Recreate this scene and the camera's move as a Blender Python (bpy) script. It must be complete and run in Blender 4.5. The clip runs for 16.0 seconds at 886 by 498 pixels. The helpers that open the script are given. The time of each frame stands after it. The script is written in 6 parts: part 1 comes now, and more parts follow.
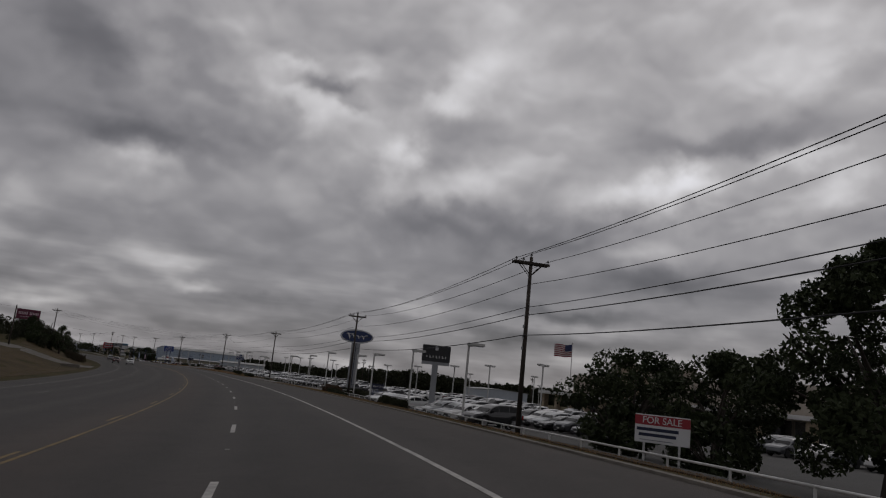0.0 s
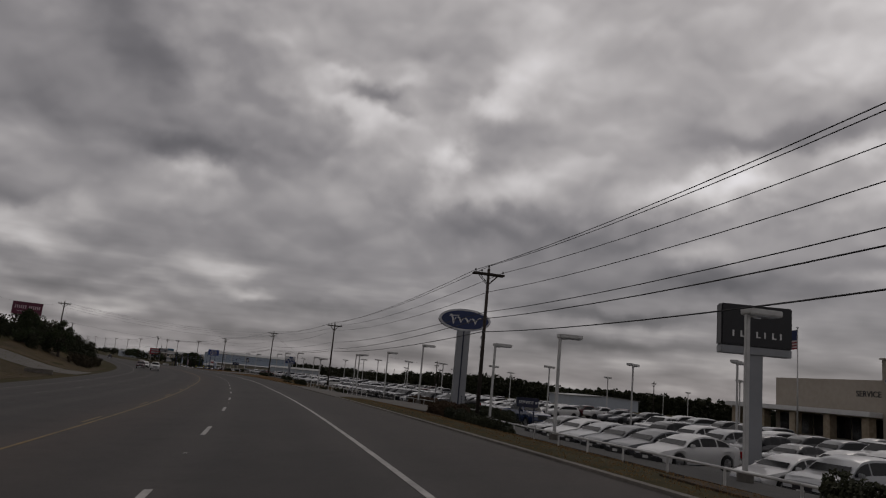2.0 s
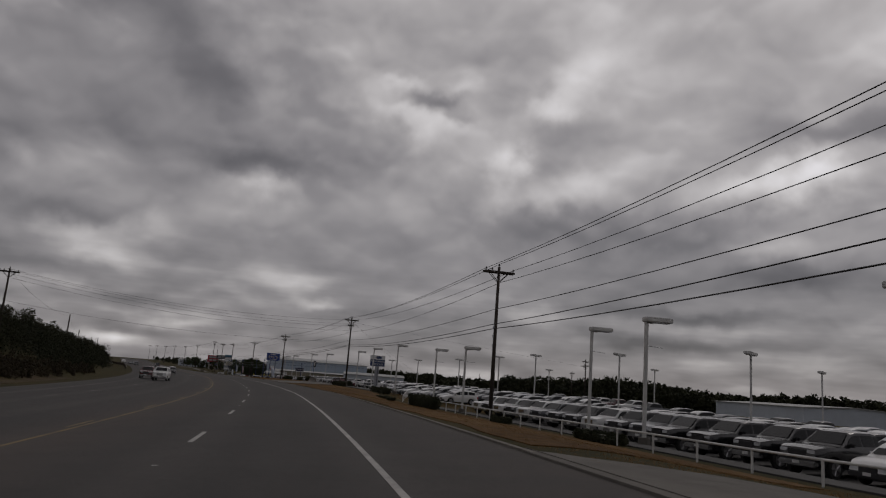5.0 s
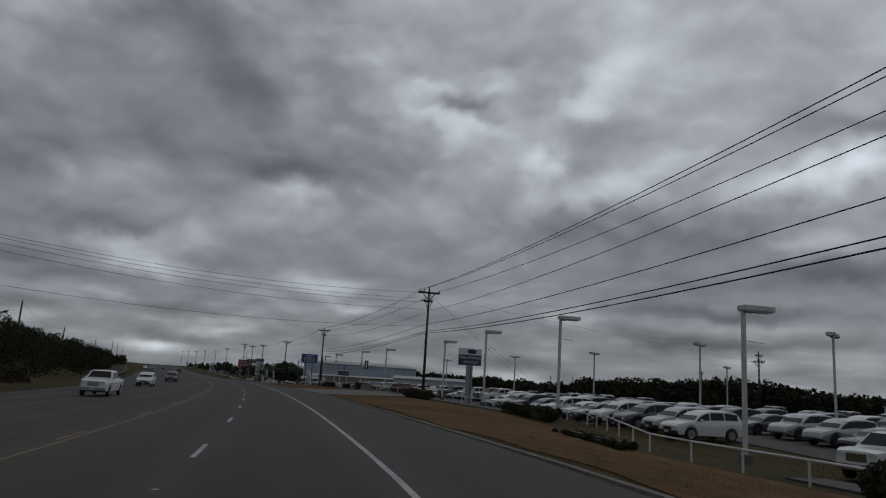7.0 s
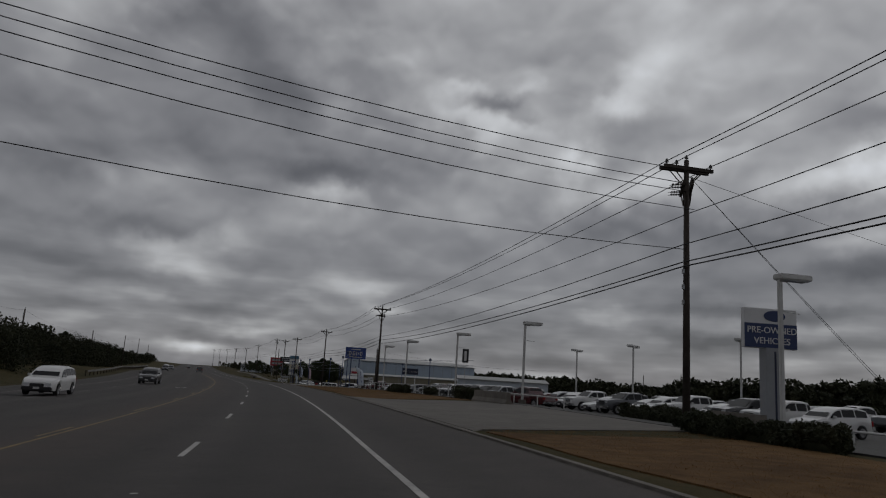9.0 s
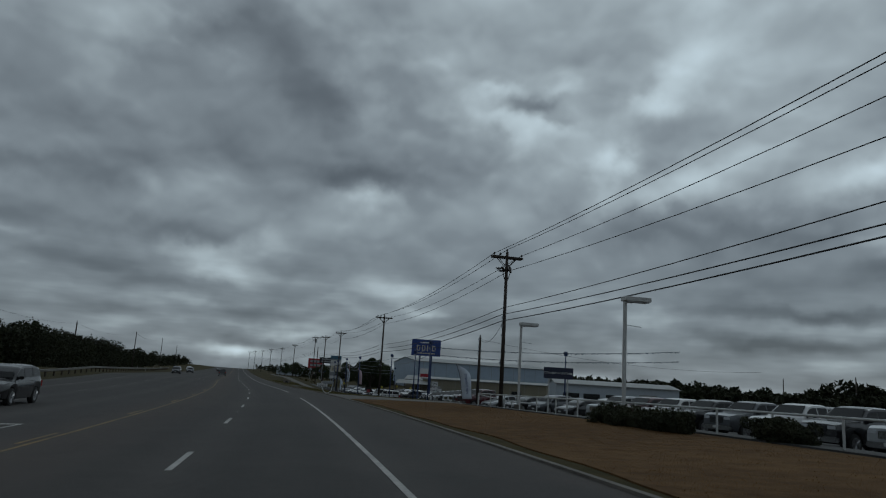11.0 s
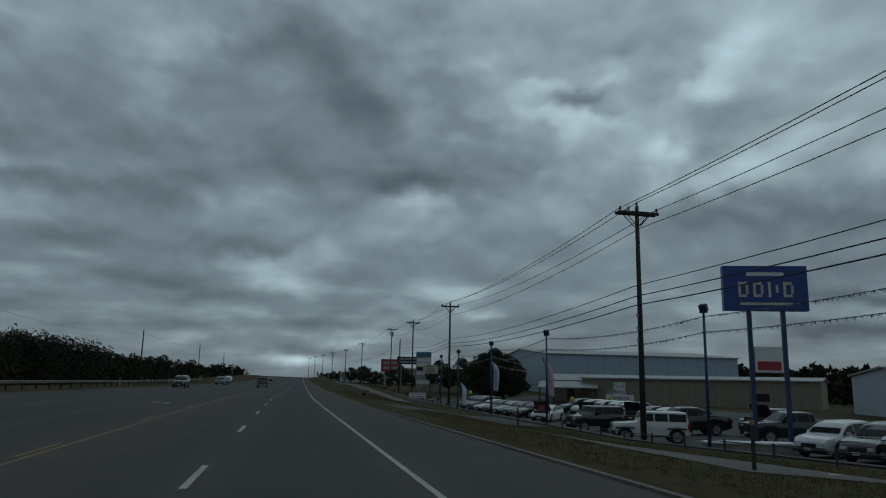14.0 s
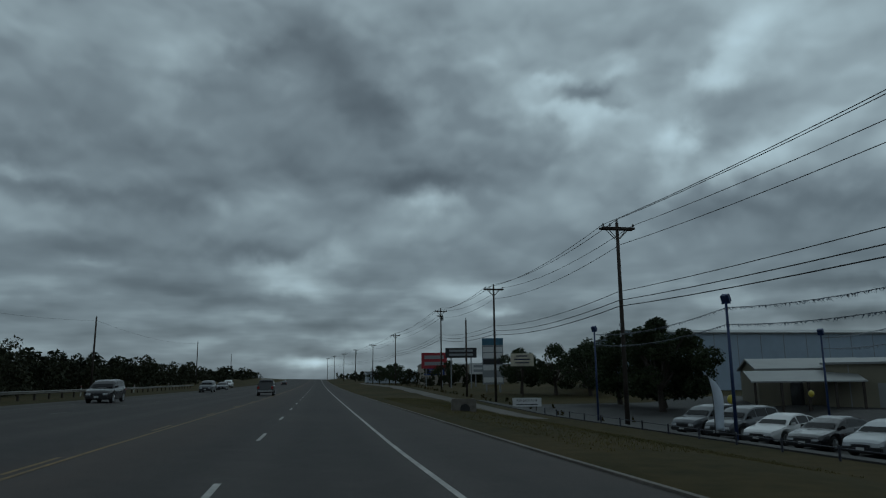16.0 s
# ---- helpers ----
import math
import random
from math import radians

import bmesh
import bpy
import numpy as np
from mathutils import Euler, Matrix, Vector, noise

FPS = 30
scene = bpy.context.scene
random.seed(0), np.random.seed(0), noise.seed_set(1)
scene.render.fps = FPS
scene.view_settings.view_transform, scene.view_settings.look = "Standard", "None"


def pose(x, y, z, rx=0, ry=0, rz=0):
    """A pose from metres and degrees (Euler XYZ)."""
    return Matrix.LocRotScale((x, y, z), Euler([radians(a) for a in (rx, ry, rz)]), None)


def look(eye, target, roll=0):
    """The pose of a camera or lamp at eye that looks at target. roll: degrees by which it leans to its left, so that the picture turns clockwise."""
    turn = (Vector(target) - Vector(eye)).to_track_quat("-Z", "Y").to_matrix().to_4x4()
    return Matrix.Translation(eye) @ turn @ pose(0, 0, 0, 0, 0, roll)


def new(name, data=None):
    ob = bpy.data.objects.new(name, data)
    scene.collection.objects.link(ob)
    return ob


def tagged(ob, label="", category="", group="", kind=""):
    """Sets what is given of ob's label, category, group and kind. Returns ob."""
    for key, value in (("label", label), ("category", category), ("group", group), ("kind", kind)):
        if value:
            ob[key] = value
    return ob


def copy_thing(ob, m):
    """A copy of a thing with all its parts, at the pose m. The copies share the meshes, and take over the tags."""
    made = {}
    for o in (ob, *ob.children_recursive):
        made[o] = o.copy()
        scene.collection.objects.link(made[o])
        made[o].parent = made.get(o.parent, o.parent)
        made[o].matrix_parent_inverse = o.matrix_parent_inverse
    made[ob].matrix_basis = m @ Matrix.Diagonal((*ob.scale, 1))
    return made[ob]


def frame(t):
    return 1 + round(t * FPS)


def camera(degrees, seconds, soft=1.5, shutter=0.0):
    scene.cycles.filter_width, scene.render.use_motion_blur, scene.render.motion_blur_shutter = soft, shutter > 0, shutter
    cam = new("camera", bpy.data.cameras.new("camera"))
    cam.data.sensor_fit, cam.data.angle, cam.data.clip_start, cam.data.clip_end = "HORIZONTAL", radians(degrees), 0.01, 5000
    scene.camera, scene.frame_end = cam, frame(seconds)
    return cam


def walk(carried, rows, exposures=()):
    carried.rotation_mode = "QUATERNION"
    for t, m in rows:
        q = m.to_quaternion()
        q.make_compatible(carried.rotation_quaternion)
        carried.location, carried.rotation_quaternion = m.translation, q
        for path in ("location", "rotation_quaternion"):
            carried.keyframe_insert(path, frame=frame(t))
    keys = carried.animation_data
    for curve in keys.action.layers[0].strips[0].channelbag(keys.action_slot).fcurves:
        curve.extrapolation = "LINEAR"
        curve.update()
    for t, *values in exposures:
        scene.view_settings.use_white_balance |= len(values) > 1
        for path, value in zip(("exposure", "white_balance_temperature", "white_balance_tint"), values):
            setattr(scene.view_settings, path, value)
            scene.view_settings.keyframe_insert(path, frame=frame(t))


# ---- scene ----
cam = camera(64.1, 16.0, soft=1.15)
PATH = [
    (0.0, 0.000, 0.000, 1.475, 100.647, -5.843, -1.400),
    (0.5, -2.293, 11.794, 1.372, 100.580, -5.341, -0.379),
    (1.0, -4.886, 23.529, 1.195, 100.601, -5.385, 0.468),
    (1.5, -7.717, 35.209, 1.043, 100.612, -5.350, 1.636),
    (2.0, -10.724, 46.854, 0.905, 100.575, -5.316, 2.807),
    (2.5, -14.063, 58.463, 0.810, 100.596, -5.114, 3.870),
    (3.0, -17.572, 70.125, 0.601, 100.621, -5.079, 4.697),
    (3.5, -21.226, 81.866, 0.488, 100.576, -4.802, 5.579),
    (4.0, -25.121, 93.650, 0.288, 100.574, -4.922, 6.389),
    (4.5, -28.941, 105.410, 0.152, 100.559, -4.711, 7.275),
    (5.0, -32.881, 117.136, 0.047, 100.557, -4.317, 8.201),
    (5.5, -36.984, 128.784, -0.036, 100.564, -3.863, 9.109),
    (6.0, -41.294, 140.310, -0.106, 100.573, -3.474, 9.938),
    (6.5, -45.856, 151.668, -0.175, 100.580, -3.272, 10.629),
    (7.0, -50.510, 162.967, -0.254, 100.602, -3.530, 11.139),
    (7.5, -55.259, 174.190, -0.318, 100.588, -3.138, 11.833),
    (8.0, -60.222, 185.340, -0.512, 100.572, -3.374, 12.410),
    (8.5, -65.406, 196.440, -0.619, 100.513, -3.750, 13.121),
    (9.0, -70.748, 207.518, -0.741, 100.466, -3.594, 13.908),
    (9.5, -76.068, 218.581, -0.831, 100.440, -3.691, 14.643),
    (10.0, -81.512, 229.574, -0.887, 100.454, -3.738, 15.371),
    (10.5, -87.094, 240.468, -0.933, 100.486, -3.691, 16.120),
    (11.0, -92.830, 251.235, -0.989, 100.515, -3.509, 16.920),
    (11.5, -98.734, 261.845, -1.081, 100.519, -3.150, 17.800),
    (12.0, -104.618, 272.430, -1.238, 100.501, -2.624, 18.772),
    (12.5, -110.721, 282.888, -1.312, 100.489, -2.227, 19.659),
    (13.0, -117.035, 293.270, -1.374, 100.505, -1.861, 20.465),
    (13.5, -123.461, 303.669, -1.407, 100.480, -1.654, 21.107),
    (14.0, -130.051, 314.061, -1.477, 100.459, -1.088, 21.735),
    (14.5, -136.767, 324.457, -1.580, 100.422, -0.336, 22.270),
    (15.0, -143.545, 334.797, -1.683, 100.366, 0.090, 22.670),
    (15.5, -150.438, 345.094, -1.737, 100.324, 0.520, 23.042),
    (16.0, -157.605, 355.244, -1.721, 100.339, 0.576, 23.076),
]

EXPOSURES = [(0.0, -0.05, 6700, 14), (3.0, -0.08, 7000, 16), (4.5, -0.08, 6950, 16), (6.3, -0.13, 6400, 11), (7.0, -0.1, 6150, 7),
             (7.5, -0.16, 5850, -2), (8.0, -0.21, 5680, -7), (8.6, -0.2, 6250, 5), (9.2, -0.17, 6500, 11), (11.3, -0.15, 5600, -5), (12.5, -0.2, 5480, -9), (16.0, -0.25, 5400, -9)]
walk(cam, [(t, pose(*p)) for t, *p in PATH], EXPOSURES)

# ---- sky and light ----
world = bpy.data.worlds.new("overcast_sky")
scene.world = world
world.use_nodes = True
wt = world.node_tree
wt.nodes.clear()


def wnode(kind, **props):
    n = wt.nodes.new(kind)
    for k, v in props.items():
        if k == "op":
            n.operation = v
        elif k == "sky":
            n.sky_type = v
    return n


def wmath(op, a, b=None, c=None, clamp=False):
    n = wnode("ShaderNodeMath", op=op)
    n.use_clamp = clamp
    for i, v in enumerate((a, b, c)):
        if v is None:
            continue
        if isinstance(v, (int, float)):
            n.inputs[i].default_value = v
        else:
            wt.links.new(v, n.inputs[i])
    return n.outputs[0]


def wvec(op, a, b=None):
    n = wnode("ShaderNodeVectorMath", op=op)
    for i, v in enumerate((a, b)):
        if v is None:
            continue
        if isinstance(v, tuple):
            n.inputs[i].default_value = v
        else:
            wt.links.new(v, n.inputs[i])
    return n


def wnoise(vec, scale, detail, rough, dist=0.0):
    n = wnode("ShaderNodeTexNoise")
    wt.links.new(vec, n.inputs["Vector"])
    n.inputs["Scale"].default_value = scale
    n.inputs["Detail"].default_value = detail
    n.inputs["Roughness"].default_value = rough
    n.inputs["Distortion"].default_value = dist
    return n


texco = wnode("ShaderNodeTexCoord")
sep = wnode("ShaderNodeSeparateXYZ")
wt.links.new(texco.outputs["Generated"], sep.inputs[0])
gx, gy, gz = sep.outputs
flat = wvec("MULTIPLY", texco.outputs["Generated"], (1.0, 1.0, 1.4)).outputs[0]
# wind-torn warp of the cloud deck
warp = wnoise(flat, 3.0, 2, 0.5)
wv = wvec("SCALE", wvec("SUBTRACT", warp.outputs["Color"], (0.5, 0.5, 0.5)).outputs[0])
wv.inputs["Scale"].default_value = 0.10
deck = wvec("ADD", flat, wv.outputs[0]).outputs[0]
torn = wnoise(flat, 11.0, 2, 0.5)
tv = wvec("SCALE", wvec("SUBTRACT", torn.outputs["Color"], (0.5, 0.5, 0.5)).outputs[0])
tv.inputs["Scale"].default_value = 0.05
deck_torn = wvec("ADD", deck, tv.outputs[0]).outputs[0]


def wpuff(vec, scale, soft):
    n = wnode("ShaderNodeTexVoronoi")
    n.feature = "SMOOTH_F1"
    wt.links.new(vec, n.inputs["Vector"])
    n.inputs["Scale"].default_value = scale
    n.inputs["Smoothness"].default_value = soft
    n.inputs["Detail"].default_value, n.inputs["Roughness"].default_value = 1.5, 0.4
    return n.outputs["Distance"]


# azimuth (degrees, left of +y positive) and elevation, warped at two scales, in which single cloud masses are set
dw = wnoise(texco.outputs["Generated"], 8.0, 2, 0.5)
dws = wnode("ShaderNodeSeparateXYZ")
wt.links.new(dw.outputs["Color"], dws.inputs[0])
df = wnoise(texco.outputs["Generated"], 22.0, 3, 0.5)
dfs = wnode("ShaderNodeSeparateXYZ")
wt.links.new(df.outputs["Color"], dfs.inputs[0])
az = wmath("MULTIPLY", wmath("ARCTAN2", wmath("MULTIPLY", gx, -1.0), gy), 57.2958)
el = wmath("MULTIPLY", wmath("ARCSINE", gz), 57.2958)
calm = wmath("MULTIPLY", wmath("ADD", el, 3.0), 0.06, clamp=True)


def shifted(base, coarse, fine, a, b):
    move = wmath("ADD", wmath("MULTIPLY", wmath("SUBTRACT", coarse, 0.5), a), wmath("MULTIPLY", wmath("SUBTRACT", fine, 0.5), b))
    return wmath("ADD", base, wmath("MULTIPLY", move, calm))


azw = shifted(az, dws.outputs[0], dfs.outputs[0], 5.0, 3.5)
elw = shifted(el, dws.outputs[1], dfs.outputs[1], 4.0, 2.8)
lump = None


def cloud(a, e, ra, re, amount, tilt=0.0):
    """One cloud mass (dark below zero, bright above) round azimuth a and elevation e, in degrees, leaning by tilt."""
    global lump
    u, v = wmath("SUBTRACT", azw, a), wmath("SUBTRACT", elw, e)
    if tilt:
        c, s = math.cos(radians(tilt)), math.sin(radians(tilt))
        u, v = wmath("SUBTRACT", wmath("MULTIPLY", u, c), wmath("MULTIPLY", v, -s)), wmath("ADD", wmath("MULTIPLY", u, -s), wmath("MULTIPLY", v, c))
    u, v = wmath("MULTIPLY", u, 1.0 / ra), wmath("MULTIPLY", v, 1.0 / re)
    r2 = wmath("ADD", wmath("MULTIPLY", u, u), wmath("MULTIPLY", v, v))
    g = wmath("MULTIPLY", wmath("POWER", 2.718, wmath("MULTIPLY", r2, -1.0)), amount)
    lump = g if lump is None else wmath("ADD", lump, g)


# broad brightening of the deck overhead and away to the right, towards the veiled sun
cloud(-12.0, 40.0, 60.0, 20.0, 0.33)
# single masses, dark or bright
cloud(41.4, 22.1, 2.8, 1.6, -0.17, 0)
cloud(45.6, 22.0, 2.5, 1.9, 0.12, 0)
cloud(38.7, 25.0, 2.7, 1.2, -0.23, 0)
cloud(35.6, 17.7, 6.6, 2.3, -0.13, 25)
cloud(29.6, 21.9, 6.0, 3.0, -0.34, 20)
cloud(32.3, 25.6, 5.1, 2.5, -0.14, 10)
cloud(27.7, 17.4, 6.9, 2.2, -0.02, 8)
cloud(45.1, 16.9, 4.5, 1.6, -0.13, 0)
cloud(42.6, 14.8, 3.3, 1.0, -0.10, 0)
cloud(43.4, 12.7, 4.9, 1.2, -0.17, 0)
cloud(40.9, 13.1, 1.3, 1.2, 0.12, 0)
cloud(23.0, 25.4, 2.9, 3.1, -0.20, 0)
cloud(20.7, 22.2, 2.9, 2.2, -0.11, 0)
cloud(24.4, 21.3, 2.4, 2.2, 0.23, 0)
cloud(17.4, 28.1, 4.4, 1.7, 0.04, 0)
cloud(9.5, 28.5, 5.4, 2.2, -0.03, 0)
cloud(11.3, 22.2, 2.7, 0.8, -0.30, -5)
cloud(13.8, 23.2, 1.9, 0.8, 0.20, -15)
cloud(9.0, 23.2, 1.4, 1.2, 0.20, 0)
cloud(14.6, 21.0, 2.7, 1.0, 0.20, 15)
cloud(11.2, 20.0, 2.2, 1.8, 0.20, 0)
cloud(16.0, 19.6, 2.6, 0.6, -0.01, 8)
cloud(9.3, 21.1, 1.9, 0.5, -0.17, 0)
cloud(7.1, 19.5, 2.9, 2.7, 0.21, 0)
cloud(4.2, 18.0, 1.1, 2.2, 0.26, 0)
cloud(-1.2, 23.8, 3.5, 1.9, 0.16, -35)
cloud(-3.2, 26.8, 2.8, 1.7, 0.07, -20)
cloud(1.1, 22.1, 2.1, 1.3, 0.25, -20)
cloud(-5.3, 24.4, 2.8, 3.4, 0.04, 0)
cloud(3.0, 25.1, 3.4, 3.5, -0.12, 0)
cloud(-10.4, 26.3, 5.0, 2.4, -0.07, 0)
cloud(-9.5, 21.6, 4.9, 2.1, 0.09, 10)
cloud(-7.8, 18.0, 4.0, 1.3, 0.12, 0)
cloud(-16.1, 26.3, 5.2, 2.3, 0.03, 0)
cloud(-15.1, 20.6, 3.9, 2.4, -0.12, 0)
cloud(-1.3, 15.8, 6.9, 1.4, 0.19, -5)
cloud(19.7, 16.0, 5.7, 1.1, -0.08, 0)
cloud(25.7, 15.7, 4.2, 1.2, -0.28, 0)
cloud(9.6, 13.3, 10.3, 1.8, -0.05, 5)
cloud(1.3, 12.6, 5.5, 1.3, -0.22, 0)
cloud(23.5, 13.9, 2.3, 1.2, 0.26, -5)
cloud(25.4, 12.4, 2.1, 0.8, 0.04, 0)
cloud(18.2, 14.6, 1.9, 0.9, 0.03, 0)
cloud(43.7, 10.2, 5.2, 1.0, -0.03, 0)
cloud(36.4, 8.5, 3.4, 1.2, 0.32, 5)
cloud(34.6, 6.9, 2.6, 0.9, 0.19, 5)
cloud(31.6, 9.4, 2.6, 0.9, 0.16, 0)
cloud(38.5, 10.0, 4.6, 0.8, -0.17, 0)
cloud(42.6, 7.4, 3.6, 0.9, -0.13, 0)
cloud(26.8, 8.8, 4.9, 1.1, 0.02, 5)
cloud(19.5, 7.2, 3.2, 0.7, 0.18, 0)
cloud(25.6, 5.8, 3.1, 0.6, 0.12, 0)
cloud(32.6, 4.3, 4.7, 0.7, -0.21, 0)
cloud(-18.6, 16.3, 2.9, 1.8, 0.42, -10)
cloud(-13.8, 15.1, 3.8, 1.2, 0.27, 0)
cloud(-15.1, 11.6, 3.7, 0.6, 0.15, 0)
cloud(-8.2, 12.0, 5.7, 1.1, -0.25, 0)
cloud(-17.2, 9.3, 4.8, 1.0, -0.40, 0)
cloud(-2.2, 10.7, 4.5, 0.6, -0.05, 0)
cloud(3.5, 10.3, 3.2, 0.6, 0.05, 0)
cloud(18.9, 5.4, 2.3, 0.5, 0.31, 0)
cloud(28.7, 2.7, 3.1, 0.4, 0.24, 0)
cloud(33.5, 1.4, 2.5, 0.4, 0.28, 0)
cloud(13.8, 4.8, 5.0, 0.6, -0.20, 0)
cloud(0.7, 5.7, 3.6, 0.5, 0.15, 0)
cloud(-10.8, 6.1, 6.3, 0.5, -0.42, 0)
cloud(-8.9, 4.1, 6.4, 0.5, -0.40, 0)
cloud(-14.1, 2.7, 4.8, 0.4, 0.13, 0)
cloud(6.4, 3.4, 4.1, 0.5, 0.07, 0)
cloud(37.5, 4.9, 3.8, 0.5, 0.11, 0)
cloud(38.4, 6.0, 4.6, 0.5, -0.16, 0)
cloud(42.8, 4.3, 2.8, 0.7, -0.10, 0)
cloud(-23.1, 28.2, 4.1, 2.0, 0.06, 0)
cloud(-29.1, 26.7, 3.9, 2.3, 0.21, -20)
cloud(-27.6, 21.5, 2.6, 1.6, -0.07, 0)
cloud(-27.9, 18.9, 4.2, 0.8, 0.26, -8)
cloud(-22.0, 19.8, 4.0, 1.0, -0.27, -10)
cloud(-30.8, 16.6, 2.9, 1.6, 0.29, 0)
cloud(-26.0, 15.6, 3.0, 1.0, 0.13, 0)
cloud(-20.0, 16.9, 2.7, 0.9, 0.04, 0)
cloud(-23.4, 12.7, 4.7, 1.1, -0.06, 0)
cloud(-29.0, 12.3, 3.3, 0.8, 0.07, 0)
cloud(-19.3, 11.8, 4.0, 1.0, -0.04, 0)
cloud(-27.9, 9.5, 4.9, 0.6, 0.16, 0)
cloud(-12.9, 28.0, 3.9, 2.6, -0.01, 0)
cloud(54.9, 25.0, 3.4, 1.5, 0.05, 0)
cloud(50.0, 21.7, 3.9, 2.4, -0.05, 20)
cloud(54.4, 20.6, 3.7, 2.3, 0.04, 0)
cloud(54.5, 16.9, 4.5, 1.2, -0.18, 10)
cloud(54.6, 15.1, 2.8, 0.7, 0.18, 0)
cloud(51.7, 13.9, 5.4, 1.0, -0.23, 5)
cloud(53.6, 11.0, 2.8, 0.6, 0.08, 0)
cloud(49.1, 10.0, 6.3, 1.0, -0.11, 0)
cloud(52.2, 7.0, 4.8, 0.6, 0.10, 0)
cloud(50.2, 8.5, 3.7, 0.4, 0.08, 0)
cloud(53.1, 5.1, 4.4, 0.5, -0.08, 0)
cloud(46.8, 4.1, 3.3, 0.4, 0.10, 0)
cloud(33.1, 1.6, 2.2, 0.4, 0.32, 0)
cloud(-25.5, 9.4, 4.8, 2.4, -0.14, 0)
cloud(-5.4, 8.2, 8.4, 2.1, -0.08, 0)
cloud(30.9, 2.6, 2.2, 0.4, 0.10, 0)
# value of the deck
big = wnoise(deck, 4.2, 4, 0.5).outputs["Fac"]
big_up = wnoise(wvec("ADD", deck, (0.0, 0.0, 0.035)).outputs[0], 4.2, 4, 0.5).outputs["Fac"]
puff = wpuff(deck_torn, 6.0, 0.5)
puff_up = wpuff(wvec("ADD", deck_torn, (0.0, 0.0, 0.035)).outputs[0], 6.0, 0.5)
small = wpuff(deck_torn, 15.0, 0.4)
small_up = wpuff(wvec("ADD", deck_torn, (0.0, 0.0, 0.014)).outputs[0], 15.0, 0.4)
val = wmath("MULTIPLY", wmath("SUBTRACT", big, 0.5), 0.16)
# bright upper edges and dark undersides of the billows
val = wmath("ADD", val, wmath("MULTIPLY", wmath("SUBTRACT", big, big_up), 0.45))
val = wmath("ADD", val, wmath("MULTIPLY", wmath("SUBTRACT", puff, puff_up), -0.32))
val = wmath("ADD", val, wmath("MULTIPLY", wmath("SUBTRACT", small, small_up), -0.15))
val = wmath("ADD", val, wmath("MULTIPLY", wmath("SUBTRACT", 0.55, small), 0.03))
# flat layered cloud low down, seen edge-on
lay = wvec("MULTIPLY", wvec("ADD", texco.outputs["Generated"], wvec("MULTIPLY", wv.outputs[0], (0.25, 0.25, 0.09)).outputs[0]).outputs[0], (1.0, 1.0, 5.5)).outputs[0]
lay1 = wnoise(lay, 7.0, 3, 0.5).outputs["Fac"]
lay_up = wnoise(wvec("ADD", lay, (0.0, 0.0, 0.09)).outputs[0], 7.0, 3, 0.5).outputs["Fac"]
low = wmath("SUBTRACT", 1.0, wmath("MULTIPLY", wmath("SUBTRACT", el, 2.0), 0.11), clamp=True)
layer = wmath("ADD", wmath("MULTIPLY", wmath("SUBTRACT", lay1, 0.5), 0.40), wmath("MULTIPLY", wmath("SUBTRACT", lay1, lay_up), 0.45))
val = wmath("ADD", val, wmath("MULTIPLY", wmath("SUBTRACT", layer, 0.07), low))
val = wmath("ADD", wmath("ADD", val, 0.45), lump)
ramp = wnode("ShaderNodeValToRGB")
wt.links.new(val, ramp.inputs[0])
stops = ((0.0, (0.105, 0.106, 0.115)), (0.25, (0.165, 0.167, 0.178)), (0.45, (0.25, 0.252, 0.265)), (0.65, (0.40, 0.405, 0.415)), (0.85, (0.60, 0.615, 0.63)), (1.0, (0.78, 0.81, 0.85)))
while len(ramp.color_ramp.elements) < len(stops):
    ramp.color_ramp.elements.new(0.5)
for elem, (pos, col) in zip(ramp.color_ramp.elements, stops):
    elem.position, elem.color = pos, (*col, 1)
nishita = wnode("ShaderNodeTexSky", sky="NISHITA")
SUN_EL, SUN_AZ = radians(48), radians(-35)
nishita.sun_disc = False
nishita.sun_elevation, nishita.sun_rotation = SUN_EL, -SUN_AZ
clear = wnode("ShaderNodeBackground")
wt.links.new(nishita.outputs[0], clear.inputs[0])
clear.inputs[1].default_value = 0.07
over = wnode("ShaderNodeBackground")
wt.links.new(ramp.outputs[0], over.inputs[0])
over.inputs[1].default_value = 1.0
mixs = wnode("ShaderNodeMixShader")
mixs.inputs[0].default_value = 0.95
wt.links.new(clear.outputs[0], mixs.inputs[1])
wt.links.new(over.outputs[0], mixs.inputs[2])
wout = wnode("ShaderNodeOutputWorld")
wt.links.new(mixs.outputs[0], wout.inputs[0])
sun = new("sun", bpy.data.lights.new("sun", "SUN"))
sun.data.energy, sun.data.angle, sun.data.color = 0.25, radians(25), (1.0, 0.97, 0.93)
sun.matrix_world = look((0, 0, 0), (math.sin(SUN_AZ) * math.cos(SUN_EL), -math.cos(SUN_AZ) * math.cos(SUN_EL), -math.sin(SUN_EL)))

# ---- materials ----
MATS = {}


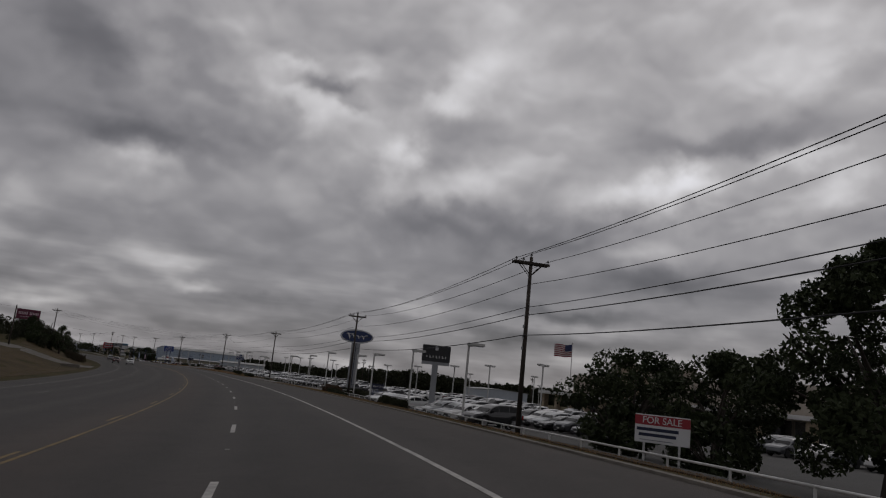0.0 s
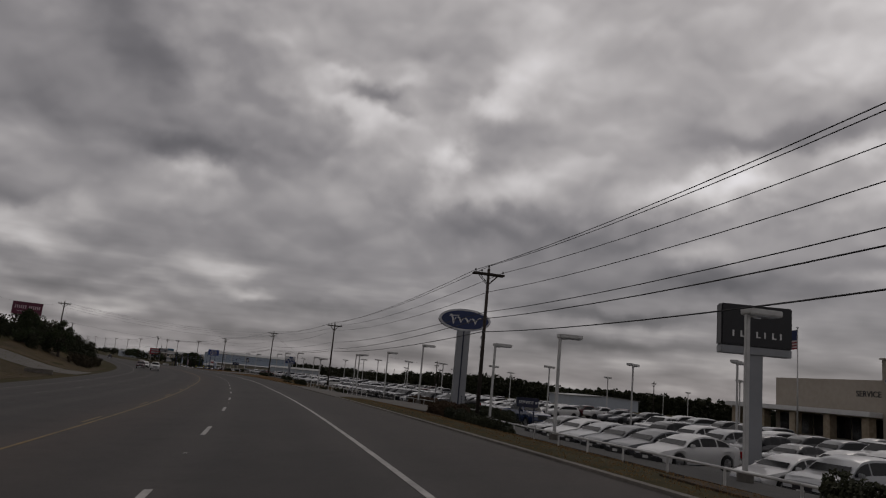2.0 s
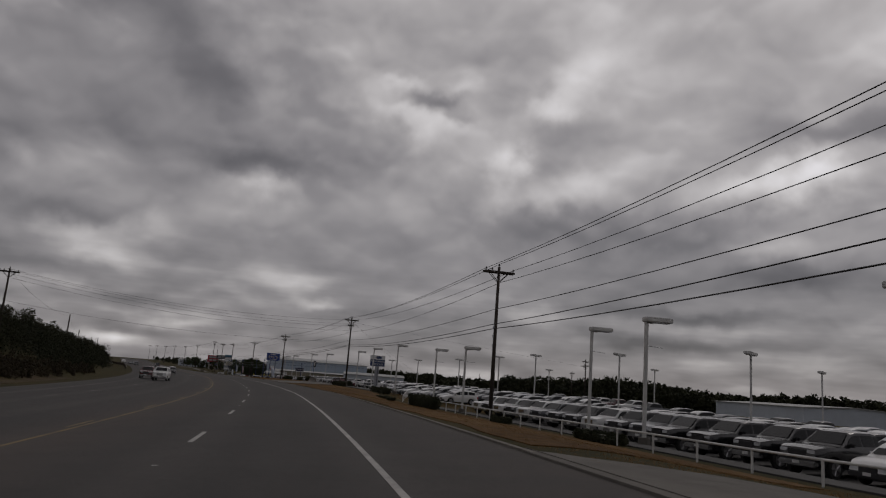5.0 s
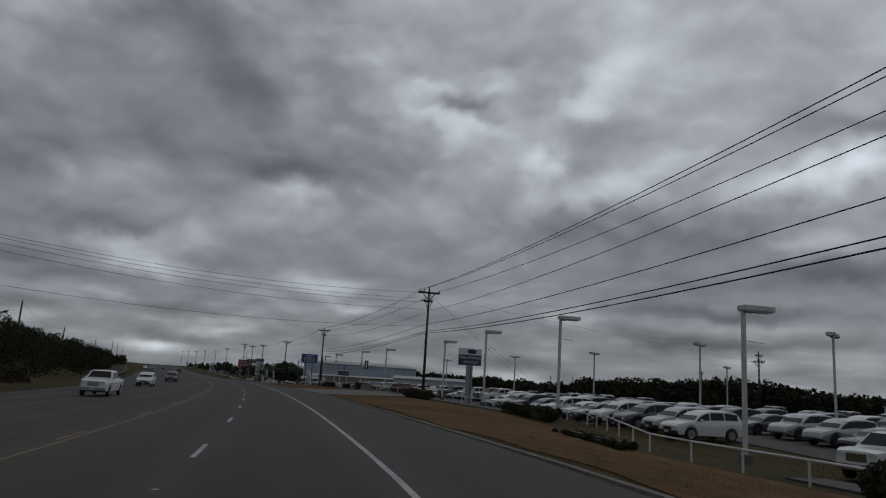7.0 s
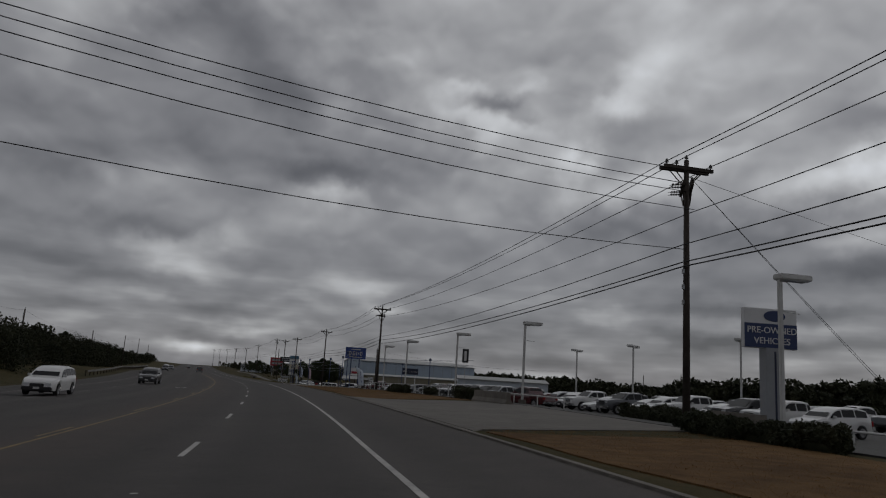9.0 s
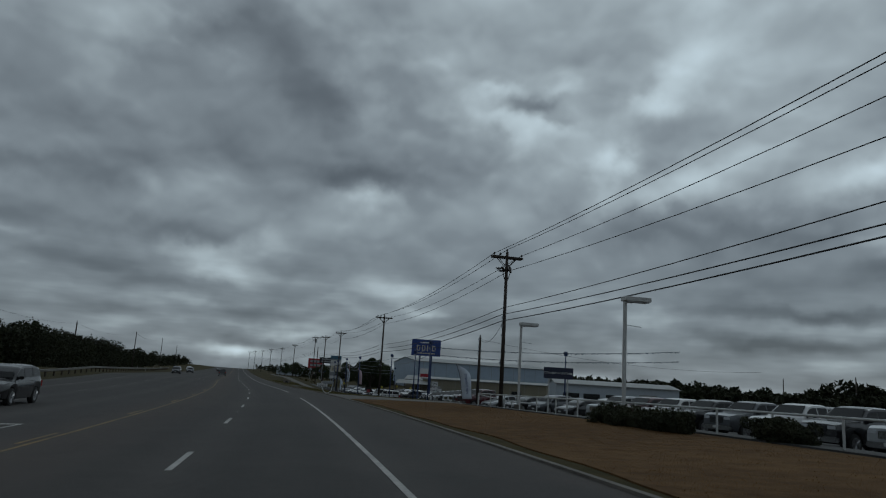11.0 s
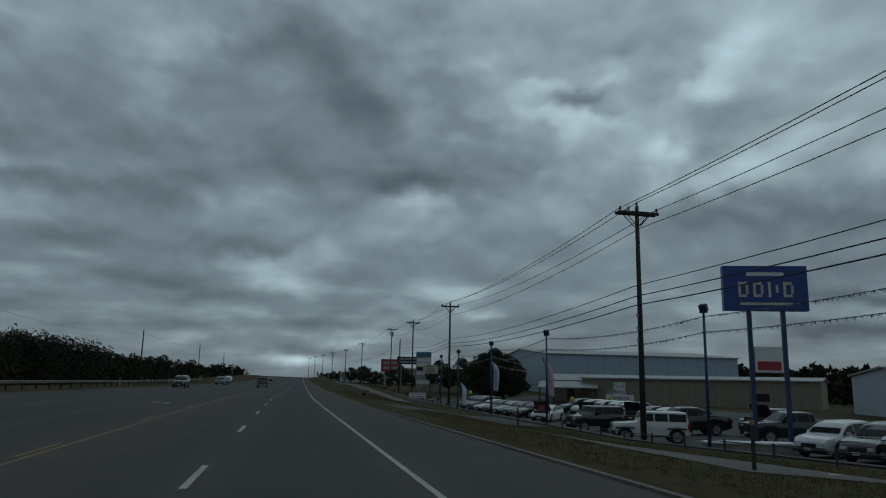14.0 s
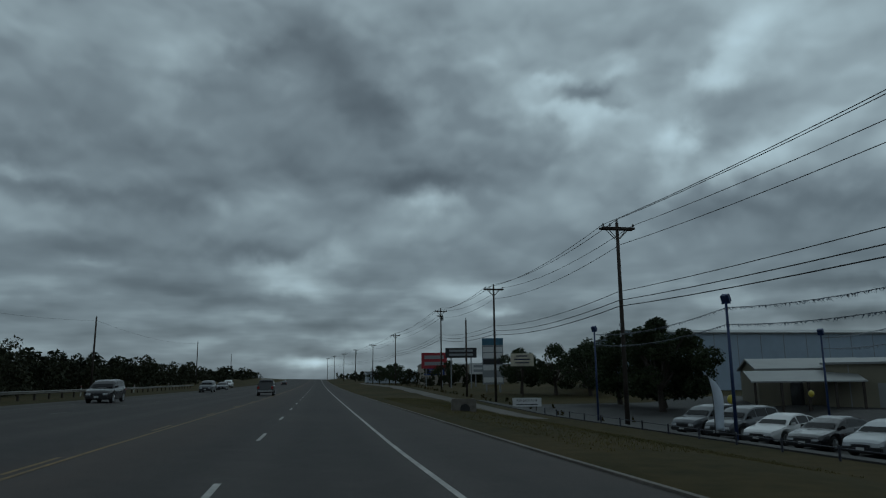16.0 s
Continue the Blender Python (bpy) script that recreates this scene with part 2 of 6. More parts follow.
def mat(name, color, rough=0.7, metal=0.0, vary=0.25, scale=3.0, bump=0.0, bscale=40.0, second=None, spec=0.5, coat=0.0, world_pos=False, rnd=0.0, big_scale=0.0):
    """A procedural surface: base colour broken up by two scales of noise, with fine relief."""
    if name in MATS:
        return MATS[name]
    m = bpy.data.materials.new(name)
    m.use_nodes = True
    t = m.node_tree
    b = t.nodes["Principled BSDF"]
    b.inputs["Roughness"].default_value = rough
    b.inputs["Metallic"].default_value = metal
    b.inputs["Specular IOR Level"].default_value = spec
    b.inputs["Coat Weight"].default_value = coat
    if world_pos:
        src = t.nodes.new("ShaderNodeNewGeometry").outputs["Position"]
    else:
        src = t.nodes.new("ShaderNodeTexCoord").outputs["Object"]
    n1 = t.nodes.new("ShaderNodeTexNoise")
    n1.inputs["Scale"].default_value, n1.inputs["Detail"].default_value = scale, 5
    t.links.new(src, n1.inputs["Vector"])
    n2 = t.nodes.new("ShaderNodeTexNoise")
    n2.inputs["Scale"].default_value, n2.inputs["Detail"].default_value = (big_scale or scale * 0.13), 3
    t.links.new(src, n2.inputs["Vector"])
    add = t.nodes.new("ShaderNodeMath")
    add.operation = "ADD"
    t.links.new(n1.outputs[0], add.inputs[0])
    t.links.new(n2.outputs[0], add.inputs[1])
    fac = add.outputs[0]
    if rnd:
        oi = t.nodes.new("ShaderNodeObjectInfo")
        ma = t.nodes.new("ShaderNodeMath")
        ma.operation = "MULTIPLY_ADD"
        t.links.new(oi.outputs["Random"], ma.inputs[0])
        ma.inputs[1].default_value = rnd
        t.links.new(fac, ma.inputs[2])
        fac = ma.outputs[0]
    r = t.nodes.new("ShaderNodeMapRange")
    r.inputs[1].default_value, r.inputs[2].default_value = 0.72, 1.28 + rnd
    t.links.new(fac, r.inputs[0])
    mx = t.nodes.new("ShaderNodeMix")
    mx.data_type = "RGBA"
    c2 = second or tuple(min(1, c * (1 + vary)) for c in color)
    c1 = color if second else tuple(c * (1 - vary) for c in color)
    mx.inputs[6].default_value, mx.inputs[7].default_value = (*c1, 1), (*c2, 1)
    t.links.new(r.outputs[0], mx.inputs[0])
    t.links.new(mx.outputs[2], b.inputs["Base Color"])
    if bump:
        n3 = t.nodes.new("ShaderNodeTexNoise")
        n3.inputs["Scale"].default_value, n3.inputs["Detail"].default_value = bscale, 3
        t.links.new(src, n3.inputs["Vector"])
        bp = t.nodes.new("ShaderNodeBump")
        bp.inputs["Strength"].default_value, bp.inputs["Distance"].default_value = bump, 0.02
        t.links.new(n3.outputs[0], bp.inputs["Height"])
        t.links.new(bp.outputs[0], b.inputs["Normal"])
    MATS[name] = m
    return m


def glow(name, color, strength):
    if name in MATS:
        return MATS[name]
    m = mat(name, color, 0.3)
    b = m.node_tree.nodes["Principled BSDF"]
    b.inputs["Emission Color"].default_value, b.inputs["Emission Strength"].default_value = (*color, 1), strength
    return m


ASPHALT = mat("asphalt_road", (0.0280, 0.0246, 0.0236), 0.85, vary=0.3, scale=6, bump=0.35, bscale=60, world_pos=True, second=(0.0436, 0.0378, 0.0352), big_scale=0.12)
LOT = mat("asphalt_lot", (0.029, 0.0283, 0.027), 0.85, scale=2, bump=0.3, bscale=50, world_pos=True, second=(0.048, 0.0468, 0.045), big_scale=0.15)
CONCRETE = mat("concrete_apron", (0.078, 0.071, 0.062), 0.9, scale=2, bump=0.3, bscale=40, world_pos=True, second=(0.128, 0.118, 0.103), big_scale=0.3)
KERB = mat("concrete_kerb", (0.100, 0.090, 0.077), 0.9, scale=4, bump=0.4, world_pos=True, second=(0.180, 0.162, 0.14), big_scale=0.3)
PAINT_W = mat("road_paint_white", (0.24, 0.235, 0.225), 0.7, scale=9, world_pos=True, second=(0.46, 0.445, 0.42), big_scale=1.2)
PAINT_F = mat("road_paint_faded", (0.07, 0.067, 0.062), 0.75, scale=9, world_pos=True, second=(0.17, 0.162, 0.15), big_scale=0.9)
PAINT_Y = mat("road_paint_yellow", (0.085, 0.058, 0.020), 0.7, scale=9, world_pos=True, second=(0.235, 0.150, 0.036), big_scale=0.9)
GRASS = mat("dry_grass", (0.030, 0.030, 0.0119), 0.95, scale=1.4, bump=0.8, bscale=25, world_pos=True, second=(0.0688, 0.0527, 0.0229), big_scale=0.09, spec=0.1)
BROWN = mat("dead_brown_grass", (0.072, 0.039, 0.016), 0.95, scale=1.6, bump=0.8, bscale=25, world_pos=True, second=(0.155, 0.092, 0.040), big_scale=0.12, spec=0.1)
EARTH = mat("bare_earth", (0.0416, 0.0298, 0.0195), 0.95, scale=2.2, bump=0.8, bscale=20, world_pos=True, second=(0.0774, 0.0587, 0.0408), big_scale=0.2, spec=0.1)
DRYBANK = mat("dry_bank_grass", (0.042, 0.033, 0.019), 0.95, scale=1.1, bump=0.8, bscale=18, world_pos=True, second=(0.098, 0.072, 0.042), big_scale=0.1, spec=0.1)
STRAW = mat("straw_blade", (0.15, 0.088, 0.038), 0.9, scale=2.5, world_pos=True, second=(0.28, 0.175, 0.085), big_scale=0.2, spec=0.1)
OLIVE = mat("olive_blade", (0.075, 0.073, 0.03), 0.9, scale=2.5, world_pos=True, second=(0.165, 0.14, 0.064), big_scale=0.2, spec=0.1)
LEAF = mat("oak_leaf", (0.018, 0.026, 0.011), 0.7, scale=1.5, world_pos=True, second=(0.045, 0.058, 0.024), big_scale=0.3, spec=0.2)
BRUSHLEAF = mat("brush_leaf", (0.013, 0.017, 0.008), 0.75, scale=0.9, world_pos=True, second=(0.038, 0.04, 0.019), big_scale=0.12, spec=0.2)
HEDGE = mat("hedge_leaf", (0.02, 0.026, 0.013), 0.7, scale=2, world_pos=True, second=(0.05, 0.052, 0.028), spec=0.2)
DRYLEAF = mat("dry_shrub_leaf", (0.05, 0.033, 0.022), 0.8, scale=2, world_pos=True, second=(0.10, 0.066, 0.042), spec=0.2)
BARK = mat("bark", (0.055, 0.045, 0.036), 0.9, scale=8, bump=0.6)
POLEWOOD = mat("creosoted_wood", (0.028, 0.022, 0.018), 0.9, scale=5, bump=0.4, second=(0.06, 0.048, 0.04))
INSUL = mat("insulator_glaze", (0.035, 0.032, 0.03), 0.3)
WIRE = mat("cable_black", (0.012, 0.012, 0.013), 0.6)
GALV = mat("galvanised_steel", (0.33, 0.34, 0.35), 0.45, 0.7, scale=6)
WHITEPAINT = mat("white_paint", (0.44, 0.44, 0.43), 0.5, scale=3, second=(0.60, 0.60, 0.585))
LAMPGLASS = mat("lamp_lens", (0.42, 0.44, 0.46), 0.15)
BLUEPOLE = mat("blue_pole_paint", (0.022, 0.04, 0.115), 0.45, scale=4)
BLACK = mat("black_plastic", (0.012, 0.012, 0.013), 0.5)
RUBBER = mat("tyre_rubber", (0.016, 0.016, 0.016), 0.85)
RIM = mat("alloy_rim", (0.35, 0.35, 0.36), 0.3, 0.8)
CARGLASS = mat("car_glass", (0.008, 0.009, 0.010), 0.18, vary=0.05, spec=0.25)
CHROME = mat("chrome", (0.55, 0.56, 0.57), 0.15, 1.0, vary=0.05)
HEADLIGHT = mat("headlight_lens", (0.55, 0.56, 0.58), 0.1)
TAIL = mat("tail_lens", (0.25, 0.012, 0.012), 0.2)
GRILLE = mat("grille_black", (0.02, 0.02, 0.022), 0.35)
PAINTS = {
    "white": mat("paint_white", (0.60, 0.60, 0.595), 0.28, vary=0.03, coat=0.6),
    "black": mat("paint_black", (0.010, 0.010, 0.012), 0.22, vary=0.1, coat=0.7),
    "silver": mat("paint_silver", (0.36, 0.37, 0.38), 0.3, 0.5, vary=0.05, coat=0.5),
    "grey": mat("paint_grey", (0.085, 0.09, 0.098), 0.28, 0.4, vary=0.06, coat=0.6),
    "red": mat("paint_red", (0.065, 0.007, 0.010), 0.25, vary=0.06, coat=0.7),
    "blue": mat("paint_blue", (0.015, 0.03, 0.085), 0.25, vary=0.06, coat=0.7),
}



def add_lane_wear(m):
    """Tyre-darkened bands and a paler crown between them, broken by noise, following the lanes."""
    t = m.node_tree
    b = t.nodes["Principled BSDF"]
    old = b.inputs["Base Color"].links[0].from_socket
    at = t.nodes.new("ShaderNodeAttribute")
    at.attribute_name = "lane"

    def op(kind, x, y):
        n = t.nodes.new("ShaderNodeMath")
        n.operation = kind
        for i, v in enumerate((x, y)):
            if isinstance(v, (int, float)):
                n.inputs[i].default_value = v
            else:
                t.links.new(v, n.inputs[i])
        return n.outputs[0]

    geo = t.nodes.new("ShaderNodeNewGeometry")
    n = t.nodes.new("ShaderNodeTexNoise")
    n.inputs["Scale"].default_value, n.inputs["Detail"].default_value = 0.35, 4
    t.links.new(geo.outputs["Position"], n.inputs["Vector"])
    u = op("ADD", at.outputs["Fac"], op("MULTIPLY", op("SUBTRACT", n.outputs[0], 0.5), 0.7))
    wave = op("COSINE", op("MULTIPLY", op("ADD", u, 0.05), 6.2832 / 3.68), 0.0)
    twin = op("COSINE", op("MULTIPLY", op("ADD", u, 0.05), 6.2832 / 1.84), 0.0)
    amt = op("ADD", op("MULTIPLY", wave, -0.17), op("MULTIPLY", twin, 0.11))
    n2 = t.nodes.new("ShaderNodeTexNoise")
    n2.inputs["Scale"].default_value, n2.inputs["Detail"].default_value = 0.9, 6
    t.links.new(geo.outputs["Position"], n2.inputs["Vector"])
    gain = op("ADD", op("ADD", amt, 1.0), op("MULTIPLY", op("SUBTRACT", n2.outputs[0], 0.5), 0.5))
    sc = t.nodes.new("ShaderNodeVectorMath")
    sc.operation = "SCALE"
    t.links.new(old, sc.inputs[0])
    t.links.new(gain, sc.inputs["Scale"])
    # reddish dust swept to both sides of the yellow lines and onto the right-hand shoulder
    v = op("MULTIPLY", op("ADD", u, 5.1), 0.62)
    dust = op("POWER", 2.718, op("MULTIPLY", op("MULTIPLY", v, v), -1.0))
    edge = t.nodes.new("ShaderNodeMapRange")
    edge.inputs[1].default_value, edge.inputs[2].default_value, edge.inputs[4].default_value = 1.9, 5.2, 0.6
    t.links.new(u, edge.inputs[0])
    amount = op("MULTIPLY", op("ADD", dust, edge.outputs[0]), op("MULTIPLY", n2.outputs[0], 0.85))
    mx = t.nodes.new("ShaderNodeMix")
    mx.data_type = "RGBA"
    mx.inputs[7].default_value = (0.066, 0.047, 0.038, 1)
    t.links.new(amount, mx.inputs[0])
    t.links.new(sc.outputs[0], mx.inputs[6])
    t.links.new(mx.outputs[2], b.inputs["Base Color"])


add_lane_wear(ASPHALT)

# ---- line of the road: a left-hand bend that runs out straight ----
PX = (0.02617, -0.27416, 1.19346, -7.29373, -19.60071, -0.0432)
PY = (0.00616, -0.05557, 0.05012, -1.56141, 98.06072, -0.00174)
PZ = (-0.02038, 0.21852, -1.38276, -0.07444)
PB = (-0.09817, 0.47372, -0.50517, -1.1959, 5.02546)
S1 = 352.0  # the bend ends here


def height(s):
    """Height of the road line: a gentle fall, then a long rise to a crest."""
    s = np.asarray(s, float)
    c = np.clip(s, 0, 391.4) / 100
    e = s - c * 100
    ahead = np.clip(e, 0, 520)
    return np.polyval(PZ, c) + np.polyval(np.polyder(PZ), c) / 100 * e + 1.76e-5 * ahead**2 * (s > 391.4)


def bend(s, end):
    s = np.asarray(s, float)
    c = np.clip(s, 0, end) / 100
    e = s - c * 100
    dx, dy = (np.polyval(np.polyder(k), c) / 100 for k in (PX, PY))
    return np.polyval(PX, c) + dx * e, np.polyval(PY, c) + dy * e, np.arctan2(-dx, dy)


def line(s):
    """Centre of the right-hand lane at station s: x, y, z, heading, crossfall (slope, right side up)."""
    x, y, h = bend(s, S1)
    b = np.tan(np.radians(np.clip(np.polyval(PB, np.clip(np.asarray(s, float), 0, 391.4) / 100), -1.2, 6)))
    return x, y, height(s), h, b


def lot_level(s):
    return np.interp(s, (-100, 0, 40, 85, 120, 140, 165, 196, 213, 240, 262, 300, 340, 376, 445, 480, 530, 700), (-0.5, -0.5, -0.65, -0.6, -0.15, -0.4, -0.45, -0.45, 0.2, 0.35, 0.5, 0.35, 0.0, -1.1, -1.0, -0.3, 0.6, 0.6))


def hill_level(s):
    return np.interp(s, (-100, 60, 140, 190, 215, 250, 330, 390, 460, 700), (0.6, 0.7, 1.2, 2.4, 4.2, 4.8, 3.2, 0.8, 0.5, 1.2))


EDGE_R, EDGE_L = 5.3, -21.0


def drift(s):
    """Small sideways drift of the painted lanes and the right-hand road edge along the way."""
    return np.interp(s, (-130, 12, 34, 69, 97, 120, 150, 184, 218, 235, 318, 352, 367, 391, 410), (1.3, 1.33, 1.0, 0.52, 0.18, -0.03, 0.2, 0.45, 0.14, 0.02, 0.08, -0.04, -0.25, -0.6, -0.85))


def smooth(a, b, v):
    u = np.clip((v - a) / (b - a), 0, 1)
    return u * u * (3 - 2 * u)


def ground_level(s, d):
    """Height of the land above the road's reference line at station s, d metres to the right."""
    s, d = np.asarray(s, float), np.asarray(d, float)
    b = line(s)[4]
    edge = EDGE_R + drift(s)
    right = edge * b + 0.02 + (lot_level(s) - edge * b) * smooth(6.5, 14.5, d) - 0.018 * np.clip(d - 70, 0, 250)
    # the lots lie in a shallow dip behind the fence line
    back = np.where(s < 330, 58.0, 36.0)
    right = right - 0.6 * smooth(16.5, 20.5, d) * (1 - smooth(back, back + 6, d))
    left = EDGE_L * b + (hill_level(s) - EDGE_L * b) * smooth(-23.5, -40, d) * 1.0
    on = d * b - 0.05
    return np.where(d > edge, right, np.where(d < EDGE_L, left, on))


PROPERTY_END = 391.4  # the lots and the pole line keep turning a little further than the road does


def place(s, d):
    """World x and y of a plot at station s and offset d of the lots' own base line, and its station and offset on the road."""
    x, y, h = bend(s, PROPERTY_END)
    px, py = float(x + d * np.cos(h)), float(y + d * np.sin(h))
    if s <= S1:
        return px, py, s, d, float(h)
    ex, ey, eh = bend(S1, S1)
    ux, uy = px - float(ex), py - float(ey)
    along, aside = -ux * math.sin(eh) + uy * math.cos(eh), ux * math.cos(eh) + uy * math.sin(eh)
    return px, py, S1 + along, aside, float(h)


def spot(s, d, up=0.0):
    """World place on the ground at station s, d metres to the right, lifted by up."""
    x, y, rs, rd, h = place(s, d)
    return Vector((x, y, float(height(rs) + ground_level(rs, rd)) + up))


def level(s, d, dz):
    """World place at a height dz above the road's reference line."""
    x, y, rs, rd, h = place(s, d)
    return Vector((x, y, float(height(s)) + dz))


def heading(s):
    return float(bend(s, PROPERTY_END)[2])


def stand(s, d, turn=0.0, up=0.0):
    """Pose of a thing on the ground; its +y runs along the road when turn (degrees, leftwards) is 0."""
    return Matrix.Translation(spot(s, d, up)) @ Matrix.Rotation(heading(s) + radians(turn), 4, "Z")


# ---- mesh helpers ----
def mesh_of(name, verts, faces, material, smooth_faces=False, extra=()):
    me = bpy.data.meshes.new(name)
    me.from_pydata([tuple(map(float, v)) for v in verts], [], faces)
    me.materials.append(material)
    for m in extra:
        me.materials.append(m)
    if smooth_faces:
        me.polygons.foreach_set("use_smooth", [True] * len(me.polygons))
    me.update()
    return me


def part(name, bm, material, parent=None, label="", place=None, soft=False):
    """Links a bmesh as one mesh object, under a thing if one is given."""
    me = bpy.data.meshes.new(name)
    bmesh.ops.recalc_face_normals(bm, faces=bm.faces)
    bm.to_mesh(me)
    bm.free()
    me.materials.append(material)
    if soft:
        me.polygons.foreach_set("use_smooth", [True] * len(me.polygons))
    ob = new(name, me)
    if parent is not None:
        ob.parent = parent
    if place is not None:
        ob.matrix_basis = place
    if label:
        ob["label"] = label
    return ob


def mpart(name, me, parent=None, label="", place=None):
    ob = new(name, me)
    if parent is not None:
        ob.parent = parent
    if place is not None:
        ob.matrix_basis = place
    if label:
        ob["label"] = label
    return ob


def thing(name, label, category, place=None, group=""):
    ob = new(name)
    ob.empty_display_size = 0.2
    if place is not None:
        ob.matrix_basis = place
    return tagged(ob, label, category, group)


def box(bm, x0, x1, y0, y1, z0, z1, bevel=0.0):
    r = bmesh.ops.create_cube(bm, size=1.0)
    vs = r["verts"]
    for v in vs:
        v.co = Vector((x0 + (v.co.x + 0.5) * (x1 - x0), y0 + (v.co.y + 0.5) * (y1 - y0), z0 + (v.co.z + 0.5) * (z1 - z0)))
    if bevel:
        es = list({e for v in vs for e in v.link_edges})
        bmesh.ops.bevel(bm, geom=es, offset=bevel, segments=2, affect="EDGES")
    return bm


def boxm(*a, bevel=0.0):
    return box(bmesh.new(), *a, bevel=bevel)


def rod(bm, p, q, r0, r1=None, seg=8):
    p, q = Vector(p), Vector(q)
    r1 = r0 if r1 is None else r1
    d = q - p
    m = Matrix.Translation((p + q) / 2) @ d.to_track_quat("Z", "Y").to_matrix().to_4x4()
    bmesh.ops.create_cone(bm, cap_ends=True, segments=seg, radius1=r0, radius2=r1, depth=d.length, matrix=m)
    return bm


def rodm(p, q, r0, r1=None, seg=8):
    return rod(bmesh.new(), p, q, r0, r1, seg)


def ribbon(name, s0, s1, d0, d1, up, material, step=4.0, lift=None, thick=0.0, cross=1):
    """A strip that follows the road between two stations and two offsets (numbers or functions of s)."""
    n = max(2, int(abs(s1 - s0) / step) + 1)
    ss = np.linspace(s0, s1, n)
    f0 = d0 if callable(d0) else (lambda s: d0 + 0 * s)
    f1 = d1 if callable(d1) else (lambda s: d1 + 0 * s)
    verts, faces = [], []
    for s in ss:
        for k in range(cross + 1):
            d = float(f0(s) + (f1(s) - f0(s)) * k / cross)
            x, y, z, h, b = line(s)
            zz = (d * b if lift is None else ground_level(s, d)) + z + up
            verts.append((x + d * np.cos(h), y + d * np.sin(h), zz))
    w = cross + 1
    for i in range(n - 1):
        for k in range(cross):
            a = i * w + k
            faces.append((a, a + 1, a + 1 + w, a + w))
    if thick:
        nv = len(verts)
        verts += [(v[0], v[1], v[2] - thick) for v in verts]
        for i in range(n - 1):
            a = i * w
            faces.append((a, a + w, a + w + nv, a + nv))
            a = i * w + cross
            faces.append((a + w, a, a + nv, a + w + nv))
        for k in range(cross):
            faces.append((k + 1, k, k + nv, k + 1 + nv))
            a = (n - 1) * w + k
            faces.append((a, a + 1, a + 1 + nv, a + nv))
    return mesh_of(name, verts, faces, material, extra=())


def words(text, size, material, parent, place, name="lettering", squash=1.0, extrude=0.01):
    cu = bpy.data.curves.new(name, "FONT")
    cu.body, cu.size, cu.extrude = text, size, extrude
    cu.align_x, cu.align_y = "CENTER", "CENTER"
    tmp = bpy.data.objects.new(name, cu)
    scene.collection.objects.link(tmp)
    bpy.context.view_layer.update()
    me = bpy.data.meshes.new_from_object(tmp)
    bpy.data.objects.remove(tmp)
    me.materials.clear()
    me.materials.append(material)
    return mpart(name, me, parent, place=place @ Matrix.Diagonal((squash, 1, 1, 1)))

# ---- ground, road and paving ----
def build_ground():
    ss = np.concatenate((np.arange(-140, 0, 10), np.arange(0, 560, 3), np.arange(560, 1500, 30)))
    dd = np.concatenate((-np.geomspace(420, 48, 16), np.arange(-44, -20.9, 2.2), (-19, -8, 0, 5.2, 5.38), np.arange(6, 16, 0.9), np.arange(17, 24, 1.2), np.arange(25, 70, 3), np.geomspace(72, 600, 16)))
    s, d = np.meshgrid(ss, dd, indexing="ij")
    d = d + drift(s) * np.clip(1 - np.abs(d - 5.25) / 9, 0, 1)
    x, y, z, h, b = line(s)
    z = z + ground_level(s, d)
    rough = np.array([noise.noise((float(a) * 0.11, float(c) * 0.3, 3.0)) for a, c in zip(s.ravel(), d.ravel())]).reshape(s.shape)
    z = z + rough * 0.10 * (d < -24)
    verts = np.stack((x + d * np.cos(h), y + d * np.sin(h), z), -1).reshape(-1, 3)
    n, m = s.shape
    idx = np.arange(n * m).reshape(n, m)
    faces = [(idx[i, j], idx[i, j + 1], idx[i + 1, j + 1], idx[i + 1, j]) for i in range(n - 1) for j in range(m - 1)]
    edge = list(idx[0, :]) + list(idx[1:, -1]) + list(idx[-1, -2::-1]) + list(idx[-2:0:-1, 0])
    cx, cy = verts[:, 0].mean(), verts[:, 1].mean()
    base = len(verts)
    far = []
    for e in edge:
        vx, vy = verts[e][0] - cx, verts[e][1] - cy
        r = math.hypot(vx, vy)
        far.append((cx + vx / r * 4300, cy + vy / r * 4300, -5.0))
    faces += [(edge[(i + 1) % len(edge)], edge[i], base + i, base + (i + 1) % len(edge)) for i in range(len(edge))]
    me = mesh_of("ground", list(map(tuple, verts)) + far, [tuple(int(v) for v in f) for f in faces], GRASS, True)
    return tagged(mpart("ground", me), "dry olive and brown grass verge and open land", "ground", kind="structure")


build_ground()
road_mesh = ribbon("road", -130, 1450, -20.8, lambda s: 5.12 + drift(s), 0.0, ASPHALT, 4, cross=12)
lanes = road_mesh.attributes.new("lane", "FLOAT", "POINT")
lanes.data.foreach_set("value", [-20.8 + 25.92 * (i % 13) / 12 for i in range(len(road_mesh.vertices))])
road = tagged(mpart("road", road_mesh), "wide grey asphalt highway with turn lane, worn dark wheel tracks", "road", kind="structure")


def mark(name, s0, s1, d0, d1, material, label, step=4.0):
    return mpart(name, ribbon(name, s0, s1, lambda s: d0 + drift(s), lambda s: d1 + drift(s), 0.006, material, step), road, label)


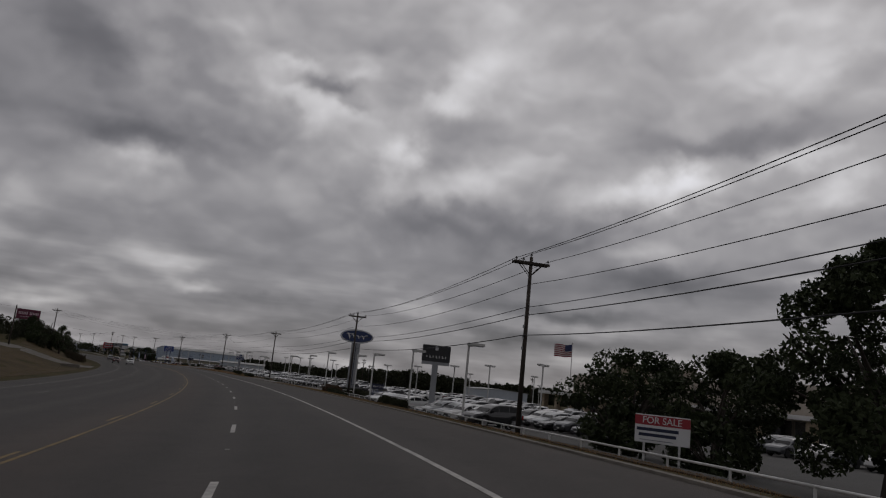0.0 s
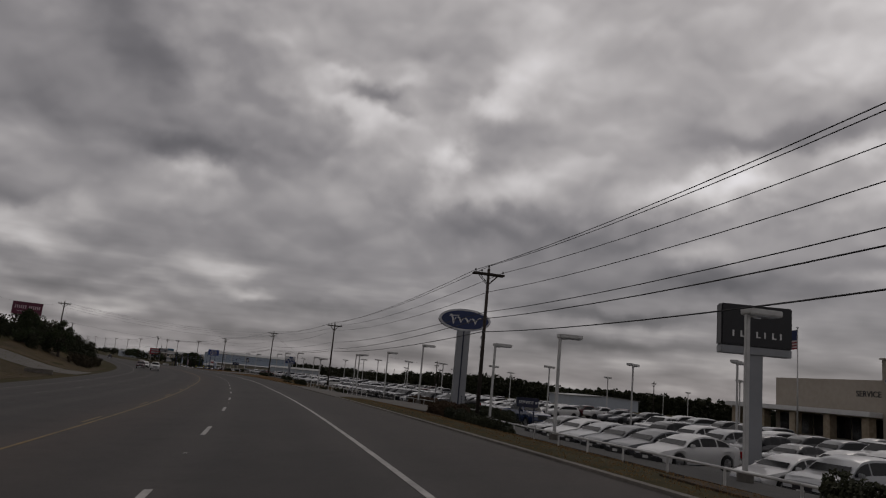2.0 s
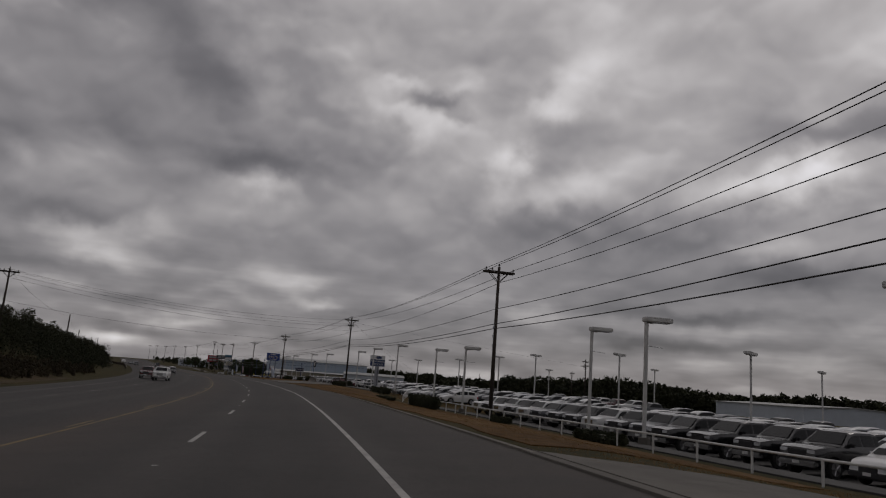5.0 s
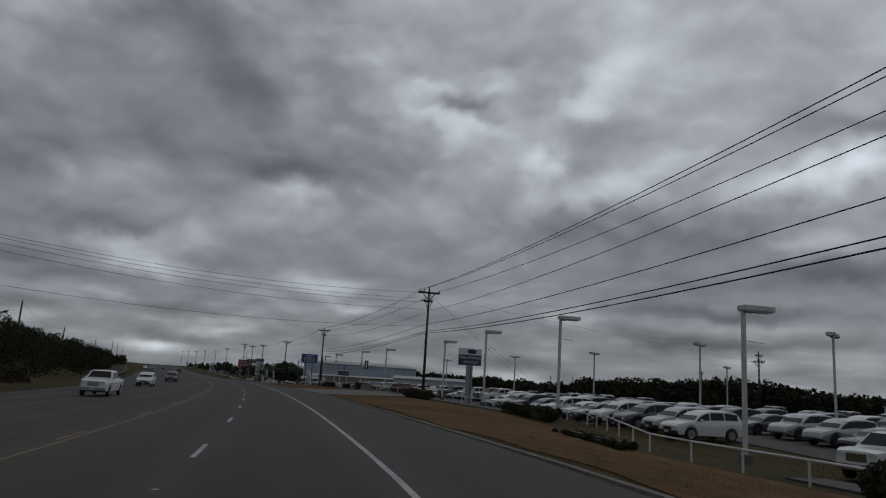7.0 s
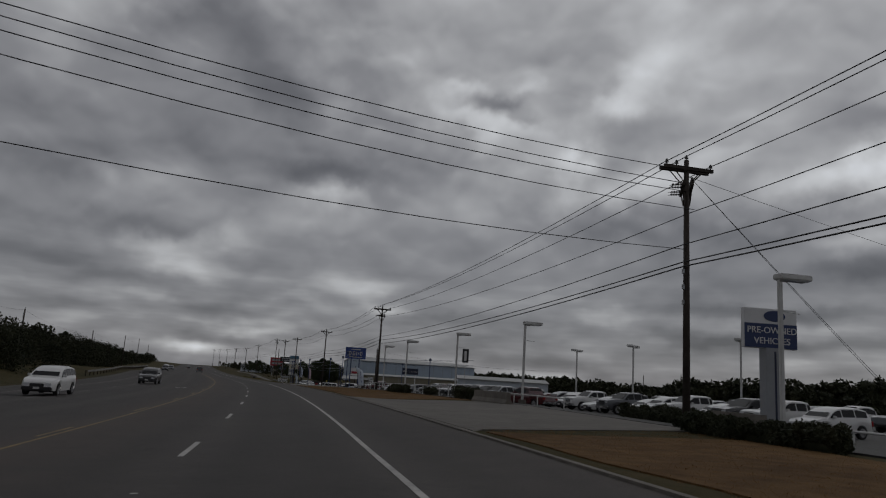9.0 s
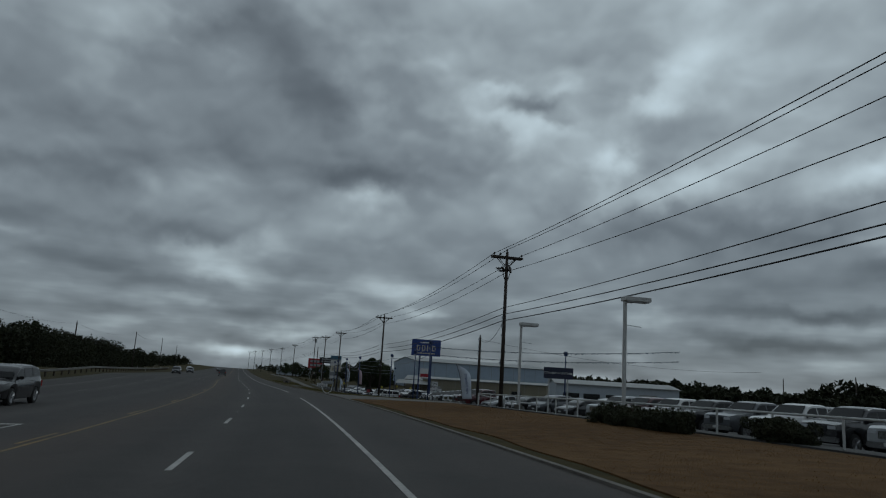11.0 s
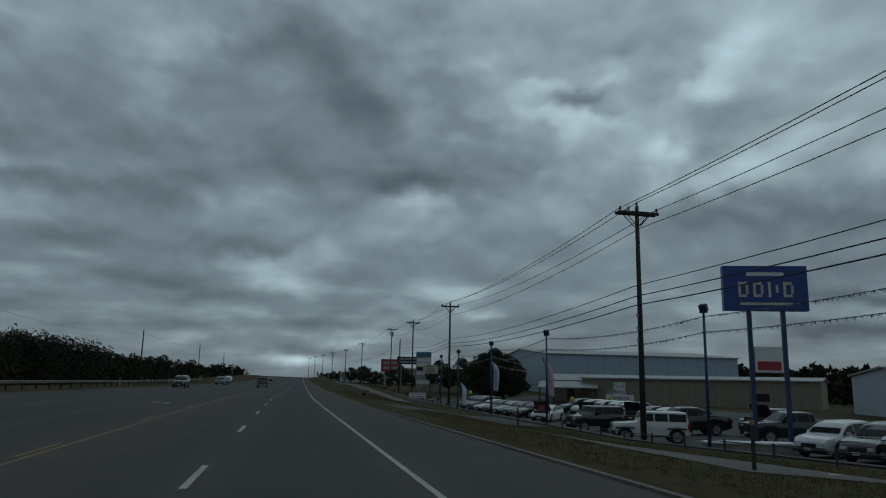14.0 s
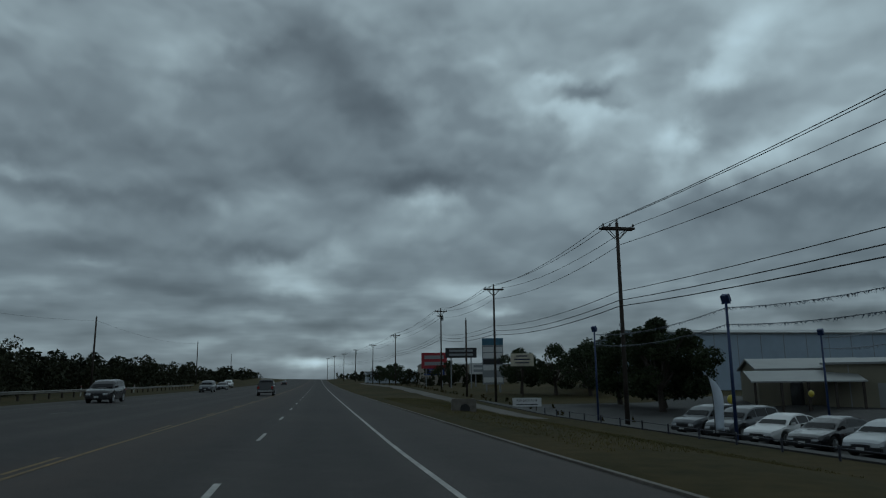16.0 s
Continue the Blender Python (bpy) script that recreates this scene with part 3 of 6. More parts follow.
mark("edge_line", -130, 323, 1.69, 1.81, PAINT_W, "solid white edge line")
mark("edge_line", 340, 1100, 1.69, 1.81, PAINT_W, "solid white edge line")
for d, q in ((-5.52, 0),):
    mark("centre_line", -130, 1100, d, d + 0.10, PAINT_Y, "worn solid yellow line")
    for i in range(-8, 70):
        mark("centre_dash", 84 + 11.9 * i + 4 * q, 87 + 11.9 * i + 4 * q, d - 0.26 + 0.52 * q, d - 0.16 + 0.52 * q, PAINT_Y, "", 1.6)
# arrows of the turn lane
for s in (292.0, 388.0):
    x = -7.55
    mark("arrow_shaft", s - 2.2, s, x - 0.06, x + 0.06, PAINT_W, "worn white turn arrow", 1.0)
    mark("arrow_head", s, s + 0.35, x - 0.75, x + 0.06, PAINT_W, "", 0.4)
    mark("arrow_head", s - 0.3, s + 0.65, x - 0.95, x - 0.7, PAINT_W, "", 0.4)
mark("edge_line", -130, 1100, -17.0, -16.9, PAINT_F, "faded white edge line")
for i in range(-8, 70):
    s = 79.5 + 11.9 * i
    mark("lane_dash", s, s + 3.0, -1.97, -1.85, PAINT_W, "", 1.6)
    if i < 50:
        mark("lane_dash", s + 5, s + 8.05, -13.28, -13.16, PAINT_F, "faded lane dash", 1.6)
        if i % 2 == 0:
            mark("road_stud", s + 7.55, s + 7.65, -1.96, -1.86, PAINT_W, "", 0.2)
APRONS = ((103.0, 130.0), (244.0, 267.0), (327.0, 334.5), (389.5, 394.0))


def kerb(s0, s1):
    me = ribbon("kerb", s0, s1, lambda s: 5.12 + drift(s), lambda s: 5.25 + drift(s), 0.05, KERB, 4, thick=0.25)
    return tagged(mpart("kerb", me), "weathered concrete kerb along the asphalt edge", "kerb", "kerbs", "structure")


last = -130
for a, b in APRONS:
    kerb(last, a - 3)
    last = b + 6
kerb(last, 1000)
for a, b in APRONS[:3]:
    wide = lambda s, a=a, b=b: 5.25 + drift(s) + 12.25 * (np.clip(1 - (a - s) / 4, 0, 1) * np.clip(1 - (s - b) / 7, 0, 1)) ** 2
    me = ribbon("driveway", a - 3.95, b + 6.9, lambda s: 5.31 + drift(s), wide, 0.04, CONCRETE, 0.8, lift=1, cross=12, thick=0.15)
    tagged(mpart("driveway", me), "pale worn concrete driveway apron crossing the verge", "driveway", "driveways", "structure")
    me = ribbon("gutter", a - 3.4, b + 6.4, lambda s: 5.09 + drift(s), lambda s: 5.34 + drift(s), 0.045, CONCRETE, 1.0, thick=0.12)
    tagged(mpart("gutter", me), "pale concrete gutter at the mouth of a driveway", "gutter", "gutters", "structure")
me = ribbon("driveway", 386.5, 399.5, lambda s: 5.13 + drift(s), 18, 0.035, LOT, 2, lift=1, cross=5, thick=0.15)
tagged(mpart("driveway", me), "dark asphalt driveway into the used car lot", "driveway", "driveways", "structure")
for s0, s1, d0, d1 in ((-60, 101, 14.2, 62), (134, 190, 15.0, 58), (190, 218, 27, 58), (218, 326, 15.2, 60), (326, 470, 16.2, 48), (101, 134, 17.5, 58)):
    me = ribbon("car_park", s0, s1, d0, d1, 0.06, LOT, 3, lift=1, cross=30, thick=0.2)
    tagged(mpart("car_park", me), "grey patched asphalt of a dealership car park", "car park", "car parks", "structure")
# dead brown strips of verge, and bare earth at the fence line
for s0, s1, d0, d1, m, lab in ((138, 240, 5.95, 14.0, BROWN, "dead brown grass strip beside the road"), (272, 328, 5.85, 14.8, BROWN, "dead brown grass strip beside the road"), (60, 100, 9.5, 14.0, EARTH, "bare earth bank under the pipe fence"),
                               (8, 60, 7.2, 13.8, EARTH, "bare earth bank under the pipe fence"), (355, 372, 8.6, 13.0, CONCRETE, "pale concrete pad sunk in the grass verge"), (60, 158, -38.0, -22.5, DRYBANK, "dry straw-coloured bank beyond the far lanes"), (180, 226, -38.0, -22.5, DRYBANK, "dry straw-coloured bank beyond the far lanes"), (440, 640, 12.5, 14.8, CONCRETE, "narrow pale concrete path beyond the ditch")):
    fa = lambda s, d0=d0: d0 + 0.16 * np.sin(s * 0.31) + 0.12 * np.sin(s * 0.83)
    me = ribbon("verge", s0, s1, fa, d1, 0.03, m, 1.5, lift=1, cross=8, thick=0.15)
    tagged(mpart("verge", me), lab, "verge", "verge strips", "structure")


# ---- utility poles and wires ----
def insulator(bm, x, y, z):
    rod(bm, (x, y, z), (x, y, z + 0.08), 0.025, 0.025, 6)
    rod(bm, (x, y, z + 0.08), (x, y, z + 0.16), 0.095, 0.06, 8)
    rod(bm, (x, y, z + 0.16), (x, y, z + 0.24), 0.07, 0.04, 8)
    return bm


def utility_pole(s, d, top, arms=1, label="dark creosoted timber utility pole with one crossarm", can=False, lean=0.0, arm_turn=0.0):
    """top: height of the pole's top above the road's reference line."""
    foot = spot(s, d, -0.1)
    h = float(line(s)[2]) + top - foot.z
    ob = thing("utility_pole", label, "utility pole", Matrix.Translation(foot) @ Matrix.Rotation(heading(s) + radians(arm_turn), 4, "Z") @ Matrix.Rotation(radians(lean), 4, "Y"), "utility poles along the road")
    part("shaft", rodm((0, 0, 0), (0, 0, h), 0.17, 0.11, 12), POLEWOOD, ob, soft=True)
    for k in range(arms):
        z = h - 0.45 - 0.95 * k
        reach = 1.25 if k == 0 else 1.05
        turned = Matrix.Rotation(radians(62 if k else 0), 4, "Z")
        arm = part("crossarm", boxm(-reach, reach, -0.25, -0.13, z - 0.085, z + 0.085, bevel=0.012), POLEWOOD, ob, place=turned)
        part("crossarm", boxm(-reach, reach, 0.13, 0.25, z - 0.085, z + 0.085, bevel=0.012), POLEWOOD, ob, place=turned)
        for x in ((-1.12, -0.62, 1.12) if k == 0 else (-0.85, -0.4, 0.4, 0.85)):
            part("insulator", insulator(bmesh.new(), x, -0.19, z + 0.085), INSUL, arm)
            if k:
                # strain insulators reaching out towards the lines that leave here
                bm = bmesh.new()
                for i in range(4):
                    rod(bm, (x, 0.26 + 0.11 * i, z), (x, 0.34 + 0.11 * i, z), 0.065, 0.035, 8)
                rod(bm, (x, 0.2, z), (x, 0.78, z - 0.03), 0.014, 0.014, 5)
                part("strain_insulator", bm, INSUL, arm)
        for sx in (-1, 1):
            for y in (-0.19, 0.19):
                part("brace", rodm((sx * 0.75, y, z - 0.07), (sx * 0.1, y * 0.7, z - 0.75), 0.028, 0.028, 6), POLEWOOD, arm)
    part("insulator", insulator(bmesh.new(), 0, 0, h), INSUL, ob)
    if can:
        bm = rodm((0.32, 0, h - 2.3), (0.32, 0, h - 1.45), 0.22, 0.22, 14)
        rod(bm, (0.32, 0, h - 1.45), (0.32, 0, h - 1.3), 0.06, 0.05, 8)
        part("transformer", bm, GALV, ob, "grey pole transformer can")
    for zz in (6.9, 6.2, 5.5):
        bm = boxm(-0.2, -0.1, -0.06, 0.06, zz - 0.1, zz + 0.1)
        part("cable_clamp", bm, GALV, ob)
    return ob


POLES = [(-12, 16.0, 10.7, 1), (43.0, 16.4, 10.8, 1), (100.0, 16.2, 11.1, 1), (174.3, 16.4, 11.15, 1), (248.0, 17.1, 12.4, 2), (320.5, 16.5, 12.1, 2), (378.0, 18.3, 11.8, 1), (436.5, 21.4, 12.5, 1), (477.0, 23.8, 13.4, 1), (531.0, 28.0, 15.8, 2), (590, 27, 14.5, 1), (640, 26, 14, 1), (700, 25, 14.5, 1), (760, 24, 14.5, 1), (830, 23, 15, 1), (900, 22, 15, 1)]
for i, (s, d, top, arms) in enumerate(POLES):
    utility_pole(s, d, top, arms, "dark creosoted timber utility pole with two crossarms" if arms == 2 else "dark creosoted timber utility pole with one crossarm", can=(i in (9, 12)))
LEFTPOLES = [(231.0, -33.6, 13.0, 1), (292, -34, 10.5, 0), (352, -36, 9.5, 0), (425, -33, 9.5, 0), (507.0, -30.0, 11.7, 0), (623.0, -30.0, 14.0, 0), (720, -28, 13, 0), (172, -38, 10.0, 0)]
for s, d, top, arms in LEFTPOLES:
    utility_pole(s, d, top, arms, "weathered timber pole standing in roadside brush")
for s, d, top, arms in ((262, 73.7, 9.6, 2), (300, 95, 8.2, 1), (205, 110, 8.0, 1), (385, 120, 8, 0), (415, 130, 8, 0)):
    utility_pole(s, d, top, arms, "distant timber utility pole behind the car park", arm_turn=35)
utility_pole(336.8, 19.9, 6.5, 0, "short bare timber pole at the edge of the car lot")
utility_pole(493, 24, 10.5, 0, "thin bare timber pole beside the road")


def tube(paths, r, name, material, seg=4):
    """One connected thin tube along a row of places."""
    verts, faces = [], []
    n = len(paths)
    for i, q in enumerate(paths):
        d = (paths[min(i + 1, n - 1)] - paths[max(i - 1, 0)]).normalized()
        u = d.cross(Vector((0, 0, 1)))
        u = u.normalized() if u.length > 1e-4 else Vector((1, 0, 0))
        v = u.cross(d)
        for k in range(seg):
            a = 2 * math.pi * (k + 0.5) / seg
            verts.append(q + u * (r * math.cos(a)) + v * (r * math.sin(a)))
    for i in range(n - 1):
        for k in range(seg):
            a, b = i * seg + k, i * seg + (k + 1) % seg
            faces.append((a, b, b + seg, a + seg))
    faces += [tuple(range(seg))[::-1], tuple(range((n - 1) * seg, n * seg))]
    return mesh_of(name, verts, faces, material, True)


def wire(points, r, name, label, group, sag=0.0):
    """A hanging cable through the given places."""
    path = [Vector(points[0])]
    for a, b in zip(points, points[1:]):
        for i in range(1, 13):
            u = i / 12
            q = Vector(a).lerp(Vector(b), u)
            q.z -= 4 * sag * u * (1 - u)
            path.append(q)
    return tagged(mpart(name, tube(path, r, name, WIRE)), label, "cable", group)


def off(s, d, top, side, down):
    p = level(s, d, top - down)
    h = heading(s)
    return p + Vector((math.cos(h) * side, math.sin(h) * side, 0))


NEUTRAL = {1: 1.8, 2: 1.8, 3: 1.25, 5: 1.5, 6: 1.3}
for side, down in ((-1.12, 0.22), (1.12, 0.22), (0, -0.2), (0.14, None)):
    wire([off(s, d, t, side, (NEUTRAL.get(i, 2.5) if i < 7 else 1.6) if down is None else down) for i, (s, d, t, a) in enumerate(POLES)], 0.020, "power_line", "thin dark overhead power line between timber poles", "overhead lines", 0.8)
CABLES = {0: (7.2, 6.7, 5.2), 1: (7.4, 6.9, 5.6), 2: (7.65, 7.15, 6.15), 3: (7.75, 6.6, 6.25), 4: (8.4, 7.6, 7.4), 5: (7.7, 7.2, 6.7), 6: (7.2, 6.6, 6.1), 7: (7.6, 7.0, 6.6)}
for k, r in enumerate((0.024, 0.03, 0.034)):
    wire([off(s, d, CABLES.get(i, (t - 5.0, t - 5.6, t - 6.1))[k], -0.18, 0) for i, (s, d, t, a) in enumerate(POLES)], r, "telephone_cable", "thick black telephone cable slung between timber poles", "overhead lines", 0.6)
# lines that cross the road to the pole on the far bank
for k, (side, z0, z1) in enumerate(((-1.1, 11.95, 13.0), (-0.4, 11.3, 12.8), (0.3, 10.9, 12.3), (0.8, 10.1, 11.7))):
    wire([off(248, 17.1, z0, side * 0.5, 0), off(231, -33.6, z1, side * 0.5, 0)], 0.018, "power_line", "overhead power line crossing above the highway", "overhead lines", 1.5)
wire([off(248, 17.1, 8.2, 0, 0), off(231, -33.6, 8.6, 0, 0)], 0.018, "telephone_cable", "thin cable crossing above the highway", "overhead lines", 1.3)
wire([off(231, -33.6, 13, 0, 0.2), off(292, -34, 10.5, 0, 0.2), off(352, -36, 9.5, 0, 0.2), off(425, -33, 9.5, 0, 0.3), off(507, -30, 11.7, 0, 0.5), off(623, -30, 14, 0, 0.5)], 0.014, "telephone_cable", "slack cable along the far bank", "overhead lines", 1.2)
wire([off(231, -33.6, 13, 0, 0.3), off(172, -38, 10, 0, 0.3), off(60, -46, 9, 0, 0)], 0.014, "telephone_cable", "slack cable along the far bank", "overhead lines", 1.0)
wire([off(320.5, 16.5, 11.9, 0, 5.0), off(336.8, 19.9, 6.5, 0, 0.2), off(345, 60, 5.5, 0, 0)], 0.016, "telephone_cable", "slack cable to the short pole by the lot", "overhead lines", 0.9)
for tgt in ((262, 73.7, 8.0), (251, 33, 0.9), (254, 36, 0.9)):
    wire([off(248, 17.1, 12.4, 0.2, 0.8), level(*tgt)], 0.011, "guy_wire", "thin wire slanting down from the pole", "overhead lines", 0.1)


# ---- car park lamps ----
def lot_lamp(s, d, top, turn=0.0, twin=False, tint=WHITEPAINT, label="white painted steel car park lamp with a flat box head"):
    foot = spot(s, d, 0.0)
    h = float(line(s)[2]) + top - foot.z
    ob = thing("car_park_lamp", label, "street lamp", Matrix.Translation(foot) @ Matrix.Rotation(heading(s) + radians(turn), 4, "Z"), "car park lamps")
    part("footing", rodm((0, 0, -0.2), (0, 0, 0.35), 0.28, 0.27, 14), CONCRETE, ob, "round concrete footing")
    part("post", boxm(-0.075, 0.075, -0.075, 0.075, 0.3, h - 0.17, bevel=0.015), tint, ob)
    for sx in ((1, -1) if twin else (1,)):
        bm = boxm(sx * 0.0, sx * 0.35, -0.04, 0.04, h - 0.24, h - 0.14)
        part("arm", bm, tint, ob)
        bm = bmesh.new()
        x0, x1 = sorted((sx * (0.30 if twin else -0.10), sx * 1.25))
        box(bm, x0, x1, -0.27, 0.27, h - 0.16, h + 0.06, 0.03)
        head = part("head", bm, tint, ob, "white shoebox lamp head")
        part("lens", boxm(x0 + 0.1, x1 - 0.1, -0.2, 0.2, h - 0.195, h - 0.162), LAMPGLASS, head, "pale glass lens")
    if not twin and 130 < s < 330:
        part("banner_arm", rodm((0.05, 0, h * 0.78), (0.85, 0, h * 0.77), 0.016, 0.014, 6), GALV, ob, "thin bare banner arm")
    return ob


LAMPS = [(53.0, 16.0, 5.4, 0, 0), (69.8, 16.1, 5.3, 0, 0), (84.5, 15.5, 5.1, 0, 0), (98.0, 16.5, 5.2, 0, 0), (120.5, 16.9, 5.9, 0, 0), (139.5, 17.6, 5.6, 0, 0), (152.0, 16.5, 5.4, 0, 0), (160.5, 17.8, 5.6, 0, 0), (178.5, 15.4, 4.9, 0, 0), (195.0, 17.3, 5.4, 0, 0), (212.2, 17.0, 6.4, 0, 0), (226.8, 16.9, 6.4, 0, 0), (243.0, 17.9, 6.4, 0, 0), (268.0, 17.0, 6.3, 0, 0), (286.0, 17.2, 6.5, 0, 0), (299.5, 15.4, 6.2, 0, 0), (317.0, 16.6, 6.3, 0, 0),
         (79, 35.2, 5.8, 40, 1), (95.5, 35.4, 5.7, 40, 1), (132.5, 37.4, 5.6, 40, 1), (112, 36.5, 5.7, 40, 1), (60, 36, 5.7, 40, 1), (150, 37, 5.6, 40, 1), (170, 36, 5.9, 40, 1), (190, 36, 6.3, 40, 1), (210.5, 35.6, 6.6, 40, 1), (227, 37.1, 6.8, 40, 1), (250, 39, 6.8, 40, 1), (272, 38, 6.8, 40, 1), (286.5, 36.5, 6.7, 40, 1), (298.5, 36.2, 6.6, 40, 1),
         (90, 55, 5.7, 40, 1), (120, 56, 5.7, 40, 1), (150, 57, 5.7, 40, 1), (185, 57, 6.0, 40, 1), (215, 57, 6.3, 40, 1), (250, 58, 6.3, 40, 1), (135, 80, 5, 40, 1), (165, 85, 5, 40, 1), (150, 110, 4.5, 40, 1), (190, 100, 4.5, 40, 1)]
for s, d, top, turn, twin in LAMPS:
    lot_lamp(s, d, top, turn, bool(twin), label="white painted steel car park lamp with twin box heads" if twin else "white painted steel car park lamp with a flat box head")


def flood_lamp(s, d, top, turn=0.0):
    foot = spot(s, d, 0.0)
    h = float(line(s)[2]) + top - foot.z
    ob = thing("flood_lamp", "slim blue painted lamp post with a tilted square floodlight", "street lamp", Matrix.Translation(foot) @ Matrix.Rotation(heading(s) + radians(turn), 4, "Z"), "blue lot lamps")
    part("post", rodm((0, 0, -0.1), (0, 0, h - 0.35), 0.085, 0.06, 10), BLUEPOLE, ob, soft=True)
    m = Matrix.Translation((0, 0, h - 0.2)) @ Matrix.Rotation(radians(28), 4, "X")
    bm = boxm(-0.19, 0.19, -0.13, 0.13, -0.19, 0.19, bevel=0.03)
    head = part("head", bm, BLUEPOLE, ob, "blue floodlight housing", m)
    part("lens", boxm(-0.15, 0.15, 0.132, 0.145, -0.15, 0.15), LAMPGLASS, head)
    part("bracket", boxm(-0.2, 0.2, -0.03, 0.03, h - 0.44, h - 0.38), BLUEPOLE, ob)
    return ob


FLOODS = [(339.8, 15.6, 6.0), (354, 17.5, 5.6), (372.5, 18.7, 5.6), (389.5, 17.2, 5.5), (404.3, 17.6, 5.5), (420, 18.5, 5.4), (441, 21.3, 5.6), (336.5, 29.1, 5.7), (433.5, 34.4, 4.9), (360, 31, 5.2)]
for s, d, top in FLOODS:
    flood_lamp(s, d, top, -60)


# ---- vehicles ----
def car_shape(kind):
    """Side outline: (length, width, sill, wheel radius, wheel xs, belt line and roof line as x,z rows, bed)."""
    if kind == "sedan":
        return dict(L=4.85, W=1.85, sill=0.24, r=0.33, axles=(-1.42, 1.40), belt=((-2.42, 0.46), (-2.39, 0.62), (-2.2, 0.72), (-1.7, 0.82), (-1.05, 0.92), (0.0, 0.94), (1.2, 0.99), (1.8, 1.04), (2.2, 1.04), (2.36, 0.95), (2.42, 0.6)),
                    roof=((-1.15, 0.91), (-0.75, 1.16), (-0.3, 1.36), (0.2, 1.45), (0.7, 1.44), (1.2, 1.33), (1.95, 1.05)), win=(-0.98, -0.1, 0.85, 1.55))
    if kind == "suv":
        return dict(L=4.7, W=1.9, sill=0.30, r=0.37, axles=(-1.38, 1.38), belt=((-2.35, 0.52), (-2.31, 0.76), (-2.12, 0.90), (-1.7, 1.0), (-1.1, 1.07), (0.0, 1.12), (1.4, 1.16), (2.2, 1.18), (2.33, 1.1), (2.35, 0.6)),
                    roof=((-1.15, 1.07), (-0.75, 1.38), (-0.38, 1.60), (0.1, 1.70), (1.2, 1.72), (1.9, 1.62), (2.28, 1.14)), win=(-0.95, -0.05, 0.95, 1.85))
    if kind == "van":
        return dict(L=5.1, W=2.0, sill=0.26, r=0.35, axles=(-1.55, 1.5), belt=((-2.55, 0.55), (-2.52, 0.85), (-2.0, 1.02), (-1.35, 1.12), (0, 1.14), (2.4, 1.16), (2.53, 1.1), (2.55, 0.6)),
                    roof=((-1.45, 1.12), (-0.65, 1.66), (0.0, 1.76), (1.9, 1.76), (2.25, 1.68), (2.48, 1.16)), win=(-1.2, -0.15, 1.0, 2.1))
    if kind == "jeep":
        return dict(L=4.6, W=1.85, sill=0.45, r=0.41, axles=(-1.5, 1.4), belt=((-2.2, 0.75), (-2.15, 1.10), (-1.2, 1.16), (-0.75, 1.20), (1.0, 1.20), (2.1, 1.20), (2.15, 0.7)),
                    roof=((-0.78, 1.20), (-0.55, 1.76), (-0.4, 1.82), (1.8, 1.80), (2.0, 1.76), (2.1, 1.22)), win=(-0.55, 0.15, 0.95, 1.95))
    return dict(L=5.9, W=2.02, sill=0.42, r=0.41, axles=(-1.95, 1.75), belt=((-2.95, 0.7), (-2.92, 1.12), (-2.5, 1.22), (-1.35, 1.28), (-0.5, 1.26), (0.95, 1.28), (1.05, 1.28), (2.85, 1.26), (2.95, 1.2), (2.95, 0.7)),
                roof=((-1.4, 1.28), (-0.75, 1.82), (-0.4, 1.90), (0.55, 1.90), (0.8, 1.84), (1.0, 1.29)), win=(-1.15, -0.2, 0.6, 0.85), bed=(1.12, 2.85))


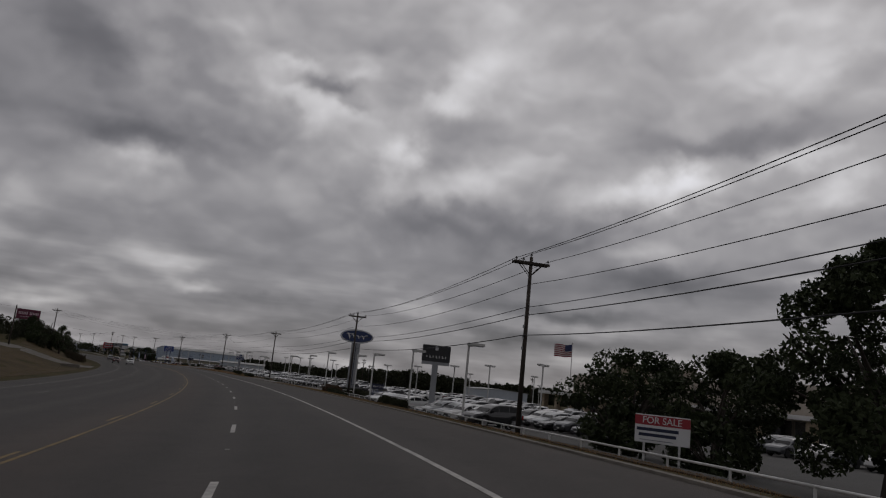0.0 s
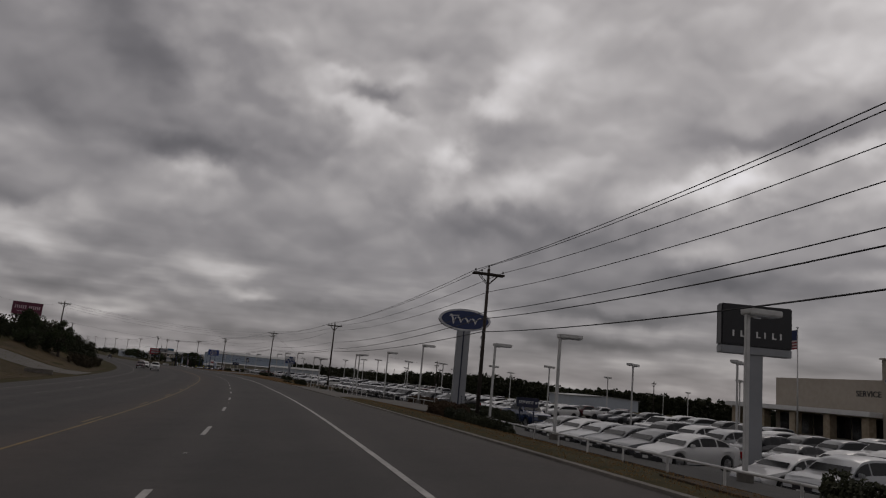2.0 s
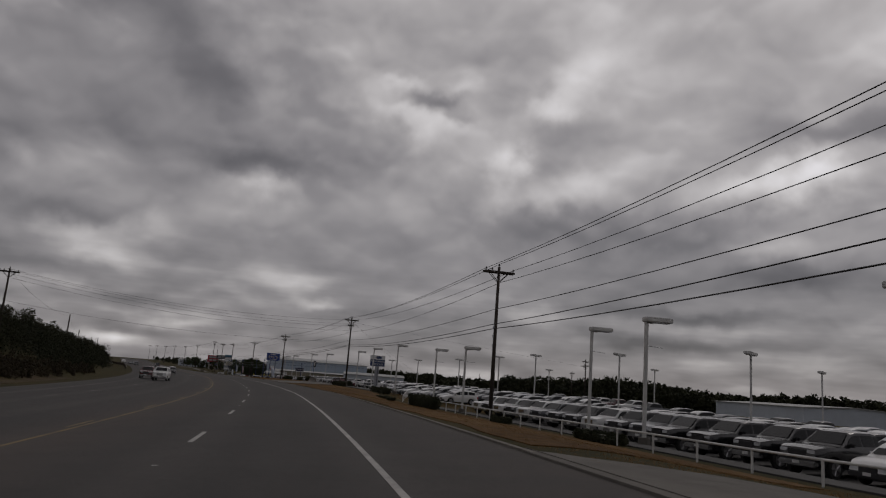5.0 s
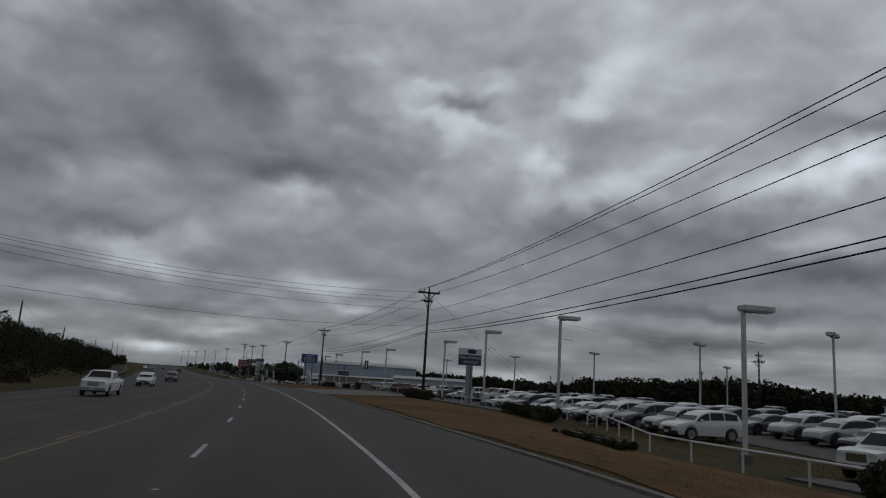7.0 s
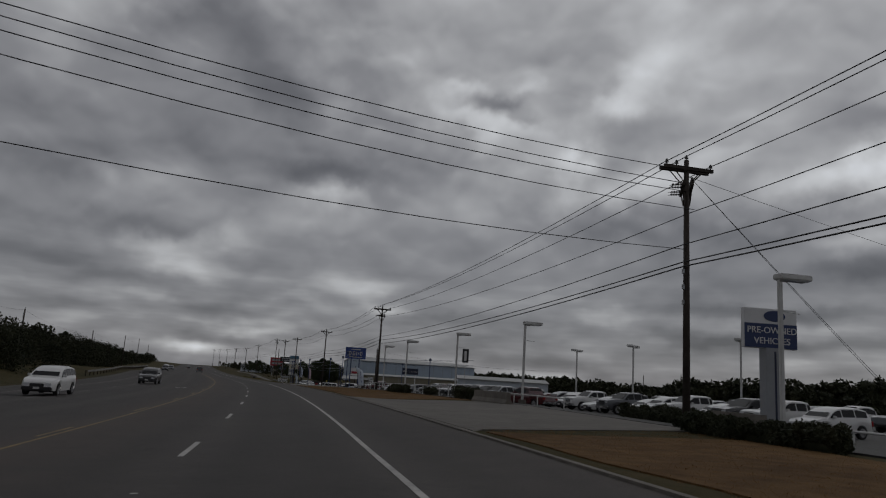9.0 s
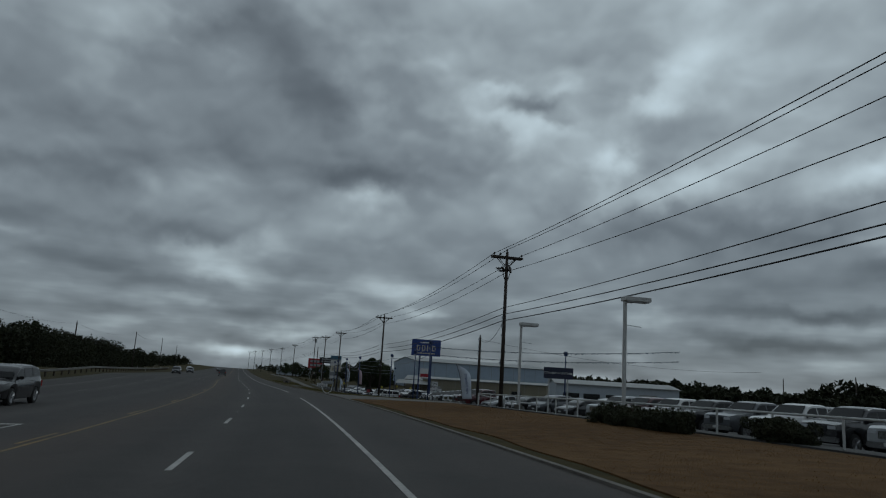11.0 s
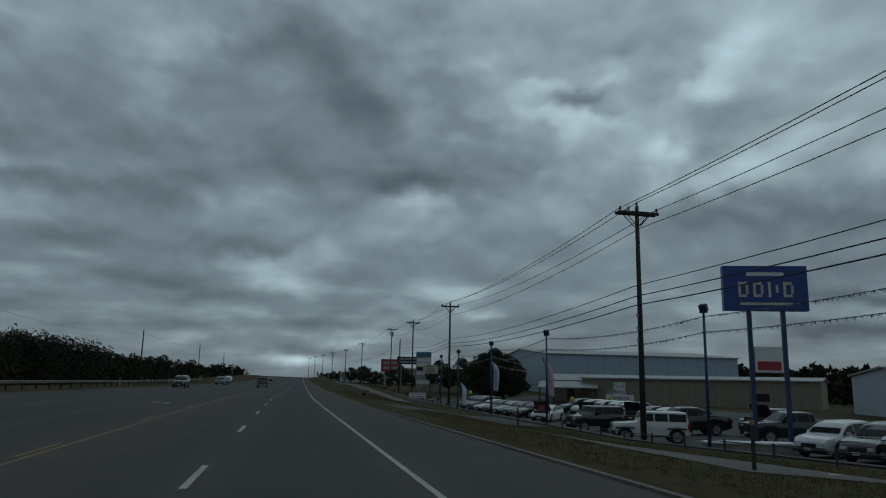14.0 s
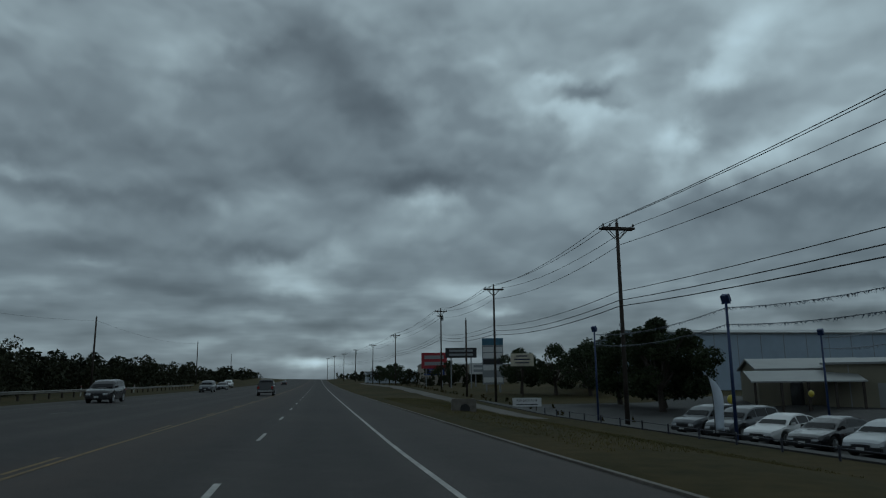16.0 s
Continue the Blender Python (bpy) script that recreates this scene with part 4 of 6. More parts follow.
def car_body_mesh(kind, c, paint):
    bx, bz = zip(*c["belt"])
    rx, rz = zip(*c["roof"])
    half = c["W"] / 2
    lean = c["lean"]
    L0, L1 = bx[0], bx[-1]
    xs = set(np.linspace(L0, L1, 34)) | set(bx) | set(rx)
    ra = c["r"] + 0.07
    for a in c["axles"]:
        xs |= set(a + ra * np.cos(np.linspace(0, np.pi, 13)))
    xs = sorted(xs)
    verts, faces = [], []
    for x in xs:
        end = min(x - L0, L1 - x)
        taper = 1 - 0.20 * max(0, 1 - end / 0.75) ** 2.2
        w = half * taper
        bel = float(np.interp(x, bx, bz))
        roof = float(np.interp(x, rx, rz)) if rx[0] < x < rx[-1] else bel
        low = c["sill"] + 0.16 * max(0, 1 - end / 0.3)
        for a in c["axles"]:
            if abs(x - a) < ra:
                low = max(low, c["r"] + math.sqrt(max(0, ra * ra - (x - a) ** 2)) - 0.02)
        low = min(low, bel - 0.12)
        up = max(0.0, roof - bel)
        bed = c.get("bed")
        inbed = bed and bed[0] < x < bed[1]
        wr = w - 0.06 - lean * up / 0.6
        mid = low + (bel - low) * 0.55
        if inbed:
            row = [(w - 0.05, low), (w, mid), (w - 0.01, bel - 0.1), (w - 0.05, bel), (w - 0.12, bel), (w - 0.14, 0.78), (0.4, 0.77)]
        else:
            row = [(w - 0.05, low), (w, mid), (w - 0.02, bel - 0.12), (w - 0.07, bel), (wr, bel + up * 0.93), (wr - 0.12 if up > 0.05 else wr * 0.7, bel + up + (0.02 if up <= 0.05 else 0.0)), (0.25, bel + up + (0.035 if up <= 0.05 else 0.02))]
        ring = [(y, z) for y, z in row] + [(-y, z) for y, z in row[::-1]]
        verts += [(x, y, z) for y, z in ring]
    k = 14
    n = len(xs)
    for i in range(n - 1):
        for j in range(k):
            a, b = i * k + j, i * k + (j + 1) % k
            faces.append((a, b, b + k, a + k))
    faces.append(tuple(range(k)))
    faces.append(tuple(range((n - 1) * k, n * k))[::-1])
    me = mesh_of("body", verts, faces, paint, True)
    me.set_sharp_from_angle(angle=radians(38))
    return me


def glass_on(c, xa, xb, za, zb, side, inset=0.012):
    """A side window between two stations, lying just proud of the cabin's flank."""
    bx, bz = zip(*c["belt"])
    rx, rz = zip(*c["roof"])
    half = c["W"] / 2
    vs = []
    for x in np.linspace(xa, xb, 5):
        bel = float(np.interp(x, bx, bz))
        up = max(0.02, float(np.interp(x, rx, rz)) - bel)
        w0, w1 = half - 0.07, half - 0.06 - c["lean"] * up / 0.6
        z0, z1 = 0.10, 0.80
        if up < 0.22:
            z1 = 0.5
        for u in (z0, z1):
            y = w0 + (w1 - w0) * u / 0.93 + inset
            vs.append((x, side * y, bel + up * u))
    fs = [(2 * i, 2 * i + 1, 2 * i + 3, 2 * i + 2) for i in range(4)]
    return mesh_of("side_window", vs, fs, CARGLASS, True)


def wheel_mesh(r, w=0.22):
    bm = bmesh.new()
    rod(bm, (0, -w / 2, 0), (0, w / 2, 0), r, r, 24)
    bmesh.ops.bevel(bm, geom=[e for e in bm.edges if abs(e.verts[0].co.y - e.verts[1].co.y) < 1e-4 and len(e.link_faces) == 2], offset=0.025, segments=2, affect="EDGES")
    me = bpy.data.meshes.new("tyre")
    bm.to_mesh(me)
    bm.free()
    me.materials.append(RUBBER)
    bm = bmesh.new()
    rr = r * 0.66
    rod(bm, (0, w / 2 - 0.02, 0), (0, w / 2 + 0.004, 0), rr, rr, 20)
    for k in range(5):
        a = k * 2 * math.pi / 5
        rod(bm, (0, w / 2 + 0.012, 0), (math.cos(a) * rr * 0.95, w / 2 + 0.012, math.sin(a) * rr * 0.95), 0.035, 0.028, 5)
    rod(bm, (0, w / 2, 0), (0, w / 2 + 0.03, 0), 0.06, 0.05, 10)
    mr = bpy.data.meshes.new("rim")
    bm.to_mesh(mr)
    bm.free()
    mr.materials.append(RIM)
    return me, mr


WHEELS = {}
KINDWORD = {"sedan": "saloon car", "suv": "sport utility vehicle", "van": "minivan", "jeep": "square-bodied off-road vehicle", "pickup": "crew-cab pickup truck"}


def build_car(kind, colour, label="", plain=False):
    """A vehicle whose nose points along -x, standing on z = 0."""
    c = car_shape(kind)
    c["lean"] = {"sedan": 0.28, "jeep": 0.10}.get(kind, 0.18)
    paint = PAINTS[colour]
    ob = thing("pickup_truck" if kind == "pickup" else "car", label or f"{colour} {KINDWORD[kind]} parked in the dealership lot", "pickup truck" if kind == "pickup" else "car", group="parked vehicles")
    body = mpart("body", car_body_mesh(kind, c, paint), ob, f"{colour} painted body")
    x0, x1, x2, x3 = c["win"]
    for side in (-1, 1):
        for a, b in (((x0, x3),) if plain else ((x0, x1 - 0.04), (x1 + 0.04, x2 - 0.04), (x2 + 0.04, x3))):
            if b - a > 0.15:
                mpart("side_window", glass_on(c, a, b, 0, 0, side), ob, "dark glass side window")
    rx, rz = zip(*c["roof"])
    bx, bz = zip(*c["belt"])
    half = c["W"] / 2

    def screen(name, xa, xb, lift):
        vs = []
        for x in np.linspace(xa, xb, 4):
            bel = float(np.interp(x, bx, bz))
            up = float(np.interp(x, rx, rz)) - bel
            wr = half - 0.06 - c["lean"] * up / 0.6 - 0.13
            for y in (-wr, -wr * 0.4, wr * 0.4, wr):
                vs.append((x + lift, y, bel + up + 0.035))
        fs = [(4 * i + j, 4 * i + j + 1, 4 * i + j + 5, 4 * i + j + 4) for i in range(3) for j in range(3)]
        return mpart(name, mesh_of(name, vs, fs, CARGLASS, True), ob, "dark sloping glass")

    screen("windscreen", rx[0] + 0.08, rx[1] - 0.02, -0.02)
    screen("rear_window", rx[-2] + 0.03, rx[-1] - 0.10, 0.02)
    r = c["r"]
    if r not in WHEELS:
        WHEELS[r] = wheel_mesh(r)
    for a in c["axles"]:
        for side in (-1, 1):
            m = Matrix.Translation((a, side * (half - 0.13), r)) @ (Matrix.Rotation(math.pi, 4, "Z") if side < 0 else Matrix())
            wh = mpart("wheel", WHEELS[r][0], ob, "black tyre", m)
            if not plain:
                mpart("rim", WHEELS[r][1], wh, "silver alloy rim")
    if plain:
        return ob
    fz = bz[1]
    L0, L1 = bx[0], bx[-1]
    for side in (-1, 1):
        ys = sorted((side * half * 0.44, side * half * 0.79))
        part("headlight", boxm(L0 - 0.01, L0 + (0.16 if kind in ("pickup", "jeep") else 0.30), ys[0], ys[1], fz - 0.19, fz - 0.03, bevel=0.03), HEADLIGHT, ob, "clear headlight lens")
        yt = sorted((side * (half * 0.88 - 0.22), side * (half * 0.885)))
        tz = bz[-2]
        part("tail_light", boxm(L1 - 0.14, L1 + 0.015, yt[0], yt[1], tz - 0.36, tz - 0.06, bevel=0.02), TAIL, ob, "red tail light")
        bm = boxm(-0.07, 0.07, 0, side * 0.2, -0.07, 0.07, bevel=0.025) if side > 0 else boxm(-0.07, 0.07, -0.2, 0, -0.07, 0.07, bevel=0.025)
        part("mirror", bm, paint, ob, "door mirror", Matrix.Translation((rx[0] + 0.42, side * (half - 0.08), float(np.interp(rx[0] + 0.4, bx, bz)) + 0.08)))
    gw = half * 0.40
    part("grille", boxm(L0 - 0.025, L0 + 0.1, -gw, gw, fz - 0.36 if kind in ("pickup", "jeep") else fz - 0.30, fz - 0.05, bevel=0.02), CHROME if kind == "pickup" and colour in ("white", "silver") else GRILLE, ob, "front grille")
    part("bumper", boxm(L0 - 0.06, L0 + 0.2, -half * 0.84, half * 0.84, c["sill"] + 0.02, c["sill"] + 0.24, bevel=0.04), CHROME if kind == "pickup" else GRILLE, ob, "front bumper")
    part("bumper", boxm(L1 - 0.2, L1 + 0.05, -half * 0.84, half * 0.84, c["sill"] + 0.06, c["sill"] + 0.26, bevel=0.04), CHROME if kind == "pickup" else paint, ob, "rear bumper")
    part("number_plate", boxm(L0 - 0.075, L0 - 0.061, -0.16, 0.16, c["sill"] + 0.1, c["sill"] + 0.22), WHITEPAINT, ob, "plain pale number plate")
    part("underbody", boxm(L0 + 0.35, L1 - 0.35, -half * 0.72, half * 0.72, c["sill"] - 0.06, c["sill"] + 0.35), BLACK, ob, "dark underside")
    if kind == "jeep":
        part("spare_wheel", rodm((L1, 0.1, 0.98), (L1 + 0.24, 0.1, 0.98), 0.38, 0.38, 20), RUBBER, ob, "spare wheel on the tailgate")
        for a in c["axles"]:
            for side in (-1, 1):
                y = sorted((side * (half - 0.16), side * (half + 0.08)))
                part("fender", boxm(a - 0.55, a + 0.55, y[0], y[1], 2 * r + 0.02, 2 * r + 0.09, bevel=0.02), BLACK, ob, "flat black fender flare")
    return ob


PROTO = {}


def car(kind, colour, s, d, turn, label="", plain=False):
    """turn: degrees leftwards of the road's direction in which the nose points."""
    base = stand(s, d, 0, 0.06) @ Matrix.Rotation(radians(turn + 90 + 180), 4, "Z")
    key = (kind, colour, label, plain)
    if key not in PROTO:
        PROTO[key] = build_car(kind, colour, label, plain)
        PROTO[key].matrix_basis = base
        return PROTO[key]
    return copy_thing(PROTO[key], base)


rng = random.Random(7)


def car_row(s0, s1, d, step, turn, kinds, colours, jitter=0.25):
    s = s0
    i = 0
    while s < s1:
        k = kinds[i % len(kinds)] if isinstance(kinds, tuple) else rng.choice(kinds)
        car(k, rng.choice(colours), s + rng.uniform(-jitter, jitter), d + rng.uniform(-0.3, 0.3), turn + rng.uniform(-3, 3), plain=d > 31)
        s += step
        i += 1


SIGNRED = mat("board_red", (0.22, 0.02, 0.025), 0.5)


def open_bonnet(ob, board):
    """Raises a vehicle's bonnet over its dark engine bay, with a sales board leaning in it."""
    tall = 1.28 if ob.name.startswith("pickup") else 0.92
    nose = -2.75 if ob.name.startswith("pickup") else -2.1
    part("engine_bay", boxm(nose + 0.1, -1.25, -0.62, 0.62, tall - 0.22, tall + 0.05, bevel=0.02), BLACK, ob, "dark engine bay")
    m = Matrix.Translation((-1.2, 0, tall + 0.08)) @ Matrix.Rotation(radians(52), 4, "Y")
    part("bonnet", boxm(-1.05, 0.0, -0.72, 0.72, -0.03, 0.0, bevel=0.012), GRILLE, ob, "raised bonnet, dark underside", m)
    if board is not None:
        part("board", boxm(-0.01, 0.01, -0.33, 0.33, 0.0, 0.62), board, ob, "leaning sales board", Matrix.Translation((nose + 0.35, 0, tall + 0.05)) @ Matrix.Rotation(radians(14), 4, "Y"))


MIXED = ["white", "black", "silver", "grey", "white", "grey", "white", "black"]
LIGHT = ["white", "silver", "white", "white", "grey"]
# first lot: luxury saloons along the pipe fence
car_row(57.5, 73, 20.3, 3.0, 103, ["suv", "suv", "sedan"], ["white", "white", "silver"])
for k, c in enumerate(("white", "grey", "grey", "silver", "white", "black")):
    car("sedan", c, 76.6 + 2.7 * k, 18.4 + 0.06 * k, 103 - k % 2)
car("suv", "black", 51.8, 18.0, 106)
car_row(52, 64, 30.2, 2.9, 103, ["sedan", "suv", "sedan"], ["black", "grey", "black"])
car_row(65, 98, 30.0, 3.1, 103, ["suv", "suv", "sedan"], ["white", "white", "silver", "black", "white"])
car_row(66, 100, 38.0, 3.2, 95, ["suv", "pickup", "suv"], MIXED)
car_row(40, 58, 46.5, 3.2, 100, ["suv", "suv", "sedan"], LIGHT)
car_row(58, 100, 50.0, 4.4, 92, ["suv", "sedan"], MIXED)
car("pickup", "white", 101.0, 32.8, 112)
# second lot
car_row(129, 158, 23.6, 3.2, 100, ["pickup", "pickup", "suv", "pickup"], ["black", "grey", "black", "white", "black", "blue"])
for k, c in enumerate(("white", "black", "white", "black", "white", "grey", "black", "black", "white", "black", "grey")):
    car("pickup", c, 195.6 - 3.4 * k, 24.8 - 0.08 * k, 106 - k % 3)
car_row(132, 186, 33.0, 3.1, 96, ["sedan", "suv", "suv"], MIXED)
for k, (kind, c) in enumerate((("sedan", "white"), ("suv", "silver"), ("suv", "black"), ("sedan", "grey"))):
    car(kind, c, 240.6 - 3.2 * k, 24.3, 98 + k % 2)
car_row(208.5, 228.5, 24.6, 3.2, 96, ["suv", "suv", "sedan"], ["white", "white", "black", "silver", "grey"])
car_row(196, 246, 34.0, 3.2, 96, ["suv", "suv", "sedan"], ["silver", "black", "grey", "white", "grey"])
car_row(140, 240, 43.5, 3.2, 95, ["suv", "sedan", "suv"], MIXED)
car_row(140, 240, 53.0, 4.6, 95, ["suv", "pickup"], MIXED + ["red"])
car_row(105, 134, 47.0, 3.4, 90, ["suv", "sedan"], MIXED)
car("pickup", "blue", 104.5, 22.0, 185)
# pre-owned lot
car("suv", "white", 256, 41, 120)
car_row(255, 290, 30.5, 3.2, 95, ["suv", "pickup", "sedan"], ["white", "black", "grey", "white"])
car("pickup", "red", 284, 24.0, 20)
for k, c in enumerate(("silver", "red", "white", "black", "grey", "white", "black", "silver")):
    car("pickup", c, 316.0 - 3.45 * k, 24.4, 104 + k % 3)
car_row(319, 331, 34.0, 3.2, 95, ["sedan", "suv"], ["black", "grey", "black"])
car_row(293, 318, 33.0, 3.3, 95, ["suv", "pickup", "sedan"], MIXED + ["red"])
car_row(250, 318, 46.0, 4.6, 95, ["suv", "pickup"], MIXED)
# truck lot
car("pickup", "red", 338.2, 21.0, 110)
car("sedan", "silver", 336.5, 22.6, 112)
car("sedan", "black", 333.4, 23.8, 112)
car("suv", "grey", 330.3, 25.0, 112)
car("sedan", "black", 327.2, 26.2, 112)
for k, c in enumerate(("grey", "white", "white", "black", "silver", "white", "white", "grey", "black", "black")):
    car("pickup" if k < 9 else "suv", c, 341.2 + 3.05 * k, 21.6 + 0.35 * k, 108)
car("suv", "white", 372.0, 25.2, 108)
car_row(330, 362, 35, 3.2, 100, ["sedan", "suv"], ["black", "grey", "white", "silver"])
car("jeep", "white", 381.0, 20.3, 70)
car("pickup", "black", 388, 27.0, 80)
car("jeep", "black", 391, 21.5, 100)
car("pickup", "black", 381, 30.0, 80)
open_bonnet(car("sedan", "white", 404.3, 23.0, 140, "white saloon car with raised bonnet and a red board"), SIGNRED)
open_bonnet(car("sedan", "red", 404.1, 27.2, 140, "dark red saloon car with raised bonnet and a white board"), WHITEPAINT)
open_bonnet(car("sedan", "black", 405.4, 32.4, 140, "black saloon car with its bonnet raised"), None)
open_bonnet(car("pickup", "black", 386.5, 33, 110, "black pickup truck with its bonnet raised"), None)
for k, (kind, c) in enumerate((("suv", "grey"), ("suv", "grey"), ("sedan", "white"), ("sedan", "black"), ("sedan", "silver"), ("sedan", "grey"), ("sedan", "black"))):
    car(kind, c, 430.2 - 3.15 * k, 23.5 + 0.14 * k, 110 + k % 3)
car_row(398, 424, 33.5, 3.4, 100, ["suv", "sedan"], ["white", "grey", "black"])
# traffic on the highway
car("pickup", "white", 231.0, -12.4, 178, "white crew-cab pickup truck on the oncoming lane")
car("pickup", "red", 246.0, -15.3, 178, "dark red pickup truck on the oncoming lane")
car("suv", "white", 268.0, -13.4, 178, "white sport utility vehicle on the oncoming lane")
car("suv", "black", 304.0, -12.0, 178, "black vehicle on the oncoming lane")
car("suv", "black", 451.0, -14.6, 178, "black sport utility vehicle on the oncoming lane")
car("suv", "grey", 503.0, -13.0, 178, "grey sport utility vehicle on the oncoming lane")
car("sedan", "grey", 531.0, -13.5, 178, "grey saloon on the oncoming lane")
car("pickup", "black", 482.0, -3.8, 0, "black pickup truck driving ahead on the highway")
car("suv", "white", 560.0, -15.0, 178, "white vehicle on the oncoming lane")
car("sedan", "black", 640.0, -3.8, 0, "black saloon far ahead on the highway")



# ---- grass blades on the verges ----
def grass_blades(s0, s1, d0, d1, count, tall, material, label, seed):
    """Loose tufts of upright blades standing on the verge."""
    r = np.random.RandomState(seed)
    tufts = count // 4
    s = np.repeat(r.uniform(s0, s1, tufts), 4) + r.normal(size=tufts * 4) * 0.06
    d = np.repeat(r.uniform(d0, d1, tufts), 4) + r.normal(size=tufts * 4) * 0.06
    x, y, z, h, b = line(s)
    base = np.stack((x + d * np.cos(h), y + d * np.sin(h), z + ground_level(s, d) + 0.02), -1)
    a = r.uniform(0, 2 * np.pi, len(s))
    side = np.stack((np.cos(a), np.sin(a), 0 * a), -1) * r.uniform(0.006, 0.014, len(s))[:, None]
    tip = np.stack((r.normal(size=len(s)) * 0.35, r.normal(size=len(s)) * 0.35, np.ones(len(s))), -1) * (tall * r.uniform(0.4, 1.2, len(s)))[:, None]
    verts = np.stack((base - side, base + side, base + tip), 1).reshape(-1, 3)
    me = bpy.data.meshes.new("grass_blades")
    me.from_pydata(verts.tolist(), [], [(3 * i, 3 * i + 1, 3 * i + 2) for i in range(len(s))])
    me.materials.append(material)
    return tagged(mpart("grass_blades", me), label, "grass", kind="stuff")


grass_blades(8, 100, 5.9, 13.8, 50000, 0.035, STRAW, "short dry grass blades on the roadside bank", 1)
grass_blades(134, 243, 5.9, 14.2, 70000, 0.035, STRAW, "short dead brown grass blades on the verge", 2)
grass_blades(272, 326, 5.9, 14.6, 50000, 0.035, STRAW, "short dead brown grass blades on the verge", 3)
grass_blades(337, 354.6, 6.2, 15.0, 18000, 0.07, OLIVE, "short olive grass blades on the verge", 4)
grass_blades(372.3, 387, 6.2, 15.2, 15000, 0.07, OLIVE, "short olive grass blades on the verge", 8)
grass_blades(354.6, 372.3, 5.6, 8.3, 5000, 0.07, OLIVE, "short olive grass blades on the verge", 9)
grass_blades(354.6, 372.3, 13.2, 15.2, 4000, 0.07, OLIVE, "short olive grass blades on the verge", 10)
grass_blades(408, 470, 5.6, 13.0, 26000, 0.08, OLIVE, "short olive grass blades on the verge", 5)
grass_blades(196, 218, 15, 26.5, 20000, 0.07, STRAW, "pale dry field grass below the parked cars", 6)
grass_blades(20, 200, -34, -23.5, 30000, 0.1, OLIVE, "rough grass on the far bank", 7)


# ---- fences, hedges, guard rail ----
def pipe_fence(points, height, label="white painted pipe rail fence with short posts", rail_r=0.04):
    """points: stations and offsets along which the fence runs."""
    ob = thing("pipe_fence", label, "fence", Matrix(), "pipe fences")
    run = []
    for (s0, d0), (s1, d1) in zip(points, points[1:]):
        n = max(1, int(round(math.hypot(s1 - s0, d1 - d0) / 3.0)))
        run += [(s0 + (s1 - s0) * i / n, d0 + (d1 - d0) * i / n) for i in range(n)]
    run.append(points[-1])
    tops = [spot(s, d, height) for s, d in run]
    for (s, d), t in zip(run, tops):
        part("post", rodm(spot(s, d, -0.2), t, 0.04, 0.04, 8), WHITEPAINT, ob)
    for a, b in zip(tops, tops[1:]):
        part("rail", rodm(a, b, rail_r, rail_r, 8), WHITEPAINT, ob, soft=True)
    return ob


pipe_fence([(-10, 12.4), (60, 12.5), (90, 13.1)], 0.62)
pipe_fence([(99, 13.3), (104, 15.5), (104.5, 20)], 0.62)
pipe_fence([(119, 18.3), (132, 17.2)], 0.6)
pipe_fence([(136, 14.6), (165, 14.2), (197, 14.5), (211, 18.4), (243, 18.2)], 0.72)
pipe_fence([(262, 17.5), (272, 16.2)], 0.7)
pipe_fence([(284, 16.0), (305, 15.6), (322, 15.2), (329, 17.5), (330, 24)], 0.95)
PLUMDARK = mat("dark_rail_paint", (0.03, 0.032, 0.045), 0.5)


def low_chain(s0, s1, d0, d1):
    ob = thing("low_rail", "low dark cable rail on short posts at the lot edge", "fence", Matrix(), "low rails")
    n = int((s1 - s0) / 3)
    pts = [spot(s0 + (s1 - s0) * i / n, d0 + (d1 - d0) * i / n, 0.5) for i in range(n + 1)]
    for p in pts:
        part("post", rodm(p - Vector((0, 0, 0.6)), p, 0.045, 0.045, 8), PLUMDARK, ob)
    for a, b in zip(pts, pts[1:]):
        part("rail", rodm(a - Vector((0, 0, 0.08)), b - Vector((0, 0, 0.08)), 0.02, 0.02, 6), PLUMDARK, ob)


low_chain(334, 388, 14.6, 16.6)
low_chain(406, 446, 16.6, 19.0)


def leaf_cards(centres, radii, count, size, seed, squash=1.0):
    """Vertices and faces of small folded leaf sprays scattered round the given clump centres."""
    r = np.random.RandomState(seed)
    which = r.randint(0, len(centres), count)
    c, rad = np.asarray(centres)[which], np.asarray(radii)[which]
    v = r.normal(size=(count, 3))
    v /= np.linalg.norm(v, axis=1)[:, None]
    q = c + v * (rad * r.uniform(0.45, 1.08, count) ** 0.6)[:, None] * np.array((1, 1, squash))
    a = r.normal(size=(count, 3))
    a /= np.linalg.norm(a, axis=1)[:, None]
    b = np.cross(a, r.normal(size=(count, 3)))
    b /= np.linalg.norm(b, axis=1)[:, None]
    sz = (size * r.uniform(0.5, 1.3, count))[:, None]
    p0, p1, p2, p3 = q - a * sz, q + b * sz * 0.55, q + a * sz, q - b * sz * 0.45 + np.cross(a, b) * sz * 0.3
    verts = np.stack((p0, p1, p2, p3), 1).reshape(-1, 3)
    faces = [(4 * i, 4 * i + 1, 4 * i + 2, 4 * i + 3) for i in range(count)]
    return verts, faces


def card_mesh(name, vf, material):
    me = bpy.data.meshes.new(name)
    me.from_pydata(vf[0].tolist(), [], vf[1])
    me.materials.append(material)
    me.update()
    return me


